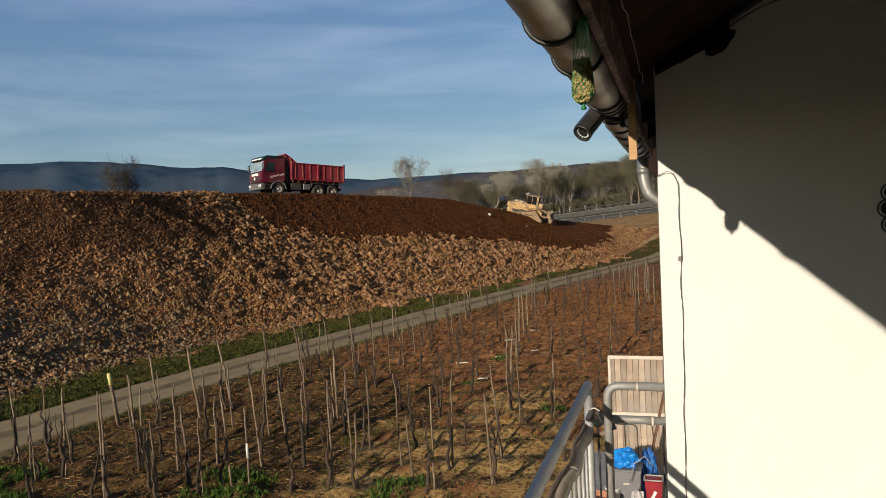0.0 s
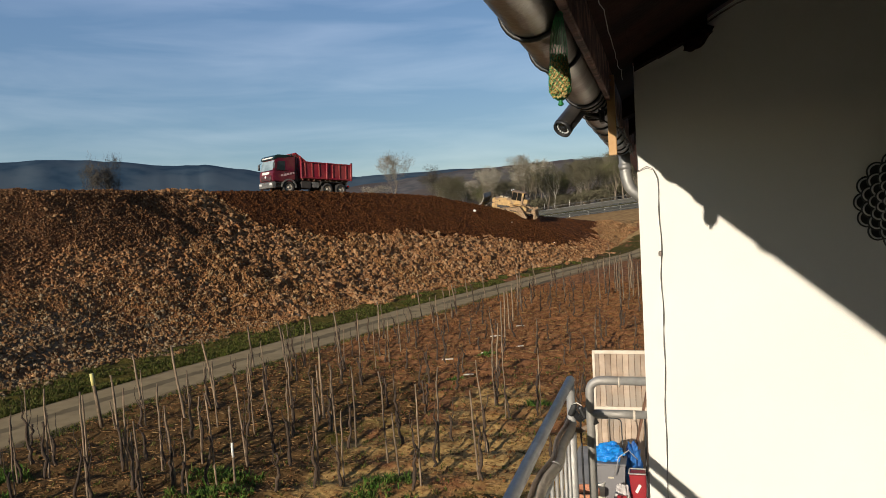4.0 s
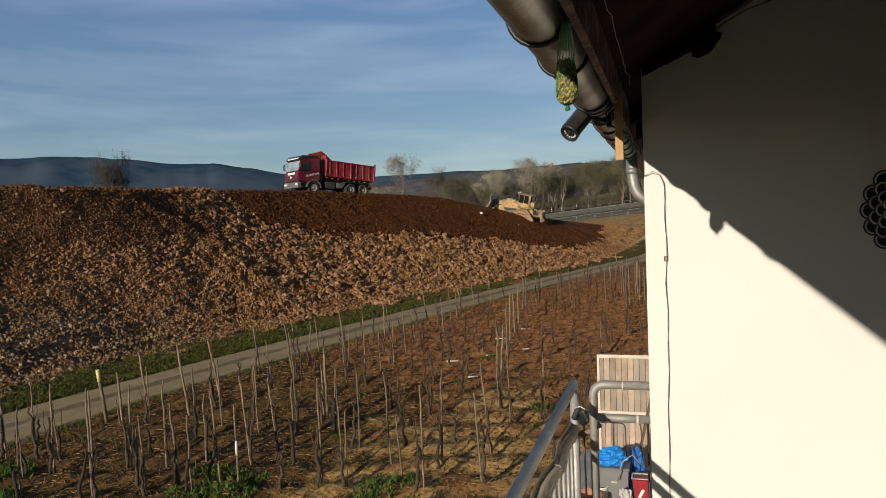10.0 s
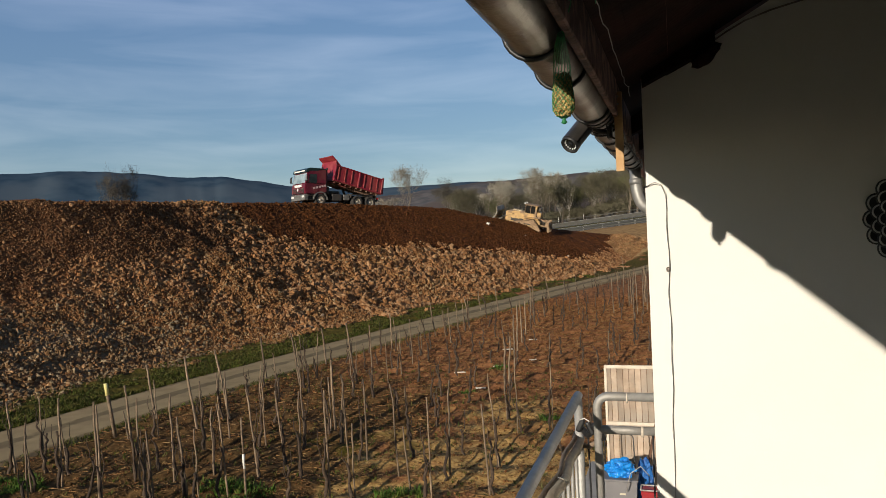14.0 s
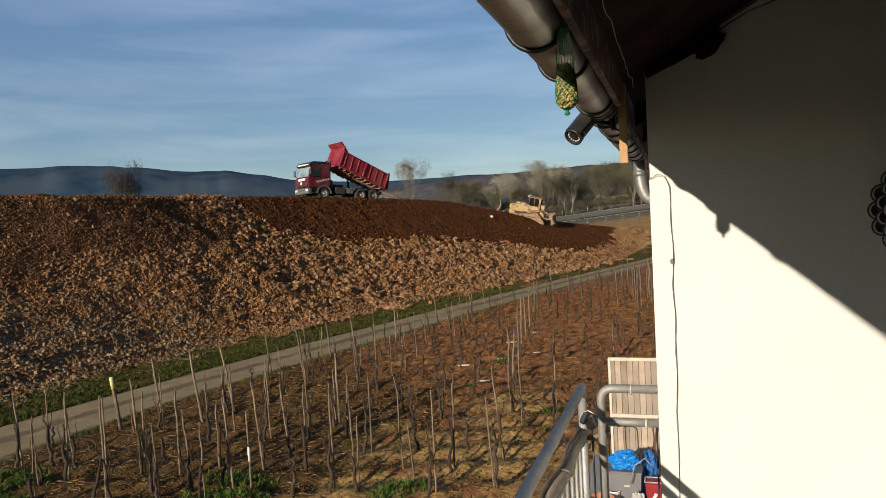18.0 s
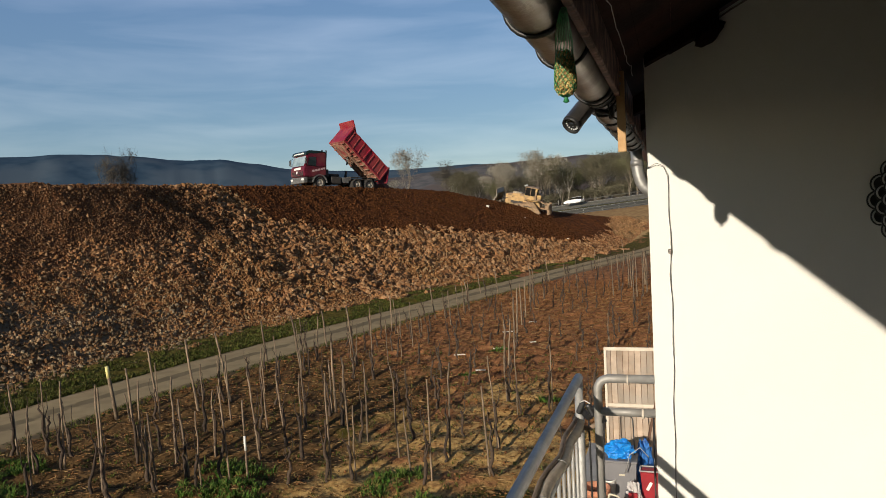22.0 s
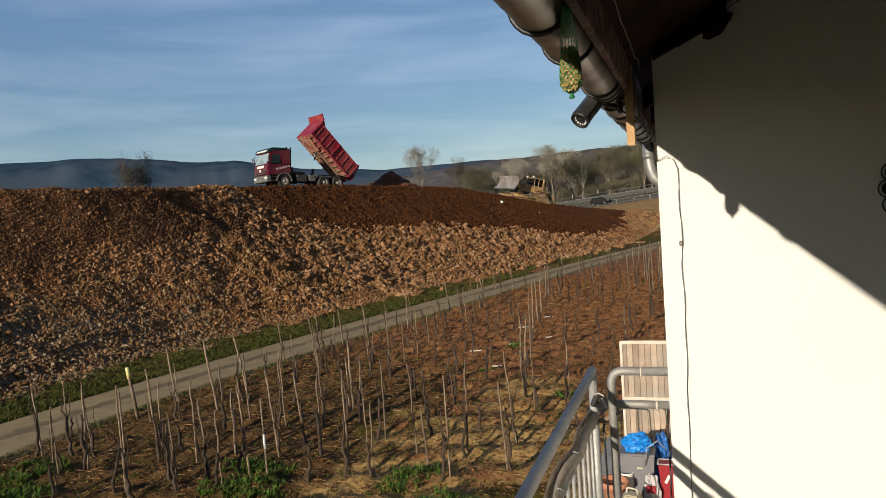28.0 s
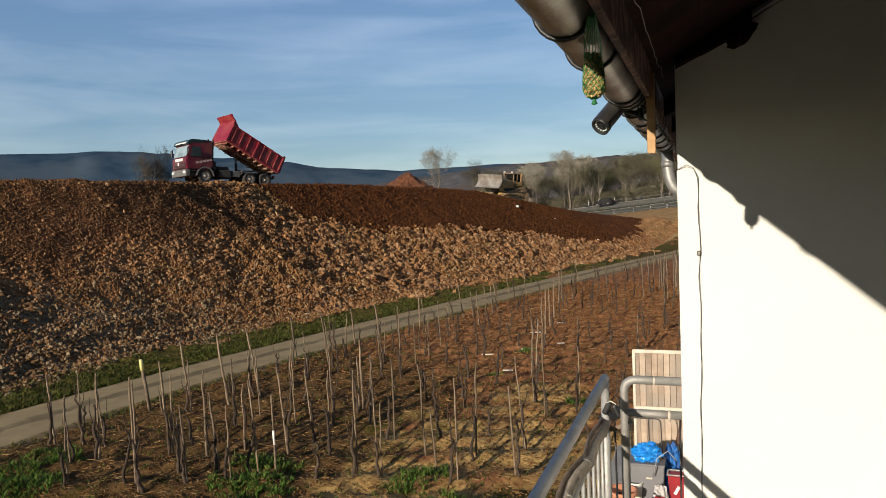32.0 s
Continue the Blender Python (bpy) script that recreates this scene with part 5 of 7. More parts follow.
def build_dozer():
    """Forward is +x; the origin lies on the ground at the middle of the tracks."""
    dz = thing("bulldozer", "yellow crawler bulldozer with a raised steel blade", "bulldozer")
    for sy in (-0.95, 0.95):
        bm = bmesh.new()
        path = [(-1.5, 0.62 + 0.0), (-1.75, 0.3), (-1.5, 0.06), (1.45, 0.06), (1.75, 0.32), (1.5, 0.62), (-0.55, 1.18), (-0.95, 1.22), (-1.25, 0.98)]
        prism(bm, [(x * 0.97, 0.06 + (z - 0.06) * 0.9 + 0.03) for x, z in path], "y", sy - 0.2, sy + 0.2)
        track = part("crawler_track", bm, M_DUST, dz)
        pts = [Vector((x, 0, z)) for x, z in path]
        step, acc = 0.19, 0.0
        shoes = []
        for a, b in zip(pts, pts[1:] + pts[:1]):
            d = (b - a)
            L = d.length
            s = acc
            while s < L:
                shoes.append((a + d * (s / L), math.atan2(d.z, d.x)))
                s += step
            acc = s - L
        for p, a in shoes:
            bm = bmesh.new()
            box(bm, (p.x, sy, p.z), (0.17, 0.56, 0.05), 0.008, rot=Euler((0, -a, 0)).to_matrix())
            part("track_shoe", bm, M_DUST, track)
        bm = bmesh.new()
        prism(bm, [(-1.3, 0.26), (1.35, 0.24), (1.4, 0.44), (0.3, 0.62), (-0.5, 0.7), (-1.25, 0.5)], "y", sy - 0.25, sy + 0.25)
        bmesh.ops.bevel(bm, geom=[e for e in bm.edges], offset=0.03, segments=1, affect="EDGES")
        part("track_frame", bm, M_DOZER, dz)
        for x, z, r in ((-1.46, 0.33, 0.24), (1.44, 0.35, 0.25), (-0.85, 0.95, 0.27), (-0.6, 0.2, 0.11), (0.0, 0.2, 0.11), (0.6, 0.2, 0.11)):
            bm = bmesh.new()
            tube(bm, [(x, sy - 0.29, z), (x, sy + 0.29, z)], r, 18)
            part("track_roller", bm, M_DUST if r > 0.2 else M_CHASSIS, dz)
        bm = bmesh.new()
        tube(bm, [(0.2, sy * 1.32, 0.45), (2.75, sy * 1.32, 0.5)], 0.09, 8)
        box(bm, (1.6, sy * 1.32, 0.46), (2.3, 0.12, 0.22), 0.03)
        part("push_arm", bm, M_DOZER, dz)
    bm = bmesh.new()
    prism(bm, [(1.95, 0.7), (2.0, 1.55), (1.88, 1.68), (0.1, 1.86), (0.05, 0.7)], "y", -0.68, 0.68)
    bmesh.ops.bevel(bm, geom=[e for e in bm.edges], offset=0.05, segments=2, affect="EDGES")
    hood = part("engine_hood", bm, M_DOZER, dz)
    bm = bmesh.new()
    box(bm, (0.95, 0, 1.83), (0.9, 0.7, 0.14), 0.04)
    part("hood_cover", bm, M_DOZER_PALE, hood, "pale raised engine cover")
    for sy in (-1, 1):
        for x in (0.35, 0.95, 1.55):
            bm = bmesh.new()
            box(bm, (x, sy * 0.69, 1.4), (0.5, 0.03, 0.34), 0.012)
            part("hood_panel", bm, M_DOZER, hood)
    bm = bmesh.new()
    box(bm, (2.0, 0, 1.15), (0.05, 1.1, 0.75), 0.02)
    part("radiator_grille", bm, M_CHASSIS, dz)
    for sy in (-1, 1):
        bm = bmesh.new()
        box(bm, (0.8, sy * 0.70, 0.92), (1.2, 0.04, 0.26), 0.008)
        part("engine_side_panel", bm, M_CHASSIS, dz, "dark louvred side panel")
    bm = bmesh.new()
    tube(bm, [(0.75, 0.2, 1.75), (0.75, 0.2, 2.35)], 0.06, 10)
    part("exhaust", bm, M_CHASSIS, dz)
    bm = bmesh.new()
    tube(bm, [(1.25, -0.25, 1.7), (1.25, -0.25, 1.98)], [0.13, 0.13], 14)
    tube(bm, [(1.25, -0.25, 1.98), (1.25, -0.25, 2.06)], [0.17, 0.15], 14)
    part("air_cleaner", bm, M_CHASSIS, dz)
    for sy in (-1, 1):
        bm = bmesh.new()
        tube(bm, bent([(0.25, sy * 0.62, 1.85), (0.3, sy * 0.66, 2.15), (0.9, sy * 0.66, 2.05), (0.95, sy * 0.62, 1.8)], 0.08), 0.025, 6)
        part("grab_rail", bm, M_CHASSIS, dz)
        bm = bmesh.new()
        box(bm, (-0.45, sy * 1.0, 0.72), (0.8, 0.5, 0.06), 0.01)
        box(bm, (0.35, sy * 0.8, 0.95), (0.4, 0.3, 0.3), 0.03)
        part("step_plate", bm, M_CHASSIS, dz)
        for x in (0.45, 1.0):
            bm = bmesh.new()
            tube(bm, [(x, sy * 0.95 - 0.22, 0.72), (x, sy * 0.95 + 0.22, 0.72)], 0.09, 12)
            part("carrier_roller", bm, M_CHASSIS, dz)
    bm = bmesh.new()
    prism(bm, [(0.1, 0.7), (0.1, 1.5), (-0.2, 1.55), (-1.5, 1.45), (-1.6, 0.8)], "y", -0.78, 0.78)
    bmesh.ops.bevel(bm, geom=[e for e in bm.edges], offset=0.05, segments=2, affect="EDGES")
    part("rear_body", bm, M_DOZER, dz)
    # the frame that guards the cab, and the tank behind it
    for sy in (-0.7, 0.7):
        bm = bmesh.new()
        box(bm, (-0.98, sy, 2.0), (0.2, 0.16, 1.2), 0.03)
        part("guard_post", bm, M_DOZER, dz, "thick yellow guard post")
    cab = new("driver_cab")
    cab.parent = dz
    bm = bmesh.new()
    box(bm, (-0.5, 0, 2.56), (1.35, 1.45, 0.09), 0.035, seg=2)
    part("cab_roof", bm, M_DUST, cab, "dust-covered brown cab roof")
    for x, w in ((0.1, 0.07), (-0.42, 0.06)):
        for sy in (-0.64, 0.64):
            bm = bmesh.new()
            box(bm, (x, sy, 2.0), (w, 0.08, 1.05), 0.015)
            part("cab_pillar", bm, M_DUST, cab)
    for sy in (-0.62, 0.62):
        bm = bmesh.new()
        box(bm, (-0.42, sy * 0.98, 2.0), (0.98, 0.02, 0.98), 0.0)
        part("cab_window", bm, M_CABSHADE, cab)
    bm = bmesh.new()
    box(bm, (0.1, 0, 2.05), (0.02, 1.16, 0.85), 0.0)
    part("front_window", bm, M_CABSHADE, cab)
    bm = bmesh.new()
    box(bm, (-1.3, 0, 1.72), (0.46, 1.3, 0.5), 0.05)
    part("fuel_tank", bm, M_DOZER, cab)
    bm = bmesh.new()
    box(bm, (-1.32, 0.3, 2.3), (0.3, 0.5, 0.34), 0.04)
    part("air_unit", bm, M_CHASSIS, cab, "dark box behind the cab roof")
    for sy in (-0.72, 0.72):
        bm = bmesh.new()
        tube(bm, bent([(-0.1, sy, 1.45), (0.12, sy, 1.9), (0.12, sy, 2.3)], 0.1), 0.025, 6)
        part("cab_handrail", bm, M_CHASSIS, cab)
        bm = bmesh.new()
        box(bm, (-0.42, sy * 1.02, 1.62), (1.1, 0.06, 0.3), 0.02)
        part("cab_lower_panel", bm, M_DOZER, cab)
    bm = bmesh.new()
    box(bm, (-0.55, 0, 1.55), (1.35, 1.3, 0.2), 0.04)
    box(bm, (-0.75, 0, 1.85), (0.5, 0.55, 0.6), 0.08)
    # A black block fills the cab so its inside reads as deep shade
    box(bm, (-0.46, 0, 2.02), (1.06, 1.19, 0.94), 0.03)
    part("cab_interior", bm, M_CABSHADE, cab, "black block standing in for the shaded inside of the cab")
    for sy in (-1, 1):
        bm = bmesh.new()
        box(bm, (-0.65, sy * 0.98, 1.36), (1.5, 0.46, 0.08), 0.02)
        part("fender", bm, M_DOZER, dz)
        bm = bmesh.new()
        box(bm, (0.24, sy * 0.5, 2.66), (0.12, 0.2, 0.14), 0.02)
        part("work_lamp", bm, M_LAMP, dz)
    bm = bmesh.new()
    box(bm, (-2.3, 0, 0.95), (0.36, 1.9, 0.4), 0.04)
    for sy in (-0.8, 0.0, 0.8):
        box(bm, (-2.42, sy, 0.78), (0.26, 0.14, 1.1), 0.03, rot=Euler((0, 0.2, 0)).to_matrix())
    for sy in (-0.5, 0.5):
        tube(bm, [(-1.5, sy, 1.35), (-2.3, sy, 1.12)], 0.08, 8)
        box(bm, (-1.95, sy, 0.72), (0.9, 0.14, 0.16), 0.03)
    part("ripper", bm, M_DUST, dz, "dusty steel ripper")
    blade = new("blade")
    blade.parent = dz
    blade.matrix_basis = Matrix.Translation((2.75, 0, 0.45))
    bm = bmesh.new()
    face = [(0.42, -0.5), (0.2, -0.25), (0.1, 0.1), (0.14, 0.5), (0.36, 0.82)]
    back = [(0.3, 0.86), (0.05, 0.5), (0.0, 0.1), (0.1, -0.25), (0.34, -0.52)]
    prism(bm, face + back, "y", -1.6, 1.6)
    part("mouldboard", bm, M_BLADE, blade, "scratched grey steel blade")
    for y in (-1.2, -0.4, 0.4, 1.2):
        bm = bmesh.new()
        box(bm, (0.0, y, 0.12), (0.12, 0.1, 0.9), 0.02)
        part("blade_rib", bm, M_DOZER, blade)
    bm = bmesh.new()
    box(bm, (0.27, 0, -0.45), (0.06, 3.24, 0.16), 0.01, rot=Euler((0, 0.45, 0)).to_matrix())
    part("cutting_edge", bm, M_STEEL, blade)
    for sy in (-0.5, 0.5):
        bm = bmesh.new()
        tube(bm, [(1.2, sy * 1.25, 1.45), (2.7, sy * 1.25, 0.85)], 0.07, 8)
        part("lift_ram", bm, M_CHASSIS, dz)
    dz.scale = (1.2, 1.2, 1.2)
    return dz, blade


# ---- cars on the main road ----
def build_car(name, label, paint, estate=False):
    car = thing(name, label, "car", group="cars on the main road")
    bm = bmesh.new()
    low = [(-2.1, 0.32), (-2.15, 0.62), (-2.05, 0.9), (-0.9, 0.95), (0.85, 0.93), (1.75, 0.78), (2.12, 0.6), (2.15, 0.34), (1.9, 0.24), (-1.9, 0.24)]
    prism(bm, low, "y", -0.87, 0.87)
    bmesh.ops.bevel(bm, geom=[e for e in bm.edges], offset=0.07, segments=2, affect="EDGES")
    part("body", bm, paint, car)
    bm = bmesh.new()
    rear = -2.0 if estate else -1.75
    prism(bm, [(rear, 0.9), (rear + 0.35, 1.38), (0.1, 1.42), (0.95, 0.92)], "y", -0.72, 0.72)
    part("windows", bm, M_DARKGLASS, car, "dark glass")
    bm = bmesh.new()
    prism(bm, [(rear + 0.28, 1.36), (rear + 0.4, 1.45), (0.05, 1.47), (0.2, 1.38)], "y", -0.7, 0.7)
    part("roof", bm, paint, car)
    ws = []
    for x in (-1.32, 1.32):
        for sy in (-1, 1):
            ws.append(wheel(car, "wheel", (x, sy * 0.76, 0.31), 0.31, 0.2, sy))
    for sy in (-0.62, 0.62):
        bm = bmesh.new()
        box(bm, (2.09, sy, 0.64), (0.08, 0.3, 0.13), 0.02)
        part("headlamp", bm, M_LAMP, car)
        bm = bmesh.new()
        box(bm, (-2.11, sy, 0.72), (0.05, 0.3, 0.13), 0.02)
        part("tail_lamp", bm, M_TAIL, car)
    return car


truck, truck_bed, truck_wheels, truck_ram, truck_rod, truck_gate = build_truck()
dozer, dozer_blade = build_dozer()
P_BLACK = mat("black_car_paint", (0.012, 0.013, 0.015), (0.016, 0.016, 0.018), 2, 0.25)
P_WHITE = mat("white_car_paint", (0.72, 0.73, 0.74), (0.66, 0.67, 0.68), 2, 0.3)
P_RED = mat("red_car_paint", (0.35, 0.02, 0.02), (0.3, 0.018, 0.018), 2, 0.3)
# car, lane (+1 to the right, -1 to the left), seconds and metres along the lane at that moment, metres a second
CARS = [(build_car("passing_car", "black car driving along the main road", P_BLACK), 1, 7.0, 6.4, 21.0),
        (build_car("passing_car", "black estate car driving along the main road", P_BLACK, True), 1, 9.0, 6.7, 21.0),
        (build_car("passing_car", "black car followed by a red one on the main road", P_BLACK), 1, 17.0, 11.4, 21.0),
        (build_car("passing_car", "red car following a black one on the main road", P_RED), 1, 17.0, 17.9, 21.0),
        (build_car("passing_car", "dark car driving along the main road", P_BLACK), 1, 19.0, 3.8, 22.0),
        (build_car("passing_car", "black car driving along the main road", P_BLACK, True), 1, 28.0, 7.2, 18.5),
        (build_car("passing_car", "white car driving along the main road", P_WHITE, True), -1, 30.5, 3.5, 13.7),
        (build_car("passing_car", "white car driving along the far lane", P_WHITE), -1, 21.0, 18.1, 14.0),
        (build_car("passing_car", "black car driving along the far lane", P_BLACK), -1, 31.5, 9.6, 11.6)]


# ---- the newly tipped mound ----
def build_mound():
    bm = bmesh.new()
    rings, seg = 40, 72
    for i in range(rings + 1):
        r = 3.6 * i / rings
        for k in range(seg):
            a = 2 * math.pi * k / seg
            c, s = math.cos(a), math.sin(a)
            rr = r * (1 + 0.18 * noise.noise((c * 1.3, s * 1.3, 0)))
            z = 1.55 - 0.68 * math.sqrt(r * r + 0.02) + 0.26 * fbm(c * r * 1.3, s * r * 1.3, 3, 4) * (i > 0)
            bm.verts.new((rr * c * 1.1, rr * s, z))
    bm.verts.ensure_lookup_table()
    for i in range(rings):
        for k in range(seg):
            a, b = i * seg + k, i * seg + (k + 1) % seg
            bm.faces.new((bm.verts[a], bm.verts[a + seg], bm.verts[b + seg], bm.verts[b]))
    bmesh.ops.remove_doubles(bm, verts=bm.verts[:], dist=0.001)
    m = mat("fresh_red_earth", (0.15, 0.050, 0.017), (0.075, 0.025, 0.009), 2.5, 0.95, 0, 1.0, 6, c3=(0.12, 0.041, 0.016), scale3=1.0)
    ob = part("earth_mound", bm, m)
    return tagged(ob, "pointed mound of freshly tipped red earth", "earth mound")


mound = build_mound()


# ---- small things on the house ----
M_NUT = island_mat("peanuts", [(0.52, 0.36, 0.13), (0.40, 0.26, 0.09), (0.60, 0.45, 0.20), (0.46, 0.31, 0.11)], 0.6, 0.3, 200)
M_NET = mat("green_netting", (0.02, 0.22, 0.07), (0.015, 0.15, 0.05), 40, 0.5)
M_NUT_DARK = mat("packed_nuts", (0.22, 0.13, 0.05), (0.14, 0.08, 0.03), 150, 0.8)
M_NET_DARK = mat("folded_netting", (0.008, 0.10, 0.04), (0.004, 0.05, 0.02), 60, 0.6, 0, 0.5, 200)
M_SHIELD = mat("glossy_black_shield", (0.03, 0.028, 0.026), (0.045, 0.04, 0.036), 20, 0.3, 0.2)
M_LED = mat("camera_leds", (0.7, 0.7, 0.7), (0.6, 0.6, 0.6), 50, 0.2, spec=0.9)


def build_feeder():
    f = thing("bird_feeder", "green net of peanuts hanging from the gutter", "bird feeder", pose(-0.271, 1.89, 5.564))
    rng = random.Random(3)
    prof = lambda z: 0.0262 * min(1.0, max(0.0, z + 0.004) / 0.022) ** 0.55 * (1.0 - 0.22 * smooth(0.04, 0.108, z))
    bm = bmesh.new()
    lathe(bm, [(max(prof(z) * 0.86, 0.002), z) for z in [0.002 + 0.104 * i / 16 for i in range(17)]], Matrix(), 18)
    part("packed_peanuts", bm, M_NUT_DARK, f)
    bm = bmesh.new()
    for i in range(560):
        z = rng.uniform(0.004, 0.106)
        a, r = rng.uniform(0, 6.28), prof(z) * rng.uniform(0.84, 0.95)
        b2 = bmesh.new()
        bmesh.ops.create_icosphere(b2, subdivisions=1, radius=0.0036)
        bmesh.ops.transform(b2, matrix=Matrix.Translation((r * math.cos(a), r * math.sin(a), z)) @ Euler((rng.uniform(0, 3), rng.uniform(0, 3), 0)).to_matrix().to_4x4() @ Matrix.Diagonal((0.85, 0.85, 1.5, 1)), verts=b2.verts)
        merge(bm, b2)
    part("peanuts", bm, M_NUT, f)
    for s in (-1, 1):
        for k in range(13):
            bm = bmesh.new()
            pts = []
            for i in range(22):
                z = -0.002 + 0.112 * i / 21
                a = k * 2 * math.pi / 13 + s * i * 0.17
                r = max(prof(z) * 1.03, 0.003)
                pts.append((r * math.cos(a), r * math.sin(a), z))
            tube(bm, pts, 0.0009, 4)
            part("net_strand", bm, M_NET, f)
    bm = bmesh.new()
    lathe(bm, [(0.003, -0.016), (0.008, -0.013), (0.004, -0.005), (0.008, 0.0)], Matrix(), 8)
    part("bottom_clip", bm, M_NET, f)
    spine = [Vector(p) for p in ((0, 0, 0.104), (0.004, -0.03, 0.113), (0.012, -0.09, 0.124), (0.022, -0.165, 0.132), (0.036, -0.25, 0.138))]
    wide = (0.0215, 0.0215, 0.019, 0.014, 0.007)
    for k in range(16):
        bm = bmesh.new()
        a = 2 * math.pi * k / 16
        tube(bm, [p + Vector((math.cos(a + 0.25 * i) * w, 0.3 * math.sin(a) * w, math.sin(a + 0.25 * i) * w)) for i, (p, w) in enumerate(zip(spine, wide))], 0.0013, 4)
        part("net_strand", bm, M_NET, f)
    bm = bmesh.new()
    tube(bm, [p.copy() for p in spine[2:]], [w * 0.72 for w in wide[2:]], 9)
    part("gathered_net", bm, M_NET_DARK, f, "dark folds of empty netting")
    return f


def build_security_camera():
    c = thing("security_camera", "black bullet security camera fixed below the gutter", "camera", Matrix())
    a, b = Vector((-0.412, 3.05, 5.625)), Vector((-0.337, 3.15, 5.733))
    d = (b - a).normalized()
    bm = bmesh.new()
    tube(bm, [a + d * 0.004, a + d * 0.01, a + d * 0.145, b], [0.034, 0.037, 0.037, 0.028], 22)
    part("housing", bm, M_BLACK, c)
    rot = d.to_track_quat("Z", "Y").to_matrix().to_4x4()
    m = Matrix.Translation(a) @ rot
    bm = bmesh.new()
    lathe(bm, [(0.0385, 0.012), (0.0395, -0.012), (0.034, -0.014), (0.033, 0.004)], m, 24)
    part("hood", bm, M_BLACK, c)
    bm = bmesh.new()
    lathe(bm, [(0.0335, 0.002), (0.033, -0.001)], m, 24)
    part("front_glass", bm, M_DARKGLASS, c)
    # sun shield over the housing, and the clamp that holds it
    across = d.cross(Vector((0, 0, 1))).normalized()
    over = across.cross(d).normalized()
    bm = bmesh.new()
    arc = [(0.042 * math.cos(t), 0.042 * math.sin(t)) for t in [math.pi * (0.06 + 0.88 * i / 12) for i in range(13)]]
    rim = [(x * 0.93, z * 0.93) for x, z in arc[::-1]]
    ends = [[bm.verts.new(a + d * q + across * x + over * z) for x, z in arc + rim] for q in (0.0, 0.12)]
    for i in range(26):
        j = (i + 1) % 26
        bm.faces.new((ends[0][i], ends[0][j], ends[1][j], ends[1][i]))
    bm.faces.new(ends[0][::-1])
    bm.faces.new(ends[1])
    bmesh.ops.recalc_face_normals(bm, faces=bm.faces[:])
    part("sun_shield", bm, M_SHIELD, c, "glossy black sun shield")
    bm = bmesh.new()
    tube(bm, bent([b - d * 0.02 + over * 0.04, b + across * 0.03 + over * 0.045, b + across * 0.085 - over * 0.05 + Vector((0, 0.05, 0))], 0.02), 0.007, 6)
    part("clamp_arm", bm, M_BLACK, c)
    for k in range(14):
        an = 2 * math.pi * k / 14
        bm = bmesh.new()
        lathe(bm, [(0.0036, -0.001), (0.0036, -0.004), (0.002, -0.005)], m @ Matrix.Translation((0.025 * math.cos(an), 0.025 * math.sin(an), 0)), 8)
        part("led", bm, M_LED, c)
    bm = bmesh.new()
    lathe(bm, [(0.010, -0.001), (0.010, -0.004), (0.006, -0.006)], m, 14)
    part("lens", bm, M_DARKGLASS, c)
    bm = bmesh.new()
    p = a + d * 0.11 + Vector((0.03, 0, 0.0))
    tube(bm, [p, p + Vector((0.03, 0.02, -0.02)), p + Vector((0.075, 0.03, -0.03))], 0.011, 8)
    box(bm, p + Vector((0.07, 0.03, -0.03)), (0.02, 0.06, 0.05), 0.004)
    part("bracket", bm, M_BLACK, c)
    bm = bmesh.new()
    tube(bm, [a + d * 0.1 + Vector((0, 0, 0.036)), a + d * 0.16 + Vector((0.05, 0, 0.03)), Vector((-0.26, 3.1, 5.65)), Vector((-0.2, 3.2, 5.62)), Vector((-0.16, 3.3, 5.56))], 0.004, 6)
    part("lead", bm, M_BLACK, c)
    for yy in (2.98, 3.06, 3.16, 3.26):
        bm = bmesh.new()
        r = 0.074
        tube(bm, [(-0.305 + r * math.cos(t), yy + 0.02 * math.sin(t * 2), 5.755 + r * math.sin(t)) for t in [math.pi * (0.95 + 1.1 * i / 12) for i in range(13)]], 0.0035, 5)
        part("cable_tie", bm, M_BLACK, c)
    return c


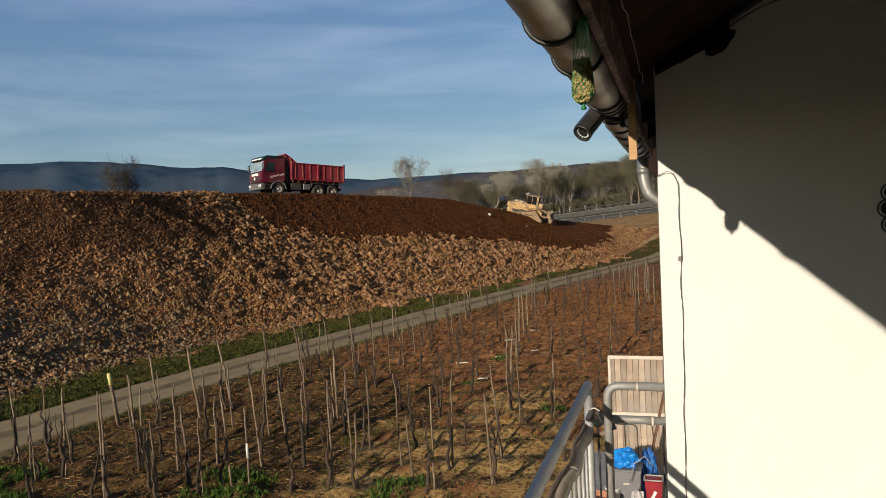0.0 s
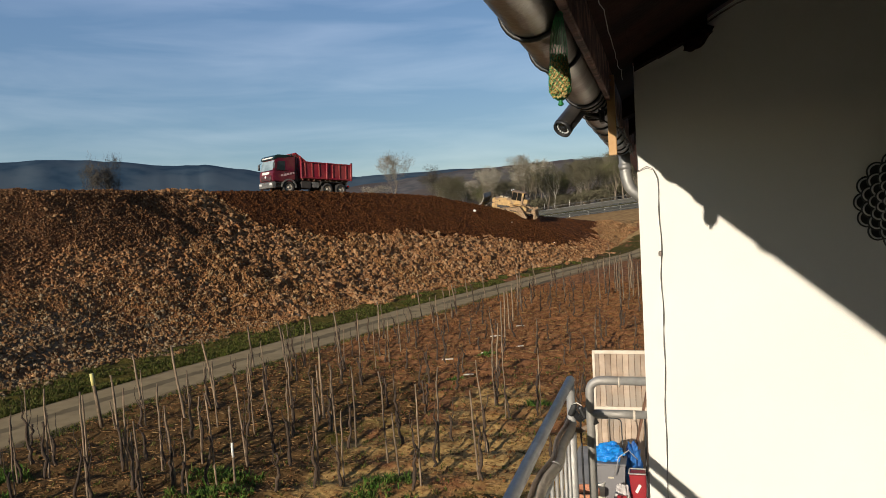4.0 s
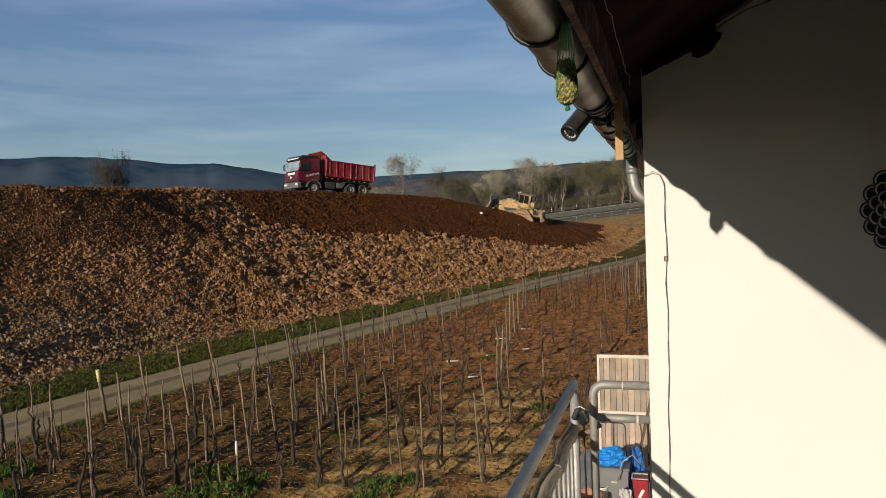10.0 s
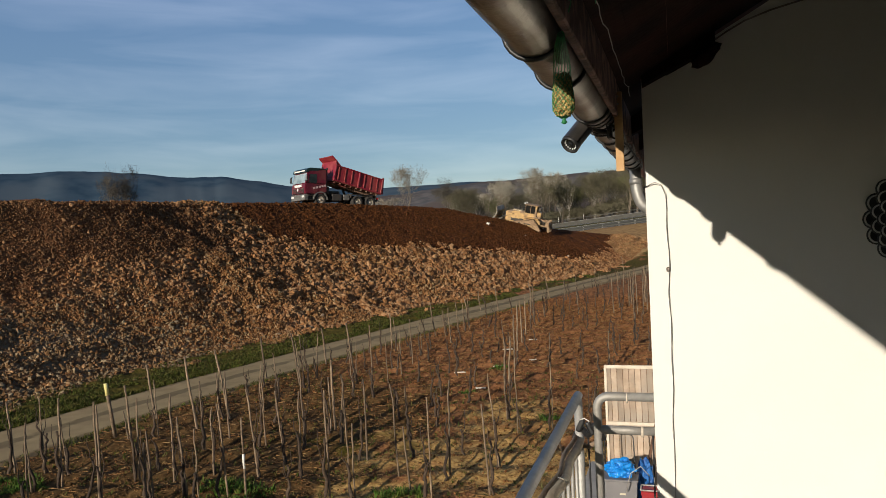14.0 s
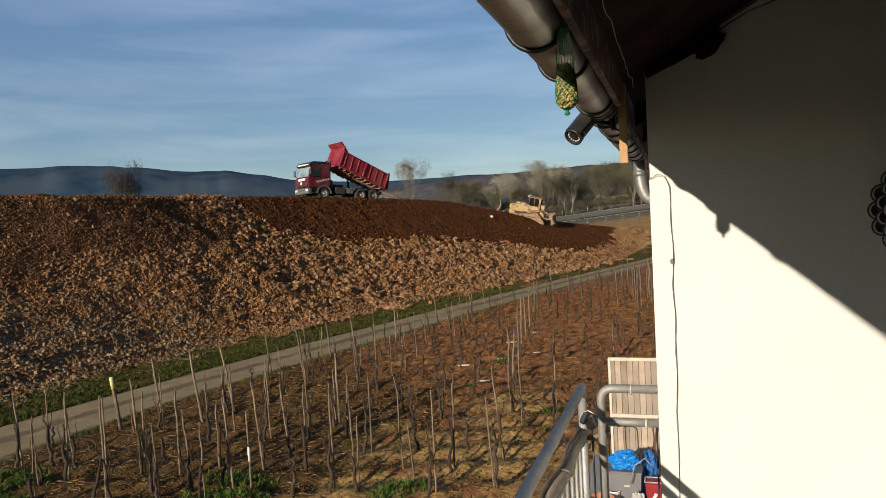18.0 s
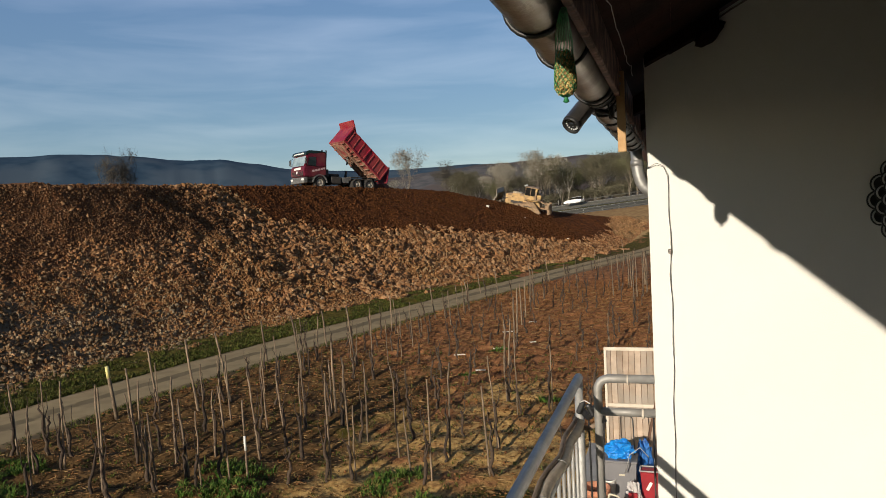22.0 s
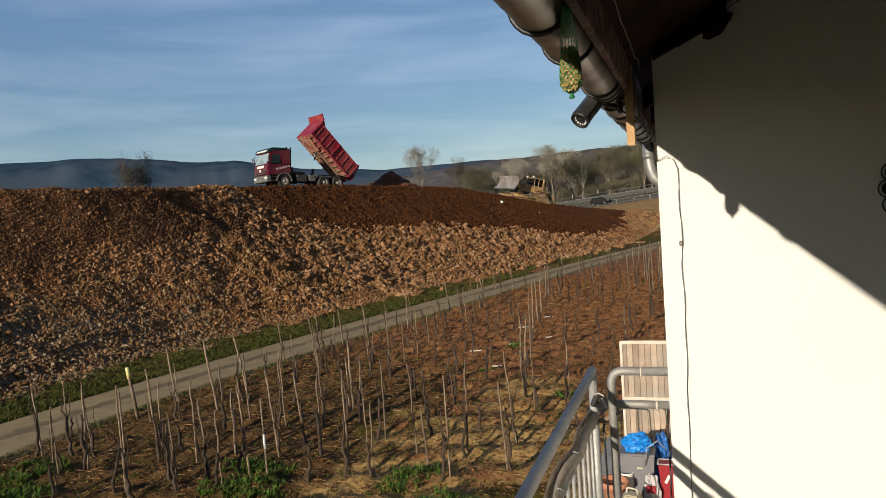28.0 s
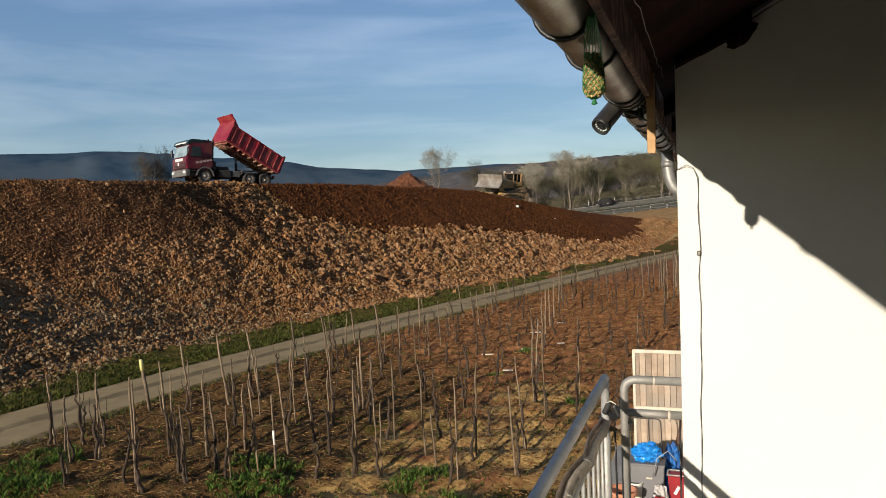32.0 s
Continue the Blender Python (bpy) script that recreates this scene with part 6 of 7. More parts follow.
def build_wall_ornament():
    o = thing("wall_ornament", "round black metal flower of overlapping scales on the wall", "wall ornament", pose(0.880, 3.262, 5.258, 90, 0, 0) @ Matrix.Scale(1.16, 4))
    grey = mat("ornament_edge", (0.62, 0.61, 0.58), (0.48, 0.47, 0.45), 20, 0.5, 0.1)

    def disc(r, inner):
        bm = bmesh.new()
        if inner:
            lathe(bm, [(r, -0.001), (r, 0.0015), (r - 0.0052, 0.0015), (r - 0.0052, -0.001)], Matrix(), 20)
        else:
            lathe(bm, [(r, -0.0015), (r, 0.0005), (r * 0.8, 0.0015), (0.001, 0.0018)], Matrix(), 18)
        me = bpy.data.meshes.new("scale")
        bm.to_mesh(me)
        bm.free()
        me.materials.append(grey if inner else M_BLACK)
        return me

    for ring in range(8):
        r = 0.142 - ring * 0.0175
        pr = max(0.0325 * (r / 0.142) ** 0.8, 0.008)
        a_mesh, b_mesh = disc(pr, False), disc(pr * 0.84, True)
        for k in range(16):
            a = 2 * math.pi * (k + 0.5 * (ring % 2)) / 16
            z = 0.004 + ring * 0.0042
            m = Matrix.Translation((r * math.cos(a), r * math.sin(a), z)) @ Matrix.Rotation(a, 4, "Z") @ Matrix.Rotation(radians(-8), 4, "Y")
            share("scale", a_mesh, o, m)
            share("scale_edge", b_mesh, o, m @ Matrix.Translation((0, 0, 0.0022)))
    bm = bmesh.new()
    lathe(bm, [(0.128, -0.036), (0.128, -0.0), (0.02, 0.002)], Matrix(), 30)
    part("backing", bm, M_BLACK, o)
    return o


build_feeder()
build_security_camera()
build_wall_ornament()

batten = thing("hanging_batten", "short pine batten fixed upright below the eave", "batten", pose(-0.219, 3.07, 5.5))
bm = bmesh.new()
box(bm, (0, 0, 0.16), (0.032, 0.026, 0.32), 0.002)
part("board", bm, M_BATTEN, batten)
for z in (0.27, 0.3):
    bm = bmesh.new()
    tube(bm, [(0, -0.014, z), (0, -0.017, z)], 0.004, 8)
    part("screw", bm, M_GALV, batten)

wire = thing("wall_cable", "thin twisted black cable hanging down the white wall", "cable")
for dx in (0.0, 0.0042):
    bm = bmesh.new()
    pts = [(-0.15, WY + 0.02, 5.432 + dx), (-0.128, WY - 0.006, 5.438 + dx), (-0.095, WY - 0.006, 5.45 + dx * 2), (-0.067, WY - 0.006, 5.44 + dx), (-0.052 + dx, WY - 0.006, 5.40)]
    for i in range(1, 30):
        z = 5.40 - i * 0.06
        pts.append((-0.049 + dx * math.cos(i * 1.3) + 0.006 * noise.noise((i * 0.35, 2, 0)) - 0.010 * smooth(4.9, 4.0, z), WY - 0.006, z))
    tube(bm, pts, 0.0009, 5)
    part("strand", bm, M_BLACK, wire)
bm = bmesh.new()
box(bm, (-0.052, WY - 0.010, 5.08), (0.016, 0.014, 0.022), 0.004)
part("clip", bm, M_ZINC, wire, "grey clip on the cable")

lead = thing("eave_cable", "pale cable sagging along the top of the wall", "cable")
bm = bmesh.new()
tube(bm, [(0.13, WY - 0.06, 5.98), (0.16, WY - 0.05, 6.02), (0.21, WY - 0.05, 6.05), (0.28, WY - 0.05, 6.085), (0.38, WY - 0.05, 6.115), (0.48, WY - 0.05, 6.135), (0.58, WY - 0.05, 6.15), (0.7, WY - 0.05, 6.24)], 0.004, 6)
part("lead", bm, M_ZINC, lead)
bm = bmesh.new()
tube(bm, [(-0.17 + 0.010 * noise.noise((i * 0.6, 0, 3)), 1.35 + i * 0.075, 5.80 + 0.016 * noise.noise((i * 0.45, 5, 0))) for i in range(24)], 0.0013, 5)
part("eave_lead", bm, M_ZINC, lead)

ledge = thing("wall_plate", "dark rough timber under the roof along the top of the wall", "beam")
for a, b, drop in ((-0.13, -0.03, 0.050), (-0.03, 0.07, 0.062), (0.07, 0.165, 0.075)):
    bm = bmesh.new()
    top = lambda x: EAVE_Z + (x - WX) * PITCH - 0.004
    prism(bm, [(a, top(a)), (b, top(b)), (b, top(b) - drop), (a, top(a) - drop + 0.008)], "y", WY - 0.075, WY - 0.004)
    part("timber", bm, M_SOFFIT, ledge)

nest = thing("roof_beam_end", "dark rough beam end under the roof with dust and webs", "beam")
bm = bmesh.new()
b2 = bmesh.new()
bmesh.ops.create_icosphere(b2, subdivisions=3, radius=1.0)
for v in b2.verts:
    k = 1 + 0.3 * fbm(v.co.x * 2.2, v.co.y * 2.2, v.co.z * 2.2, 3)
    v.co = Vector((0.055 * v.co.x * k + 0.13, 0.05 * v.co.y * k + 3.25, 0.04 * v.co.z * k + 5.965 + 0.03 * v.co.x))
merge(bm, b2)
part("beam", bm, M_SOFFIT, nest)

M_FASCIA = mat("peeling_brown_boards", (0.075, 0.032, 0.023), (0.03, 0.012, 0.009), 9.0, 0.85, 0, 0.5, 40, c3=(0.20, 0.10, 0.075), scale3=14.0)
fascia = thing("eave_fascia", "weathered brown eave board behind the gutter", "fascia board")
for i in range(4):
    bm = bmesh.new()
    box(bm, (-0.229 - 0.003 * (i % 2), -4.48 + i * 3.0, 5.79), (0.022, 2.98, 0.14), 0.004)
    part("board", bm, M_FASCIA, fascia)
rag = thing("net_remnant", "torn scrap of green netting caught on the gutter", "netting")
bm = bmesh.new()
r = random.Random(8)
for i in range(26):
    p = Vector((-0.21 + r.uniform(-0.03, 0.03), 1.55 + r.uniform(-0.12, 0.12), 5.80 + r.uniform(-0.02, 0.03)))
    q = p + Vector((r.uniform(-0.03, 0.03), r.uniform(-0.05, 0.05), r.uniform(-0.06, 0.0)))
    tube(bm, [p, p.lerp(q, 0.5) + Vector((0.01, 0, 0.005)), q], 0.0014, 4)
part("strand", bm, M_NET, rag)

gcab = thing("gutter_cable", "black cables looped round the gutter and hanging beside it", "cable")
for k, (dx, dz) in enumerate(((0.0, 0.0), (0.02, -0.02))):
    bm = bmesh.new()
    tube(bm, [(-0.236 + dx, 3.1 + 0.25 * i, 5.70 + dz + 0.03 * math.sin(i * 1.7 + k) - 0.012 * (i % 2)) for i in range(11)], 0.0035, 5)
    part("lead", bm, M_BLACK, gcab)

# the brown hose wound along the railing, and straps at its post
hose = thing("garden_hose", "weathered brown hose wound along the railing", "hose")
bm = bmesh.new()
pts = []
for i in range(40):
    y = 3.5 - i * 0.11
    pts.append((-0.487 + 0.035 * smooth(3.44, 2.65, y) + 0.008 * math.sin(i * 1.1), y, 4.26 + 0.10 * smooth(3.44, 2.5, y) + 0.008 * math.sin(i * 0.8)))
tube(bm, pts, 0.020, 10)
M_HOSE = mat("weathered_hose", (0.25, 0.18, 0.12), (0.15, 0.105, 0.07), 12, 0.75, 0, 0.3, 60)
M_HOSE_PALE = mat("sun_bleached_hose", (0.58, 0.49, 0.37), (0.46, 0.38, 0.28), 14, 0.7, 0, 0.3, 60)
part("hose", bm, M_HOSE_PALE, hose, "sun-bleached pale hose")
bm = bmesh.new()
tube(bm, [(x - 0.020, y, z + 0.022 + 0.006 * math.sin(i * 0.5)) for i, (x, y, z) in enumerate(pts)], 0.0105, 8)
part("brown_hose", bm, M_HOSE, hose, "thinner brown hose")
for y in (3.3, 2.65, 2.3, 1.8):
    bm = bmesh.new()
    c = Vector((-0.487 + 0.035 * smooth(3.44, 2.65, y), y, 4.26 + 0.10 * smooth(3.44, 2.5, y)))
    tube(bm, [c + Vector((0.024 * math.cos(t), 0.004 * math.sin(3 * t), 0.024 * math.sin(t))) for t in [2 * math.pi * i / 12 for i in range(13)]], 0.0022, 5)
    part("wire_tie", bm, M_GALV, hose)
strap = thing("rubber_strap", "black rubber strap joining gate and railing post", "strap")
bm = bmesh.new()
tube(bm, bent([(-0.51, 3.47, 4.27), (-0.48, 3.47, 4.33), (-0.44, 3.42, 4.30), (-0.40, 3.38, 4.37), (-0.362, 3.36, 4.30)], 0.02), 0.016, 8)
part("strap", bm, M_BLACK, strap)
for x, y, z, a in ((-0.475, 3.43, 4.345, 25), (-0.425, 3.39, 4.345, -25)):
    bm = bmesh.new()
    box(bm, (0, 0, 0), (0.028, 0.024, 0.066), 0.010, rot=Euler((0, radians(a), 0)).to_matrix(), seg=2)
    bmesh.ops.translate(bm, vec=(x, y, z), verts=bm.verts)
    part("rubber_block", bm, M_BLACK, strap, "black rubber block")
bm = bmesh.new()
tube(bm, [(-0.474, 3.405, 4.378), (-0.45, 3.385, 4.392), (-0.426, 3.38, 4.380)], 0.0025, 6)
part("white_tie", bm, M_WHITE, strap, "white cable tie")
bm = bmesh.new()
tube(bm, [(-0.49, 3.47, 4.24), (-0.44, 3.42, 4.25), (-0.38, 3.36, 4.30)], 0.012, 8)
part("cord", bm, M_HOSE, strap)
bm = bmesh.new()
tube(bm, [(-0.44, 3.42, 4.30), (-0.438, 3.42, 4.1), (-0.436, 3.42, 3.8), (-0.437, 3.42, 3.4)], 0.005, 6)
part("loose_cable", bm, M_BLACK, strap)


# ---- the yard behind the railing ----
yard = thing("yard_terrace", "raised concrete terrace beside the house", "terrace", kind="structure")
bm = bmesh.new()
box(bm, (-0.78, 9.7, 0.72), (1.28, 3.2, 1.55), 0.02)
part("terrace_block", bm, M_CONCRETE, yard)
TZ = 1.495

panel = thing("fence_panel", "grey weathered board fence panel with pale battens", "fence panel", pose(-1.0, 9.86, TZ))
for i in range(11):
    bm = bmesh.new()
    box(bm, (0.045 + i * 0.0785, 0.002 * (i % 2), 0.91 - 0.004 * (i % 3)), (0.074, 0.022, 1.80), 0.003)
    part("board", bm, M_FENCE, panel)
for z in (1.815, 1.04, 0.2):
    bm = bmesh.new()
    box(bm, (0.43, -0.022, z), (0.86, 0.022, 0.045), 0.003)
    part("batten", bm, M_FENCE_TRIM, panel)
for x in (0.012, 0.85):
    bm = bmesh.new()
    box(bm, (x, -0.02, 0.92), (0.035, 0.02, 1.82), 0.003)
    part("edge_batten", bm, M_FENCE_TRIM, panel)

M_BOX = mat("grey_plastic", (0.17, 0.165, 0.17), (0.14, 0.135, 0.14), 5, 0.5)
M_BLUE = mat("blue_bag", (0.01, 0.26, 0.72), (0.006, 0.16, 0.55), 12, 0.28, 0, 0.6, 40)
M_TERRA = mat("terracotta", (0.50, 0.22, 0.13), (0.42, 0.18, 0.10), 8, 0.85, 0, 0.3, 60)
M_REDP = mat("red_plastic", (0.27, 0.011, 0.018), (0.20, 0.009, 0.014), 6, 0.4)
M_CREAM = mat("cream_plastic", (0.55, 0.50, 0.38), (0.47, 0.42, 0.31), 8, 0.6)

crate = thing("storage_box", "grey plastic storage box with a lid rim", "box", pose(-0.78, 9.12, TZ))
bm = bmesh.new()
prism(bm, [(-0.185, 0.0), (0.185, 0.0), (0.205, 0.55), (-0.205, 0.55)], "y", -0.15, 0.15)
part("body", bm, M_BOX, crate)
bm = bmesh.new()
box(bm, (0, 0, 0.565), (0.44, 0.34, 0.03), 0.008)
part("rim", bm, M_BOX, crate)
bm = bmesh.new()
box(bm, (0.03, -0.1535, 0.40), (0.07, 0.003, 0.02))
part("label", bm, M_CREAM, crate, "small pale label as a plain bar")


def bag(name, label, m, size, material, seed):
    bm = bmesh.new()
    bmesh.ops.create_icosphere(bm, subdivisions=4, radius=1.0)
    for v in bm.verts:
        k = 1 + 0.34 * fbm(v.co.x * 2.4 + seed, v.co.y * 2.4, v.co.z * 2.4, 3)
        v.co = Vector((v.co.x * size[0] * k, v.co.y * size[1] * k, max(v.co.z * k, -0.75) * size[2]))
    zmin = min(v.co.z for v in bm.verts)
    for v in bm.verts:
        v.co.z -= zmin
    ob = part(name, bm, material, smooth=False)
    ob.matrix_basis = m
    return tagged(ob, label, "bag")


bag("plastic_bag", "crumpled bright blue plastic bag on the grey box", pose(-0.78, 9.1, TZ + 0.58), (0.17, 0.14, 0.125), M_BLUE, 1)
M_DKBLUE = mat("mid_blue_cloth", (0.010, 0.13, 0.42), (0.006, 0.07, 0.26), 12, 0.6, 0, 0.6, 40)
bag("cloth_bag", "blue plastic bag standing beside the grey box", pose(-0.50, 9.35, TZ), (0.12, 0.11, 0.40), M_DKBLUE, 4)
M_SACK = mat("dull_white_film", (0.52, 0.49, 0.47), (0.36, 0.33, 0.32), 14, 0.5, 0, 0.5, 40)
sack = bag("printed_sack", "white printed plastic sack with a red panel", pose(-0.61, 8.8, TZ), (0.10, 0.08, 0.22), M_SACK, 7)
bm = bmesh.new()
box(bm, (0, -0.088, 0.24), (0.11, 0.012, 0.09), 0.003)
part("printed_panel", bm, M_REDP, sack, "red printed panel as a plain bar")

pot = thing("flower_pot", "empty terracotta flower pot with a thick rim", "flower pot", pose(-1.05, 8.72, TZ) @ Matrix.Scale(1.22, 4))
bm = bmesh.new()
lathe(bm, [(0.085, 0.0), (0.125, 0.21), (0.145, 0.21), (0.148, 0.27), (0.13, 0.27), (0.11, 0.10), (0.02, 0.09)], Matrix(), 24)
part("pot", bm, M_TERRA, pot)
bm = bmesh.new()
lathe(bm, [(0.105, 0.10), (0.115, 0.19), (0.03, 0.20)], Matrix(), 16)
part("soil", bm, M_VINE, pot)

bucket = thing("white_bucket", "small white plastic bucket", "bucket", pose(-0.92, 8.98, TZ))
bm = bmesh.new()
lathe(bm, [(0.07, 0.0), (0.095, 0.33), (0.102, 0.34), (0.09, 0.345), (0.08, 0.3), (0.01, 0.29)], Matrix(), 20)
part("shell", bm, M_WHITE, bucket)

can = thing("red_bin", "dark red plastic bin with a pale rim", "bin", pose(-0.42, 8.95, TZ))
bm = bmesh.new()
prism(bm, [(-0.075, 0.0), (0.075, 0.0), (0.105, 0.50), (-0.105, 0.50)], "y", -0.085, 0.085)
bmesh.ops.bevel(bm, geom=bm.edges[:], offset=0.018, segments=2, affect="EDGES")
part("body", bm, M_REDP, can)
bm = bmesh.new()
tube(bm, bent([(-0.108, -0.09, 0.505), (0.108, -0.09, 0.505), (0.108, 0.09, 0.505), (-0.108, 0.09, 0.505), (-0.108, -0.088, 0.505)], 0.03), 0.010, 8)
part("rim", bm, M_GALV, can, "pale rim")
bm = bmesh.new()
box(bm, (0.0, -0.088, 0.32), (0.035, 0.006, 0.11), 0.002, rot=Euler((radians(-3), radians(28), 0)).to_matrix())
part("strip", bm, M_WHITE, can, "pale printed strip as a plain bar")

jug = thing("olive_canister", "pale olive plastic canister with ribs and a handle", "canister", pose(-0.80, 8.30, TZ))
bm = bmesh.new()
prism(bm, [(-0.13, 0.0), (0.13, 0.0), (0.13, 0.26), (0.075, 0.34), (-0.05, 0.36), (-0.10, 0.33), (-0.13, 0.24)], "y", -0.08, 0.08)
bmesh.ops.bevel(bm, geom=bm.edges[:], offset=0.014, segments=2, affect="EDGES")
part("body", bm, mat("olive_plastic", (0.42, 0.38, 0.25), (0.34, 0.31, 0.20), 7, 0.55), jug)
bm = bmesh.new()
tube(bm, bent([(-0.06, 0, 0.35), (-0.05, 0, 0.42), (0.06, 0, 0.40), (0.07, 0, 0.335)], 0.02), 0.012, 8)
part("handle", bm, M_CREAM, jug)
for i in range(5):
    bm = bmesh.new()
    box(bm, (-0.02 + i * 0.03, -0.083, 0.14), (0.012, 0.012, 0.20), 0.003)
    part("rib", bm, M_CREAM, jug)

tub = thing("ribbed_planter", "cream plastic planter with ribbed sides", "planter", pose(-0.74, 8.42, TZ))
bm = bmesh.new()
prism(bm, [(-0.15, 0.0), (0.15, 0.0), (0.18, 0.17), (-0.18, 0.17)], "y", -0.12, 0.12)
part("trough", bm, M_CREAM, tub)
for i in range(9):
    bm = bmesh.new()
    box(bm, (-0.14 + i * 0.035, -0.125, 0.085), (0.014, 0.014, 0.16), 0.003)
    part("rib", bm, M_CREAM, tub)

plank = thing("leaning_plank", "brown plank leaning against the house wall", "plank")
bm = bmesh.new()
d = Vector((-0.27, 9.55, 2.93)) - Vector((-0.60, 9.5, TZ))
box(bm, Vector((-0.60, 9.5, TZ)) + d / 2, (0.075, 0.025, d.length), 0.003, rot=d.to_track_quat("Z", "Y").to_matrix())
part("board", bm, mat("brown_plank", (0.15, 0.075, 0.042), (0.09, 0.045, 0.026), 8, 0.8, 0, 0.3, 50), plank)
frame_ob = thing("wire_frame", "thin black bent metal rod frame", "metal frame")
bm = bmesh.new()
tube(bm, bent([(-0.98, 9.25, TZ), (-0.98, 9.3, 2.55), (-0.62, 9.3, 2.55), (-0.60, 9.2, 2.0), (-0.56, 9.0, TZ)], 0.06), 0.008, 7)
part("rod", bm, M_BLACK, frame_ob)
bm = bmesh.new()
tube(bm, [(-0.70, 8.9, 1.95), (-0.64, 8.85, 2.2), (-0.52, 8.9, 2.28), (-0.42, 8.95, 2.15)], 0.007, 7)
part("hoop", bm, M_GALV, frame_ob)


# ---- the main road ----
M_RAIL = mat("dull_zinc_rail", (0.085, 0.082, 0.07), (0.06, 0.057, 0.05), 3, 0.7, 0.1)


def lane_line(side):
    return (Vector((-23.4, 147.5)), Vector((-4.0, 138.0)), 3.4, 0.0763) if side > 0 else (Vector((-24.0, 153.5)), Vector((-4.6, 146.0)), 5.05, 0.0763)


def on_lane(s, side):
    a, b, z0, k = lane_line(side)
    d = (b - a).normalized()
    p = a + d * s
    q = min(max(s, -30.0), 28.0)
    tilt = math.degrees(math.atan(k)) if -30 < s < 28 else 0.0
    yaw = math.degrees(math.atan2(d.y, d.x)) + (0 if side > 0 else 180)
    return Vector((p.x, p.y, z0 + k * q)), yaw, -tilt * side


def road_point(s, off):
    """A point of the main road: s metres along it, off metres across it from the near lane's middle."""
    p, yaw, _ = on_lane(s, 1)
    d = Vector((math.cos(radians(yaw)), math.sin(radians(yaw))))
    n = Vector((-d.y, d.x))
    return Vector((p.x + n.x * off, p.y + n.y * off, p.z + 0.25 * off if off > -3.2 else p.z - 0.6 + 0.22 * (off + 3.2)))


def build_main_road():
    ss = [-150, -110, -80, -60] + [-50 + 3 * i for i in range(34)] + [56, 70, 100, 150]
    bands = (("main_road", M_ASPHALT_NEAR, (-2.2, 2.4), "grey asphalt main road behind the fields"), ("main_road_far_lane", M_ASPHALT, (3.6, 8.6), "grey asphalt far carriageway"),)
    for name, m, (a, b), label in bands:
        verts, faces = [], []
        for s in ss:
            for o in (a, (a + b) / 2, b):
                q = road_point(s, o)
                verts.append((q.x, q.y, q.z + 0.04))
        faces = [(j * 3 + i, j * 3 + i + 1, j * 3 + i + 4, j * 3 + i + 3) for j in range(len(ss) - 1) for i in range(2)]
        tagged(sheet(name, verts, faces, m), label, "road", kind="structure")
    verts, faces, field = [], [], []
    offs = (-34, -22, -12, -8, -6, -4.6, -3.4, -2.0, 0, 2.6, 3.2, 5, 8.8, 11, 16, 30, 60)
    for s in ss:
        for o in offs:
            q = road_point(s, max(min(o, 9.0), -3.2))
            p = road_point(s, o)
            z = q.z
            field.append(0.8 * smooth(-4.4, -6.5, o))
            if o < -3.3:
                k = smooth(-3.3, -30, o)
                z = q.z * (1 - k) + (land(p.x, p.y) - 0.6) * k
            if o > 9:
                z = q.z + 0.02 * (o - 9)
            verts.append((p.x, p.y, z - (0.03 if -3 < o < 9.5 else 0.0) + 0.12 * noise.noise((s * 0.2, o * 0.3, 1)) * (o < -3.5 or o > 9.5)))
    w = len(offs)
    faces = [(j * w + i, j * w + i + 1, (j + 1) * w + i + 1, (j + 1) * w + i) for j in range(len(ss) - 1) for i in range(w - 1)]
    bank = zone_mat("verge_grass", [("field", (0.38, 0.24, 0.105), (0.25, 0.145, 0.062), 1.2)], ((0.055, 0.055, 0.022), (0.115, 0.095, 0.045)), bump=0.8, bump_scale=3.0, scale=0.5)
    tagged(sheet("road_bank", verts, faces, bank, {"field": field}), "dull grassy bank carrying the main road", "bank", kind="structure")
    lines = bmesh.new()
    for o in (-1.9, 0.1 + 2.1, 3.9, 8.3):
        for s in range(-60, 60, 3):
            a, b = road_point(s, o), road_point(s + 3, o)
            n = (road_point(s, o + 0.08) - a)
            vs = [lines.verts.new(q + Vector((0, 0, 0.046))) for q in (a - n, b - n, b + n, a + n)]
            lines.faces.new(vs)
    tagged(part("road_markings", lines, M_WHITE), "white edge lines on the main road", "road marking", kind="structure")
    # guard rails
    for o in (-2.9, 3.0, 9.2):
        g = thing("guard_rail", "galvanised steel guard rail along the main road", "guard rail", group="guard rails")
        bm = bmesh.new()
        pts = [road_point(s, o) + Vector((0, 0, 0.5)) for s in range(-60, 62, 4)]
        for a, b in zip(pts, pts[1:]):
            for dz, th in ((-0.05, 0.05), (0.0, 0.02), (0.05, 0.05)):
                d = (b - a)
                box(bm, (a + b) / 2 + Vector((0, 0, dz)), (d.length + 0.02, th, 0.06), 0.012, rot=d.to_track_quat("X", "Z").to_matrix())
        part("rail", bm, M_RAIL, g)
        me = None
        for s in range(-60, 60, 4):
            q = road_point(s, o)
            if me is None:
                bm = bmesh.new()
                box(bm, (0, 0, 0.15), (0.1, 0.07, 0.9), 0.01)
                p0 = part("post", bm, M_RAIL, g)
                me = p0.data
                p0.matrix_basis = Matrix.Translation(q)
            else:
                share("post", me, g, Matrix.Translation(q))
    # marker posts with white heads
    me = None
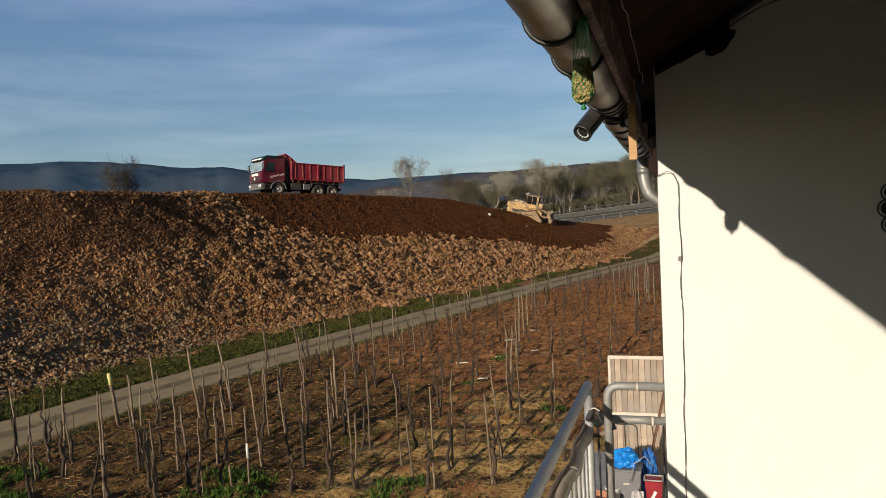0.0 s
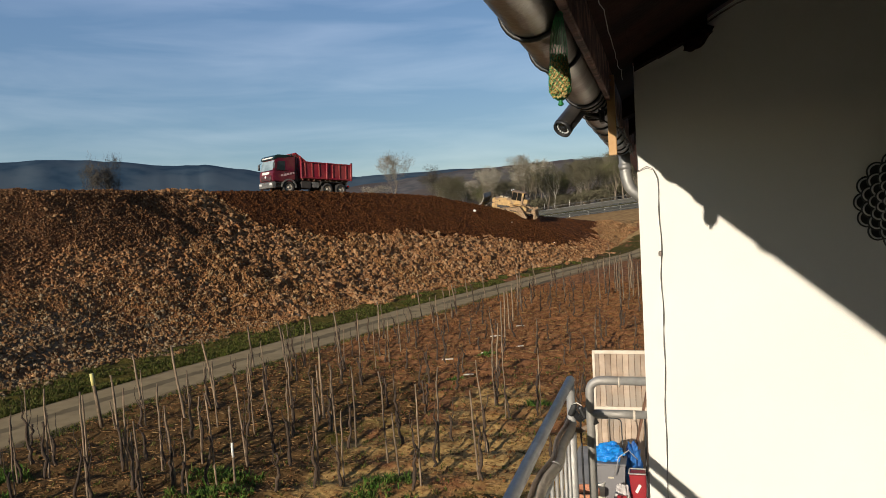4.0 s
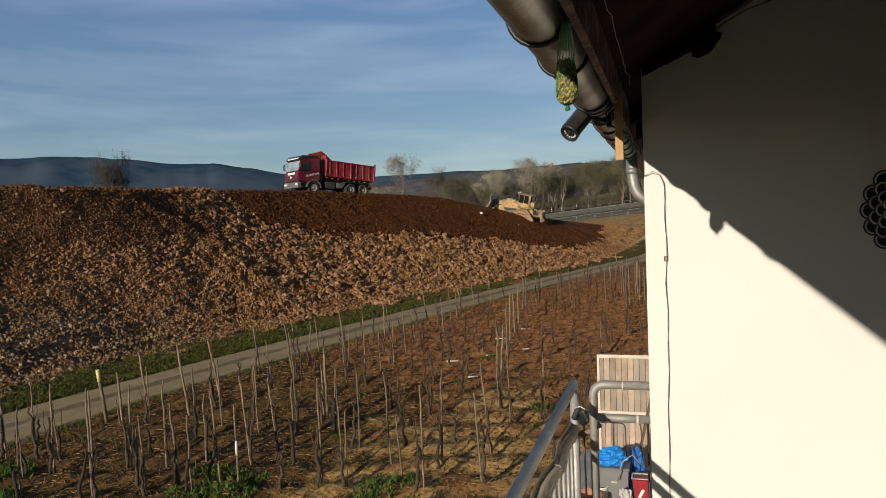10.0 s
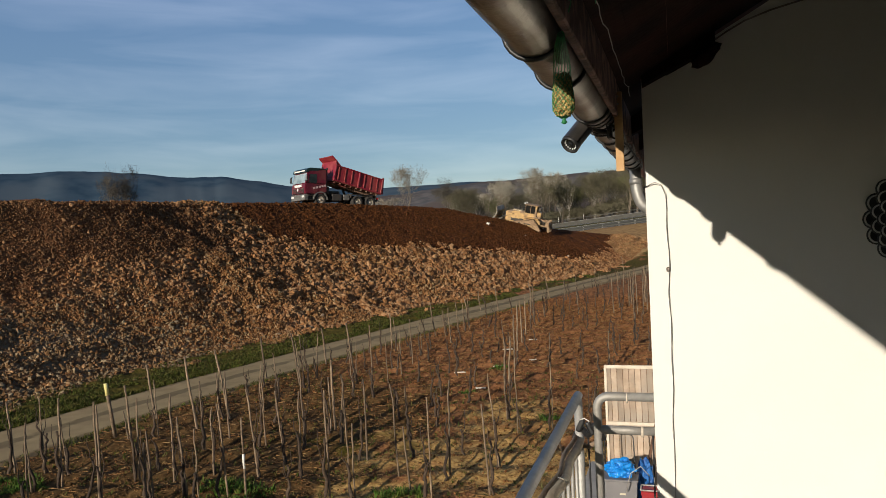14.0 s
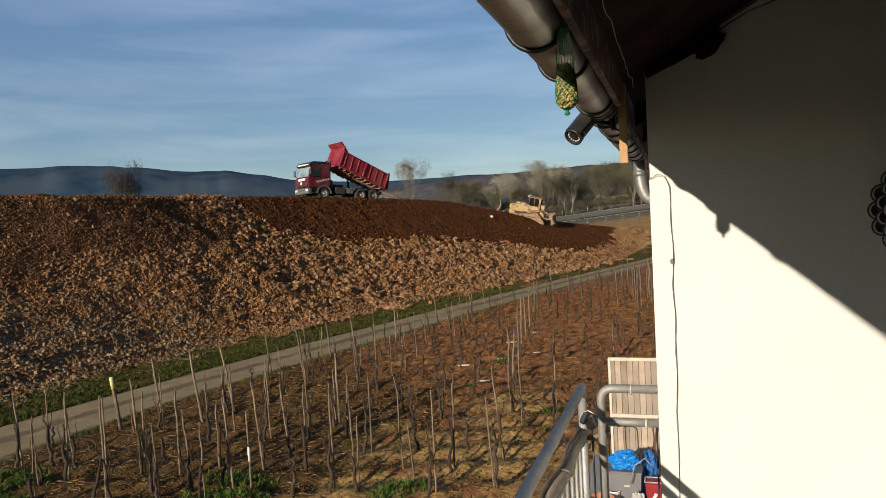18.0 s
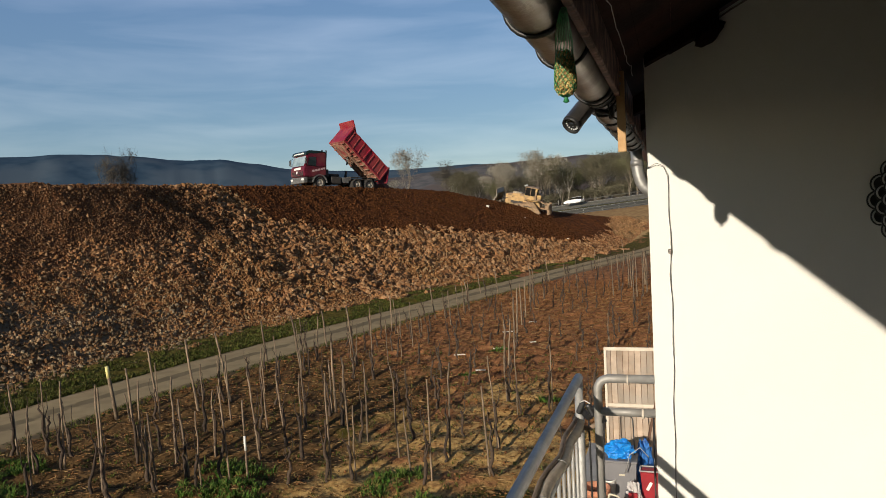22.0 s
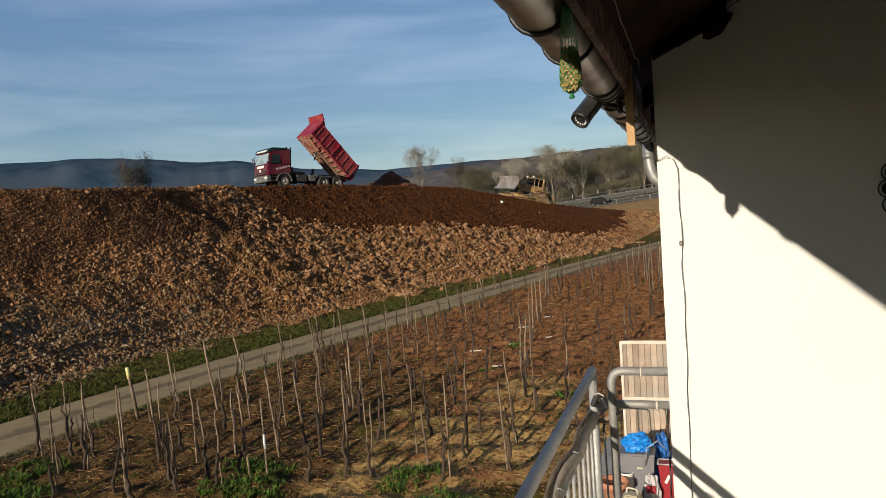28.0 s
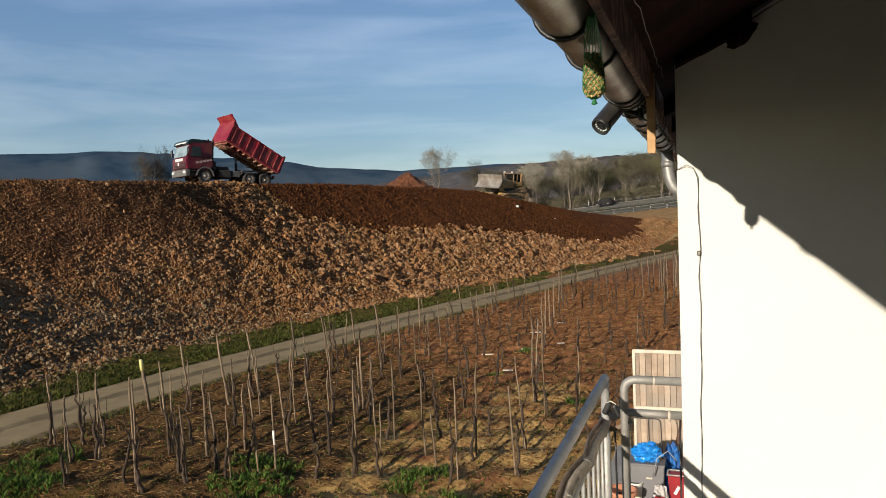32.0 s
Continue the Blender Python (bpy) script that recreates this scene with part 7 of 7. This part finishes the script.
    for s, o in ((-6.5, 10.0), (-3.9, 10.0), (0.2, 10.0), (3.0, -2.6), (8.2, -2.6), (12.5, -2.6), (16.2, -2.6), (19.6, -2.6)):
        q = road_point(s, o) - Vector((0, 0, 0.25 if o < 0 else 0.0))
        t = thing("delineator_post", "white roadside marker post", "post", Matrix.Translation(q), "marker posts")
        bm = bmesh.new()
        box(bm, (0, 0, 0.5), (0.12, 0.1, 1.1), 0.03)
        part("post", bm, M_WHITE, t)
        bm = bmesh.new()
        box(bm, (0, -0.055, 0.85), (0.09, 0.01, 0.16))
        part("reflector", bm, M_BLACK, t)


# ---- trees ----
M_BARK = mat("grey_bark", (0.19, 0.155, 0.115), (0.12, 0.095, 0.07), 5, 0.95, 0, 0.5, 20, random_hue=0.25)
M_BARK_PALE = mat("pale_bark", (0.36, 0.33, 0.28), (0.26, 0.23, 0.19), 5, 0.9, 0, 0.4, 20)
M_TWIG = island_mat("brown_twigs", [(0.145, 0.128, 0.085), (0.18, 0.16, 0.11), (0.11, 0.098, 0.068), (0.15, 0.15, 0.08)], 0.9, 0)
M_TWIG_PALE = island_mat("pale_twigs", [(0.30, 0.26, 0.20), (0.20, 0.17, 0.125), (0.44, 0.40, 0.33), (0.16, 0.13, 0.095)], 0.9, 0)
M_TWIG_DARK = island_mat("dark_twigs", [(0.082, 0.072, 0.058), (0.105, 0.092, 0.073), (0.064, 0.056, 0.046)], 0.9, 0)
M_BARK_DARK = mat("dark_bark", (0.09, 0.07, 0.055), (0.06, 0.047, 0.036), 5, 0.95, 0, 0.5, 20)
M_BUD = island_mat("young_leaves", [(0.14, 0.145, 0.06), (0.18, 0.17, 0.085), (0.10, 0.11, 0.045), (0.20, 0.185, 0.11)], 0.8, 0)
M_BLOSSOM = island_mat("pale_blossom", [(0.36, 0.33, 0.26), (0.62, 0.585, 0.51), (0.26, 0.225, 0.16), (0.19, 0.155, 0.11)], 0.8, 0)


def tree_meshes(seed, h, spread, crown_mat, leaf, n_leaf, trunk_mat=None, levels=4):
    """A branching tree: its limbs as one mesh, its twigs and leaves as another."""
    rng = random.Random(seed)
    bm = bmesh.new()
    tips = []

    def grow(p, d, L, r, lev):
        pts, rad = [p], [r]
        q = p
        for i in range(3):
            d = (d + Vector((rng.uniform(-1, 1), rng.uniform(-1, 1), rng.uniform(-0.3, 0.7))) * 0.17).normalized()
            q = q + d * L / 3
            pts.append(q)
            rad.append(r * (1 - 0.17 * (i + 1)))
        tube(bm, pts, rad, 5 if lev < 2 else 3, cap=False)
        if lev >= levels:
            tips.append((q, d, L))
            return
        n = 3 if lev else 5
        for k in range(n):
            a = 2 * math.pi * (k + rng.random()) / n
            s = spread * rng.uniform(0.6, 1.15)
            nd = (d + Vector((math.cos(a) * s, math.sin(a) * s, rng.uniform(-0.05, 0.5)))).normalized()
            grow(pts[-1] if k else pts[-1], nd, L * rng.uniform(0.6, 0.82), rad[-1] * rng.uniform(0.55, 0.75), lev + 1)
        if lev:
            tips.append((q, d, L))

    grow(Vector((0, 0, -0.3)), Vector((rng.uniform(-0.06, 0.06), rng.uniform(-0.06, 0.06), 1)), h * 0.3, h * 0.019, 0)
    top = max(v.co.z for v in bm.verts)
    k = h / top
    bmesh.ops.scale(bm, vec=(k, k, k), verts=bm.verts)
    trunk = bpy.data.meshes.new("limbs")
    bm.to_mesh(trunk)
    bm.free()
    trunk.materials.append(trunk_mat or M_BARK)
    V, Fc = [], []
    for q, d, L in tips:
        q = q * k
        for _ in range(n_leaf):
            a = Vector((rng.gauss(0, 1), rng.gauss(0, 1), rng.gauss(0.15, 0.8))).normalized()
            p = q - d * L * k * rng.uniform(0, 0.7) + a * rng.uniform(0, leaf[1])
            u = a.orthogonal().normalized() * leaf[0] * rng.uniform(0.6, 1.4)
            w = a * leaf[2] * rng.uniform(0.5, 1.4)
            b0 = len(V)
            V += [tuple(p - u), tuple(p + w), tuple(p + u), tuple(p + a.cross(u).normalized() * leaf[0] * 0.6)]
            Fc += [(b0, b0 + 1, b0 + 2), (b0 + 2, b0 + 1, b0 + 3)]
    crown = bpy.data.meshes.new("crown")
    crown.from_pydata(V, [], Fc)
    crown.materials.append(crown_mat)
    return trunk, crown


def plant(name, label, meshes, m, group=""):
    t = thing(name, label, "tree", m, group)
    share("trunk", meshes[0], t, Matrix())
    share("crown", meshes[1], t, Matrix())
    return t


def build_trees():
    rng = random.Random(77)
    bare = [tree_meshes(i, 11.0, 0.5, M_TWIG, (0.020, 0.55, 0.8), 12) for i in range(4)]
    bud = [tree_meshes(10 + i, 10.0, 0.6, M_BUD, (0.05, 0.8, 0.11), 15) for i in range(3)]
    bloom = [tree_meshes(20 + i, 9.0, 0.48, M_BLOSSOM, (0.035, 0.6, 0.12), 26) for i in range(3)]
    light_bloom = [tree_meshes(30, 9.6, 0.6, M_TWIG_PALE, (0.020, 0.45, 0.5), 15)]
    pale = [tree_meshes(40 + i, 9.0, 0.5, M_TWIG, (0.018, 0.4, 0.6), 7, M_BARK_PALE) for i in range(2)]
    bush = [tree_meshes(50 + i, 3.4, 1.1, M_TWIG, (0.03, 0.4, 0.4), 16, levels=3) for i in range(3)]
    sparse = [tree_meshes(60 + i, 10.5, 0.55, M_TWIG_DARK, (0.018, 0.4, 0.7), 11, M_BARK_DARK) for i in range(2)]
    # alone behind the heap
    plant("bare_tree", "bare twiggy tree behind the earth heap", sparse[0], pose(-72.6, 80.0, 1.0, 0, 0, 40) @ Matrix.Diagonal((0.72, 0.72, 1.46, 1)))
    plant("bare_tree", "bare twiggy tree behind the earth heap", sparse[1], pose(-73.8, 78.0, 1.0, 0, 0, 150) @ Matrix.Diagonal((0.7, 0.7, 1.38, 1)))
    plant("blossom_tree", "half-bare tree with pale blossom behind the heap", light_bloom[0], pose(-39.0, 102.6, 4.4, 0, 0, 10) @ Matrix.Diagonal((0.85, 0.85, 1.12, 1)))
    plant("blossom_tree", "low bush-like tree with pale blossom", light_bloom[0], pose(-43.0, 104.0, 3.4, 0, 0, 100) @ Matrix.Scale(0.75, 4))
    plant("bare_tree", "thin leaning bare tree with pale bark", pale[0], pose(-34.5, 112, 3.5, 8, 6, 0) @ Matrix.Scale(0.85, 4))
    plant("bare_tree", "small bare tree behind the heap", pale[1], pose(-31.8, 118, 4.0, 0, 0, 60) @ Matrix.Scale(0.8, 4))
    for x, y, k, i in ((-36.5, 146, 1.05, 0), (-34.6, 147, 0.9, 1), (-29.0, 149, 0.95, 1), (-26.6, 150.5, 1.2, 0), (-24.9, 151.5, 1.1, 1), (-39.5, 150, 0.8, 1)):
        plant("blossom_tree", "tree covered in pale spring blossom", bloom[i], pose(x * 1.06, y * 1.06 + 4, 5.6, 0, 0, rng.uniform(0, 360)) @ Matrix.Scale(k * 1.05, 4), "blossom trees by the road")
    plant("blossom_tree", "tall tree with pale yellowish blossom", bloom[0], pose(-35.3, 146, 4.4, 0, 0, 30) @ Matrix.Scale(1.2, 4), "blossom trees by the road")
    plant("blossom_tree", "tall tree with pale blossom", bloom[1], pose(-27.0, 148.5, 5.2, 0, 0, 200) @ Matrix.Scale(1.32, 4), "blossom trees by the road")
    plant("bare_tree", "thin bare tree standing apart behind the heap", sparse[0], pose(-44.5, 143.4, 4.0, 0, 0, 80) @ Matrix.Scale(1.15, 4))
    # the wood behind the road
    for i in range(150):
        s = rng.uniform(-45, 38)
        o = 11.5 + 30 * rng.random() ** 1.4
        p = road_point(s, 9)
        q = road_point(s, o)
        kind = rng.random()
        ms = rng.choice(bare) if kind < 0.5 else (rng.choice(bud) if kind < 0.68 else rng.choice(pale))
        plant("wood_tree", "bare spring tree in the wood behind the road", ms, Matrix.Translation((q.x, q.y, p.z + 0.02 * (o - 9) - 0.2)) @ Matrix.Rotation(rng.uniform(0, 6.28), 4, "Z") @ Matrix.Scale(rng.uniform(0.75, 1.15), 4), "trees in the wood")
    for i in range(170):
        s, o = rng.uniform(-48, 38), 10.5 + 16 * rng.random() ** 1.3
        p, q = road_point(s, 9), road_point(s, o)
        plant("wood_shrub", "bare brown shrub at the edge of the wood", rng.choice(bush), Matrix.Translation((q.x, q.y, p.z - 1.0)) @ Matrix.Rotation(rng.uniform(0, 6.28), 4, "Z") @ Matrix.Scale(rng.uniform(0.6, 1.1) + 0.05 * (o - 10), 4), "shrubs by the road")


# ---- thin high cloud, on a glowing shell added to brighten the sky ----
def build_cloud():
    verts, faces = [], []
    R = 4700
    na, ne = 60, 26
    for j in range(ne + 1):
        e = radians(0.3 + 60 * (j / ne) ** 1.4)
        for i in range(na + 1):
            a = radians(-95 + 175 * i / na)
            verts.append((R * math.cos(e) * math.sin(a), R * math.cos(e) * math.cos(a), R * math.sin(e)))
    faces = [(j * (na + 1) + i, j * (na + 1) + i + 1, (j + 1) * (na + 1) + i + 1, (j + 1) * (na + 1) + i) for j in range(ne) for i in range(na)]
    m = bpy.data.materials.new("cloud_sky_glow")
    m.use_nodes = True
    n, l = m.node_tree.nodes, m.node_tree.links
    n.remove(n["Principled BSDF"])
    co, mp = n.new("ShaderNodeTexCoord"), n.new("ShaderNodeMapping")
    mp.inputs["Scale"].default_value = (0.0007, 0.0007, 0.0052)
    mp.inputs["Rotation"].default_value = (radians(5), radians(7), 0)
    l.new(co.outputs["Object"], mp.inputs["Vector"])
    t = n.new("ShaderNodeTexNoise")
    t.inputs["Scale"].default_value, t.inputs["Detail"].default_value, t.inputs["Roughness"].default_value = 1.1, 5, 0.5
    t.inputs["Distortion"].default_value = 0.4
    l.new(mp.outputs["Vector"], t.inputs["Vector"])
    r = n.new("ShaderNodeValToRGB")
    r.color_ramp.elements[0].position, r.color_ramp.elements[1].position = 0.40, 0.88
    r.color_ramp.elements[0].color = (0.060, 0.110, 0.184, 1)
    r.color_ramp.elements[1].color = (0.19, 0.235, 0.30, 1)
    l.new(t.outputs["Fac"], r.inputs["Fac"])
    # the glow is bluer overhead and greyer low down
    sep, up, mx = n.new("ShaderNodeSeparateXYZ"), n.new("ShaderNodeMapRange"), n.new("ShaderNodeMix")
    l.new(co.outputs["Object"], sep.inputs[0])
    l.new(sep.outputs["Z"], up.inputs["Value"])
    up.inputs["From Min"].default_value, up.inputs["From Max"].default_value = 300.0, 2000.0
    mx.data_type, mx.blend_type = "RGBA", "MULTIPLY"
    mx.inputs["Factor"].default_value = 1.0
    tone = n.new("ShaderNodeMix")
    tone.data_type = "RGBA"
    tone.inputs["A"].default_value, tone.inputs["B"].default_value = (1.08, 1.02, 0.90, 1), (0.92, 0.96, 1.22, 1)
    l.new(up.outputs["Result"], tone.inputs["Factor"])
    l.new(r.outputs["Color"], mx.inputs["A"])
    l.new(tone.outputs["Result"], mx.inputs["B"])
    em, tr, ad = n.new("ShaderNodeEmission"), n.new("ShaderNodeBsdfTransparent"), n.new("ShaderNodeAddShader")
    l.new(mx.outputs["Result"], em.inputs["Color"])
    em.inputs["Strength"].default_value = 1.08
    l.new(em.outputs[0], ad.inputs[0])
    l.new(tr.outputs[0], ad.inputs[1])
    l.new(ad.outputs[0], n["Material Output"].inputs["Surface"])
    tagged(sheet("backdrop_cloud_glow", verts, faces, m), "thin veil of wispy high cloud, its glow brightening the blue sky", "sky", kind="structure")


build_main_road()
build_trees()
build_cloud()


def glide(rows, t):
    """A value between rows of (seconds, value)."""
    for (a, p), (b, q) in zip(rows, rows[1:]):
        if t <= b:
            k = min(max((t - a) / (b - a), 0.0), 1.0)
            return p + (q - p) * k
    return rows[-1][1]


# metres driven forwards from the tipping place, the heading, and the height of the front and rear wheels' ground
TRUCK_S = [(0, 4.4), (1, 3.76), (2, 3.3), (3, 2.6), (3.5, 2.3), (5.5, 1.07), (6, 0.74), (7, 0.37), (7.5, 0.35), (24.6, 0.35), (25, 0.47), (25.5, 0.78), (26.2, 1.8), (27.5, 4.35), (28, 4.97), (28.5, 5.78), (29, 6.68), (29.5, 7.65), (30, 8.65), (30.5, 9.8), (31, 10.95), (31.5, 12.0), (32, 13.0)]
TRUCK_YAW = [(0, 236), (24.5, 236), (28, 238), (32, 244)]
TRUCK_Z = [(-1, 7.92), (0, 7.92), (4, 8.03), (5, 8.12), (8, 8.17), (10, 8.25), (13.0, 8.38)]
BED_ANGLE = [(0, 0), (9.3, 0), (10, 2.5), (11, 6), (12, 8.5), (13, 10), (14, 11.5), (15, 13.5), (16.5, 17), (17, 18.5), (18, 21), (19, 25), (20, 29), (21, 35), (22, 41), (23, 44), (24, 45), (28.5, 45), (29, 43.5), (29.5, 40), (30, 37.5), (30.5, 33.5), (31, 30), (31.5, 28), (32, 26.5)]
def motions():
    home = Vector((-31.32, 58.29))
    way = Vector((math.cos(radians(238)), math.sin(radians(238))))
    times = [i * 0.5 for i in range(65)]
    rows = []
    for t in times:
        s = glide(TRUCK_S, t)
        p = home + way * (s * 1.06)
        rows.append((t, pose(p.x, p.y, 5.08 + 1.06 * (glide(TRUCK_Z, s) - 5.3), 0, -3.6, glide(TRUCK_YAW, t))))
    walk(truck, rows)
    for w in truck_wheels:
        base = w.matrix_basis.translation.copy()
        walk(w, [(i * 0.25, pose(base.x, base.y, base.z, 0, math.degrees(glide(TRUCK_S, i * 0.25) * 1.06 / 0.58), 0)) for i in range(129)])
    walk(truck_bed, [(t, pose(-5.35, 0, 1.2, 0, -glide(BED_ANGLE, t), 0)) for t in times])
    # the tailgate swings out as the load leaves, and falls to behind it
    walk(truck_gate, [(t, pose(-0.43, 0, 1.54, 0, a, 0)) for t, a in ((0.0, 0), (10.0, 0), (14.0, 5), (18.0, 12), (20.0, 20), (22.0, 30), (24.0, 34), (26.0, 26), (28.0, 14), (30.0, 6), (32.0, 4))])
    tilt, slide = [], []
    for t in times:
        a = radians(glide(BED_ANGLE, t))
        head = Vector((-5.35 + 2.75 * math.cos(a), 0, 1.2 + 2.75 * math.sin(a) - 0.06))
        d = head - Vector((-3.0, 0, 0.95))
        tilt.append((t, pose(-3.0, 0, 0.95, 0, math.degrees(math.atan2(d.x, d.z)) if d.length > 0.8 else 0, 0)))
        slide.append((t, pose(0, 0, max(d.length, 0.74))))
    walk(truck_ram, tilt)
    walk(truck_rod, slide)
    # bulldozer
    walk(dozer, [(t, pose(x * 1.05, 0.15 + (y - 0.15) * 1.05, 5.3 + (z - 5.3) * 1.05, -5, pitch, yaw)) for t, x, y, z, pitch, yaw in (
        (0.0, -16.3, 79.3, 4.72, -13, 181), (25.2, -16.3, 79.3, 4.72, -13, 182), (25.6, -16.35, 79.3, 4.75, -13, 190), (26.4, -16.6, 79.2, 4.9, -13, 211), (27.5, -17.1, 79.0, 5.1, -13, 226), (28.2, -17.5, 78.9, 5.25, -12, 232),
        (29.5, -18.6, 78.5, 5.7, -9, 238), (30.5, -19.6, 78.2, 6.05, -6, 241), (31.3, -20.4, 78.0, 6.3, -4, 242), (32.0, -21.2, 77.7, 6.45, -3, 243))])
    walk(dozer_blade, [(t, pose(2.75, 0, z, 0, -16, 0)) for t, z in ((0.0, 1.05), (25.3, 1.05), (27.0, 1.3), (32.0, 1.38))])
    # cars wait out of sight at the ends of their lanes, and drive through
    for i, (car, side, t0, s0, speed) in enumerate(CARS):
        lo, hi = -36.0 - 6 * i, 30.0 + 6 * i
        s1, s2 = (lo, hi) if side > 0 else (hi, lo)
        ta, tb = t0 + (s1 - s0) / (side * speed), t0 + (s2 - s0) / (side * speed)
        stops = [(0.0, s1)] if ta > 0 else [(0.0, s0 - side * speed * t0)]
        stops += [(ta, s1)] if ta > 0 else []
        ts = [max(ta, 0.0) + (min(tb, 32.0) - max(ta, 0.0)) * q / 8 for q in range(1, 9)]
        stops += [(t, s0 + side * speed * (t - t0)) for t in ts]
        stops += [(32.0, s2)] if tb < 31.9 else []
        rows = []
        for t, s in stops:
            p, yaw, pitch = on_lane(s, side)
            rows.append((t, pose(p.x, p.y, p.z, 0, pitch, yaw)))
        walk(car, rows)
    # the mound grows as the body empties
    walk(mound, [(t, pose(-28.9, 66.8, 5.3 + (z - 5.3) * 1.05, 0, 0, 20)) for t, z in ((0.0, 5.2), (16.0, 5.2), (19.0, 6.0), (20.0, 6.35), (21.0, 6.8), (22.0, 7.3), (23.0, 7.75), (24.0, 7.85), (25.0, 7.88), (26.5, 7.9), (27.5, 7.9), (32.0, 7.9))])


motions()
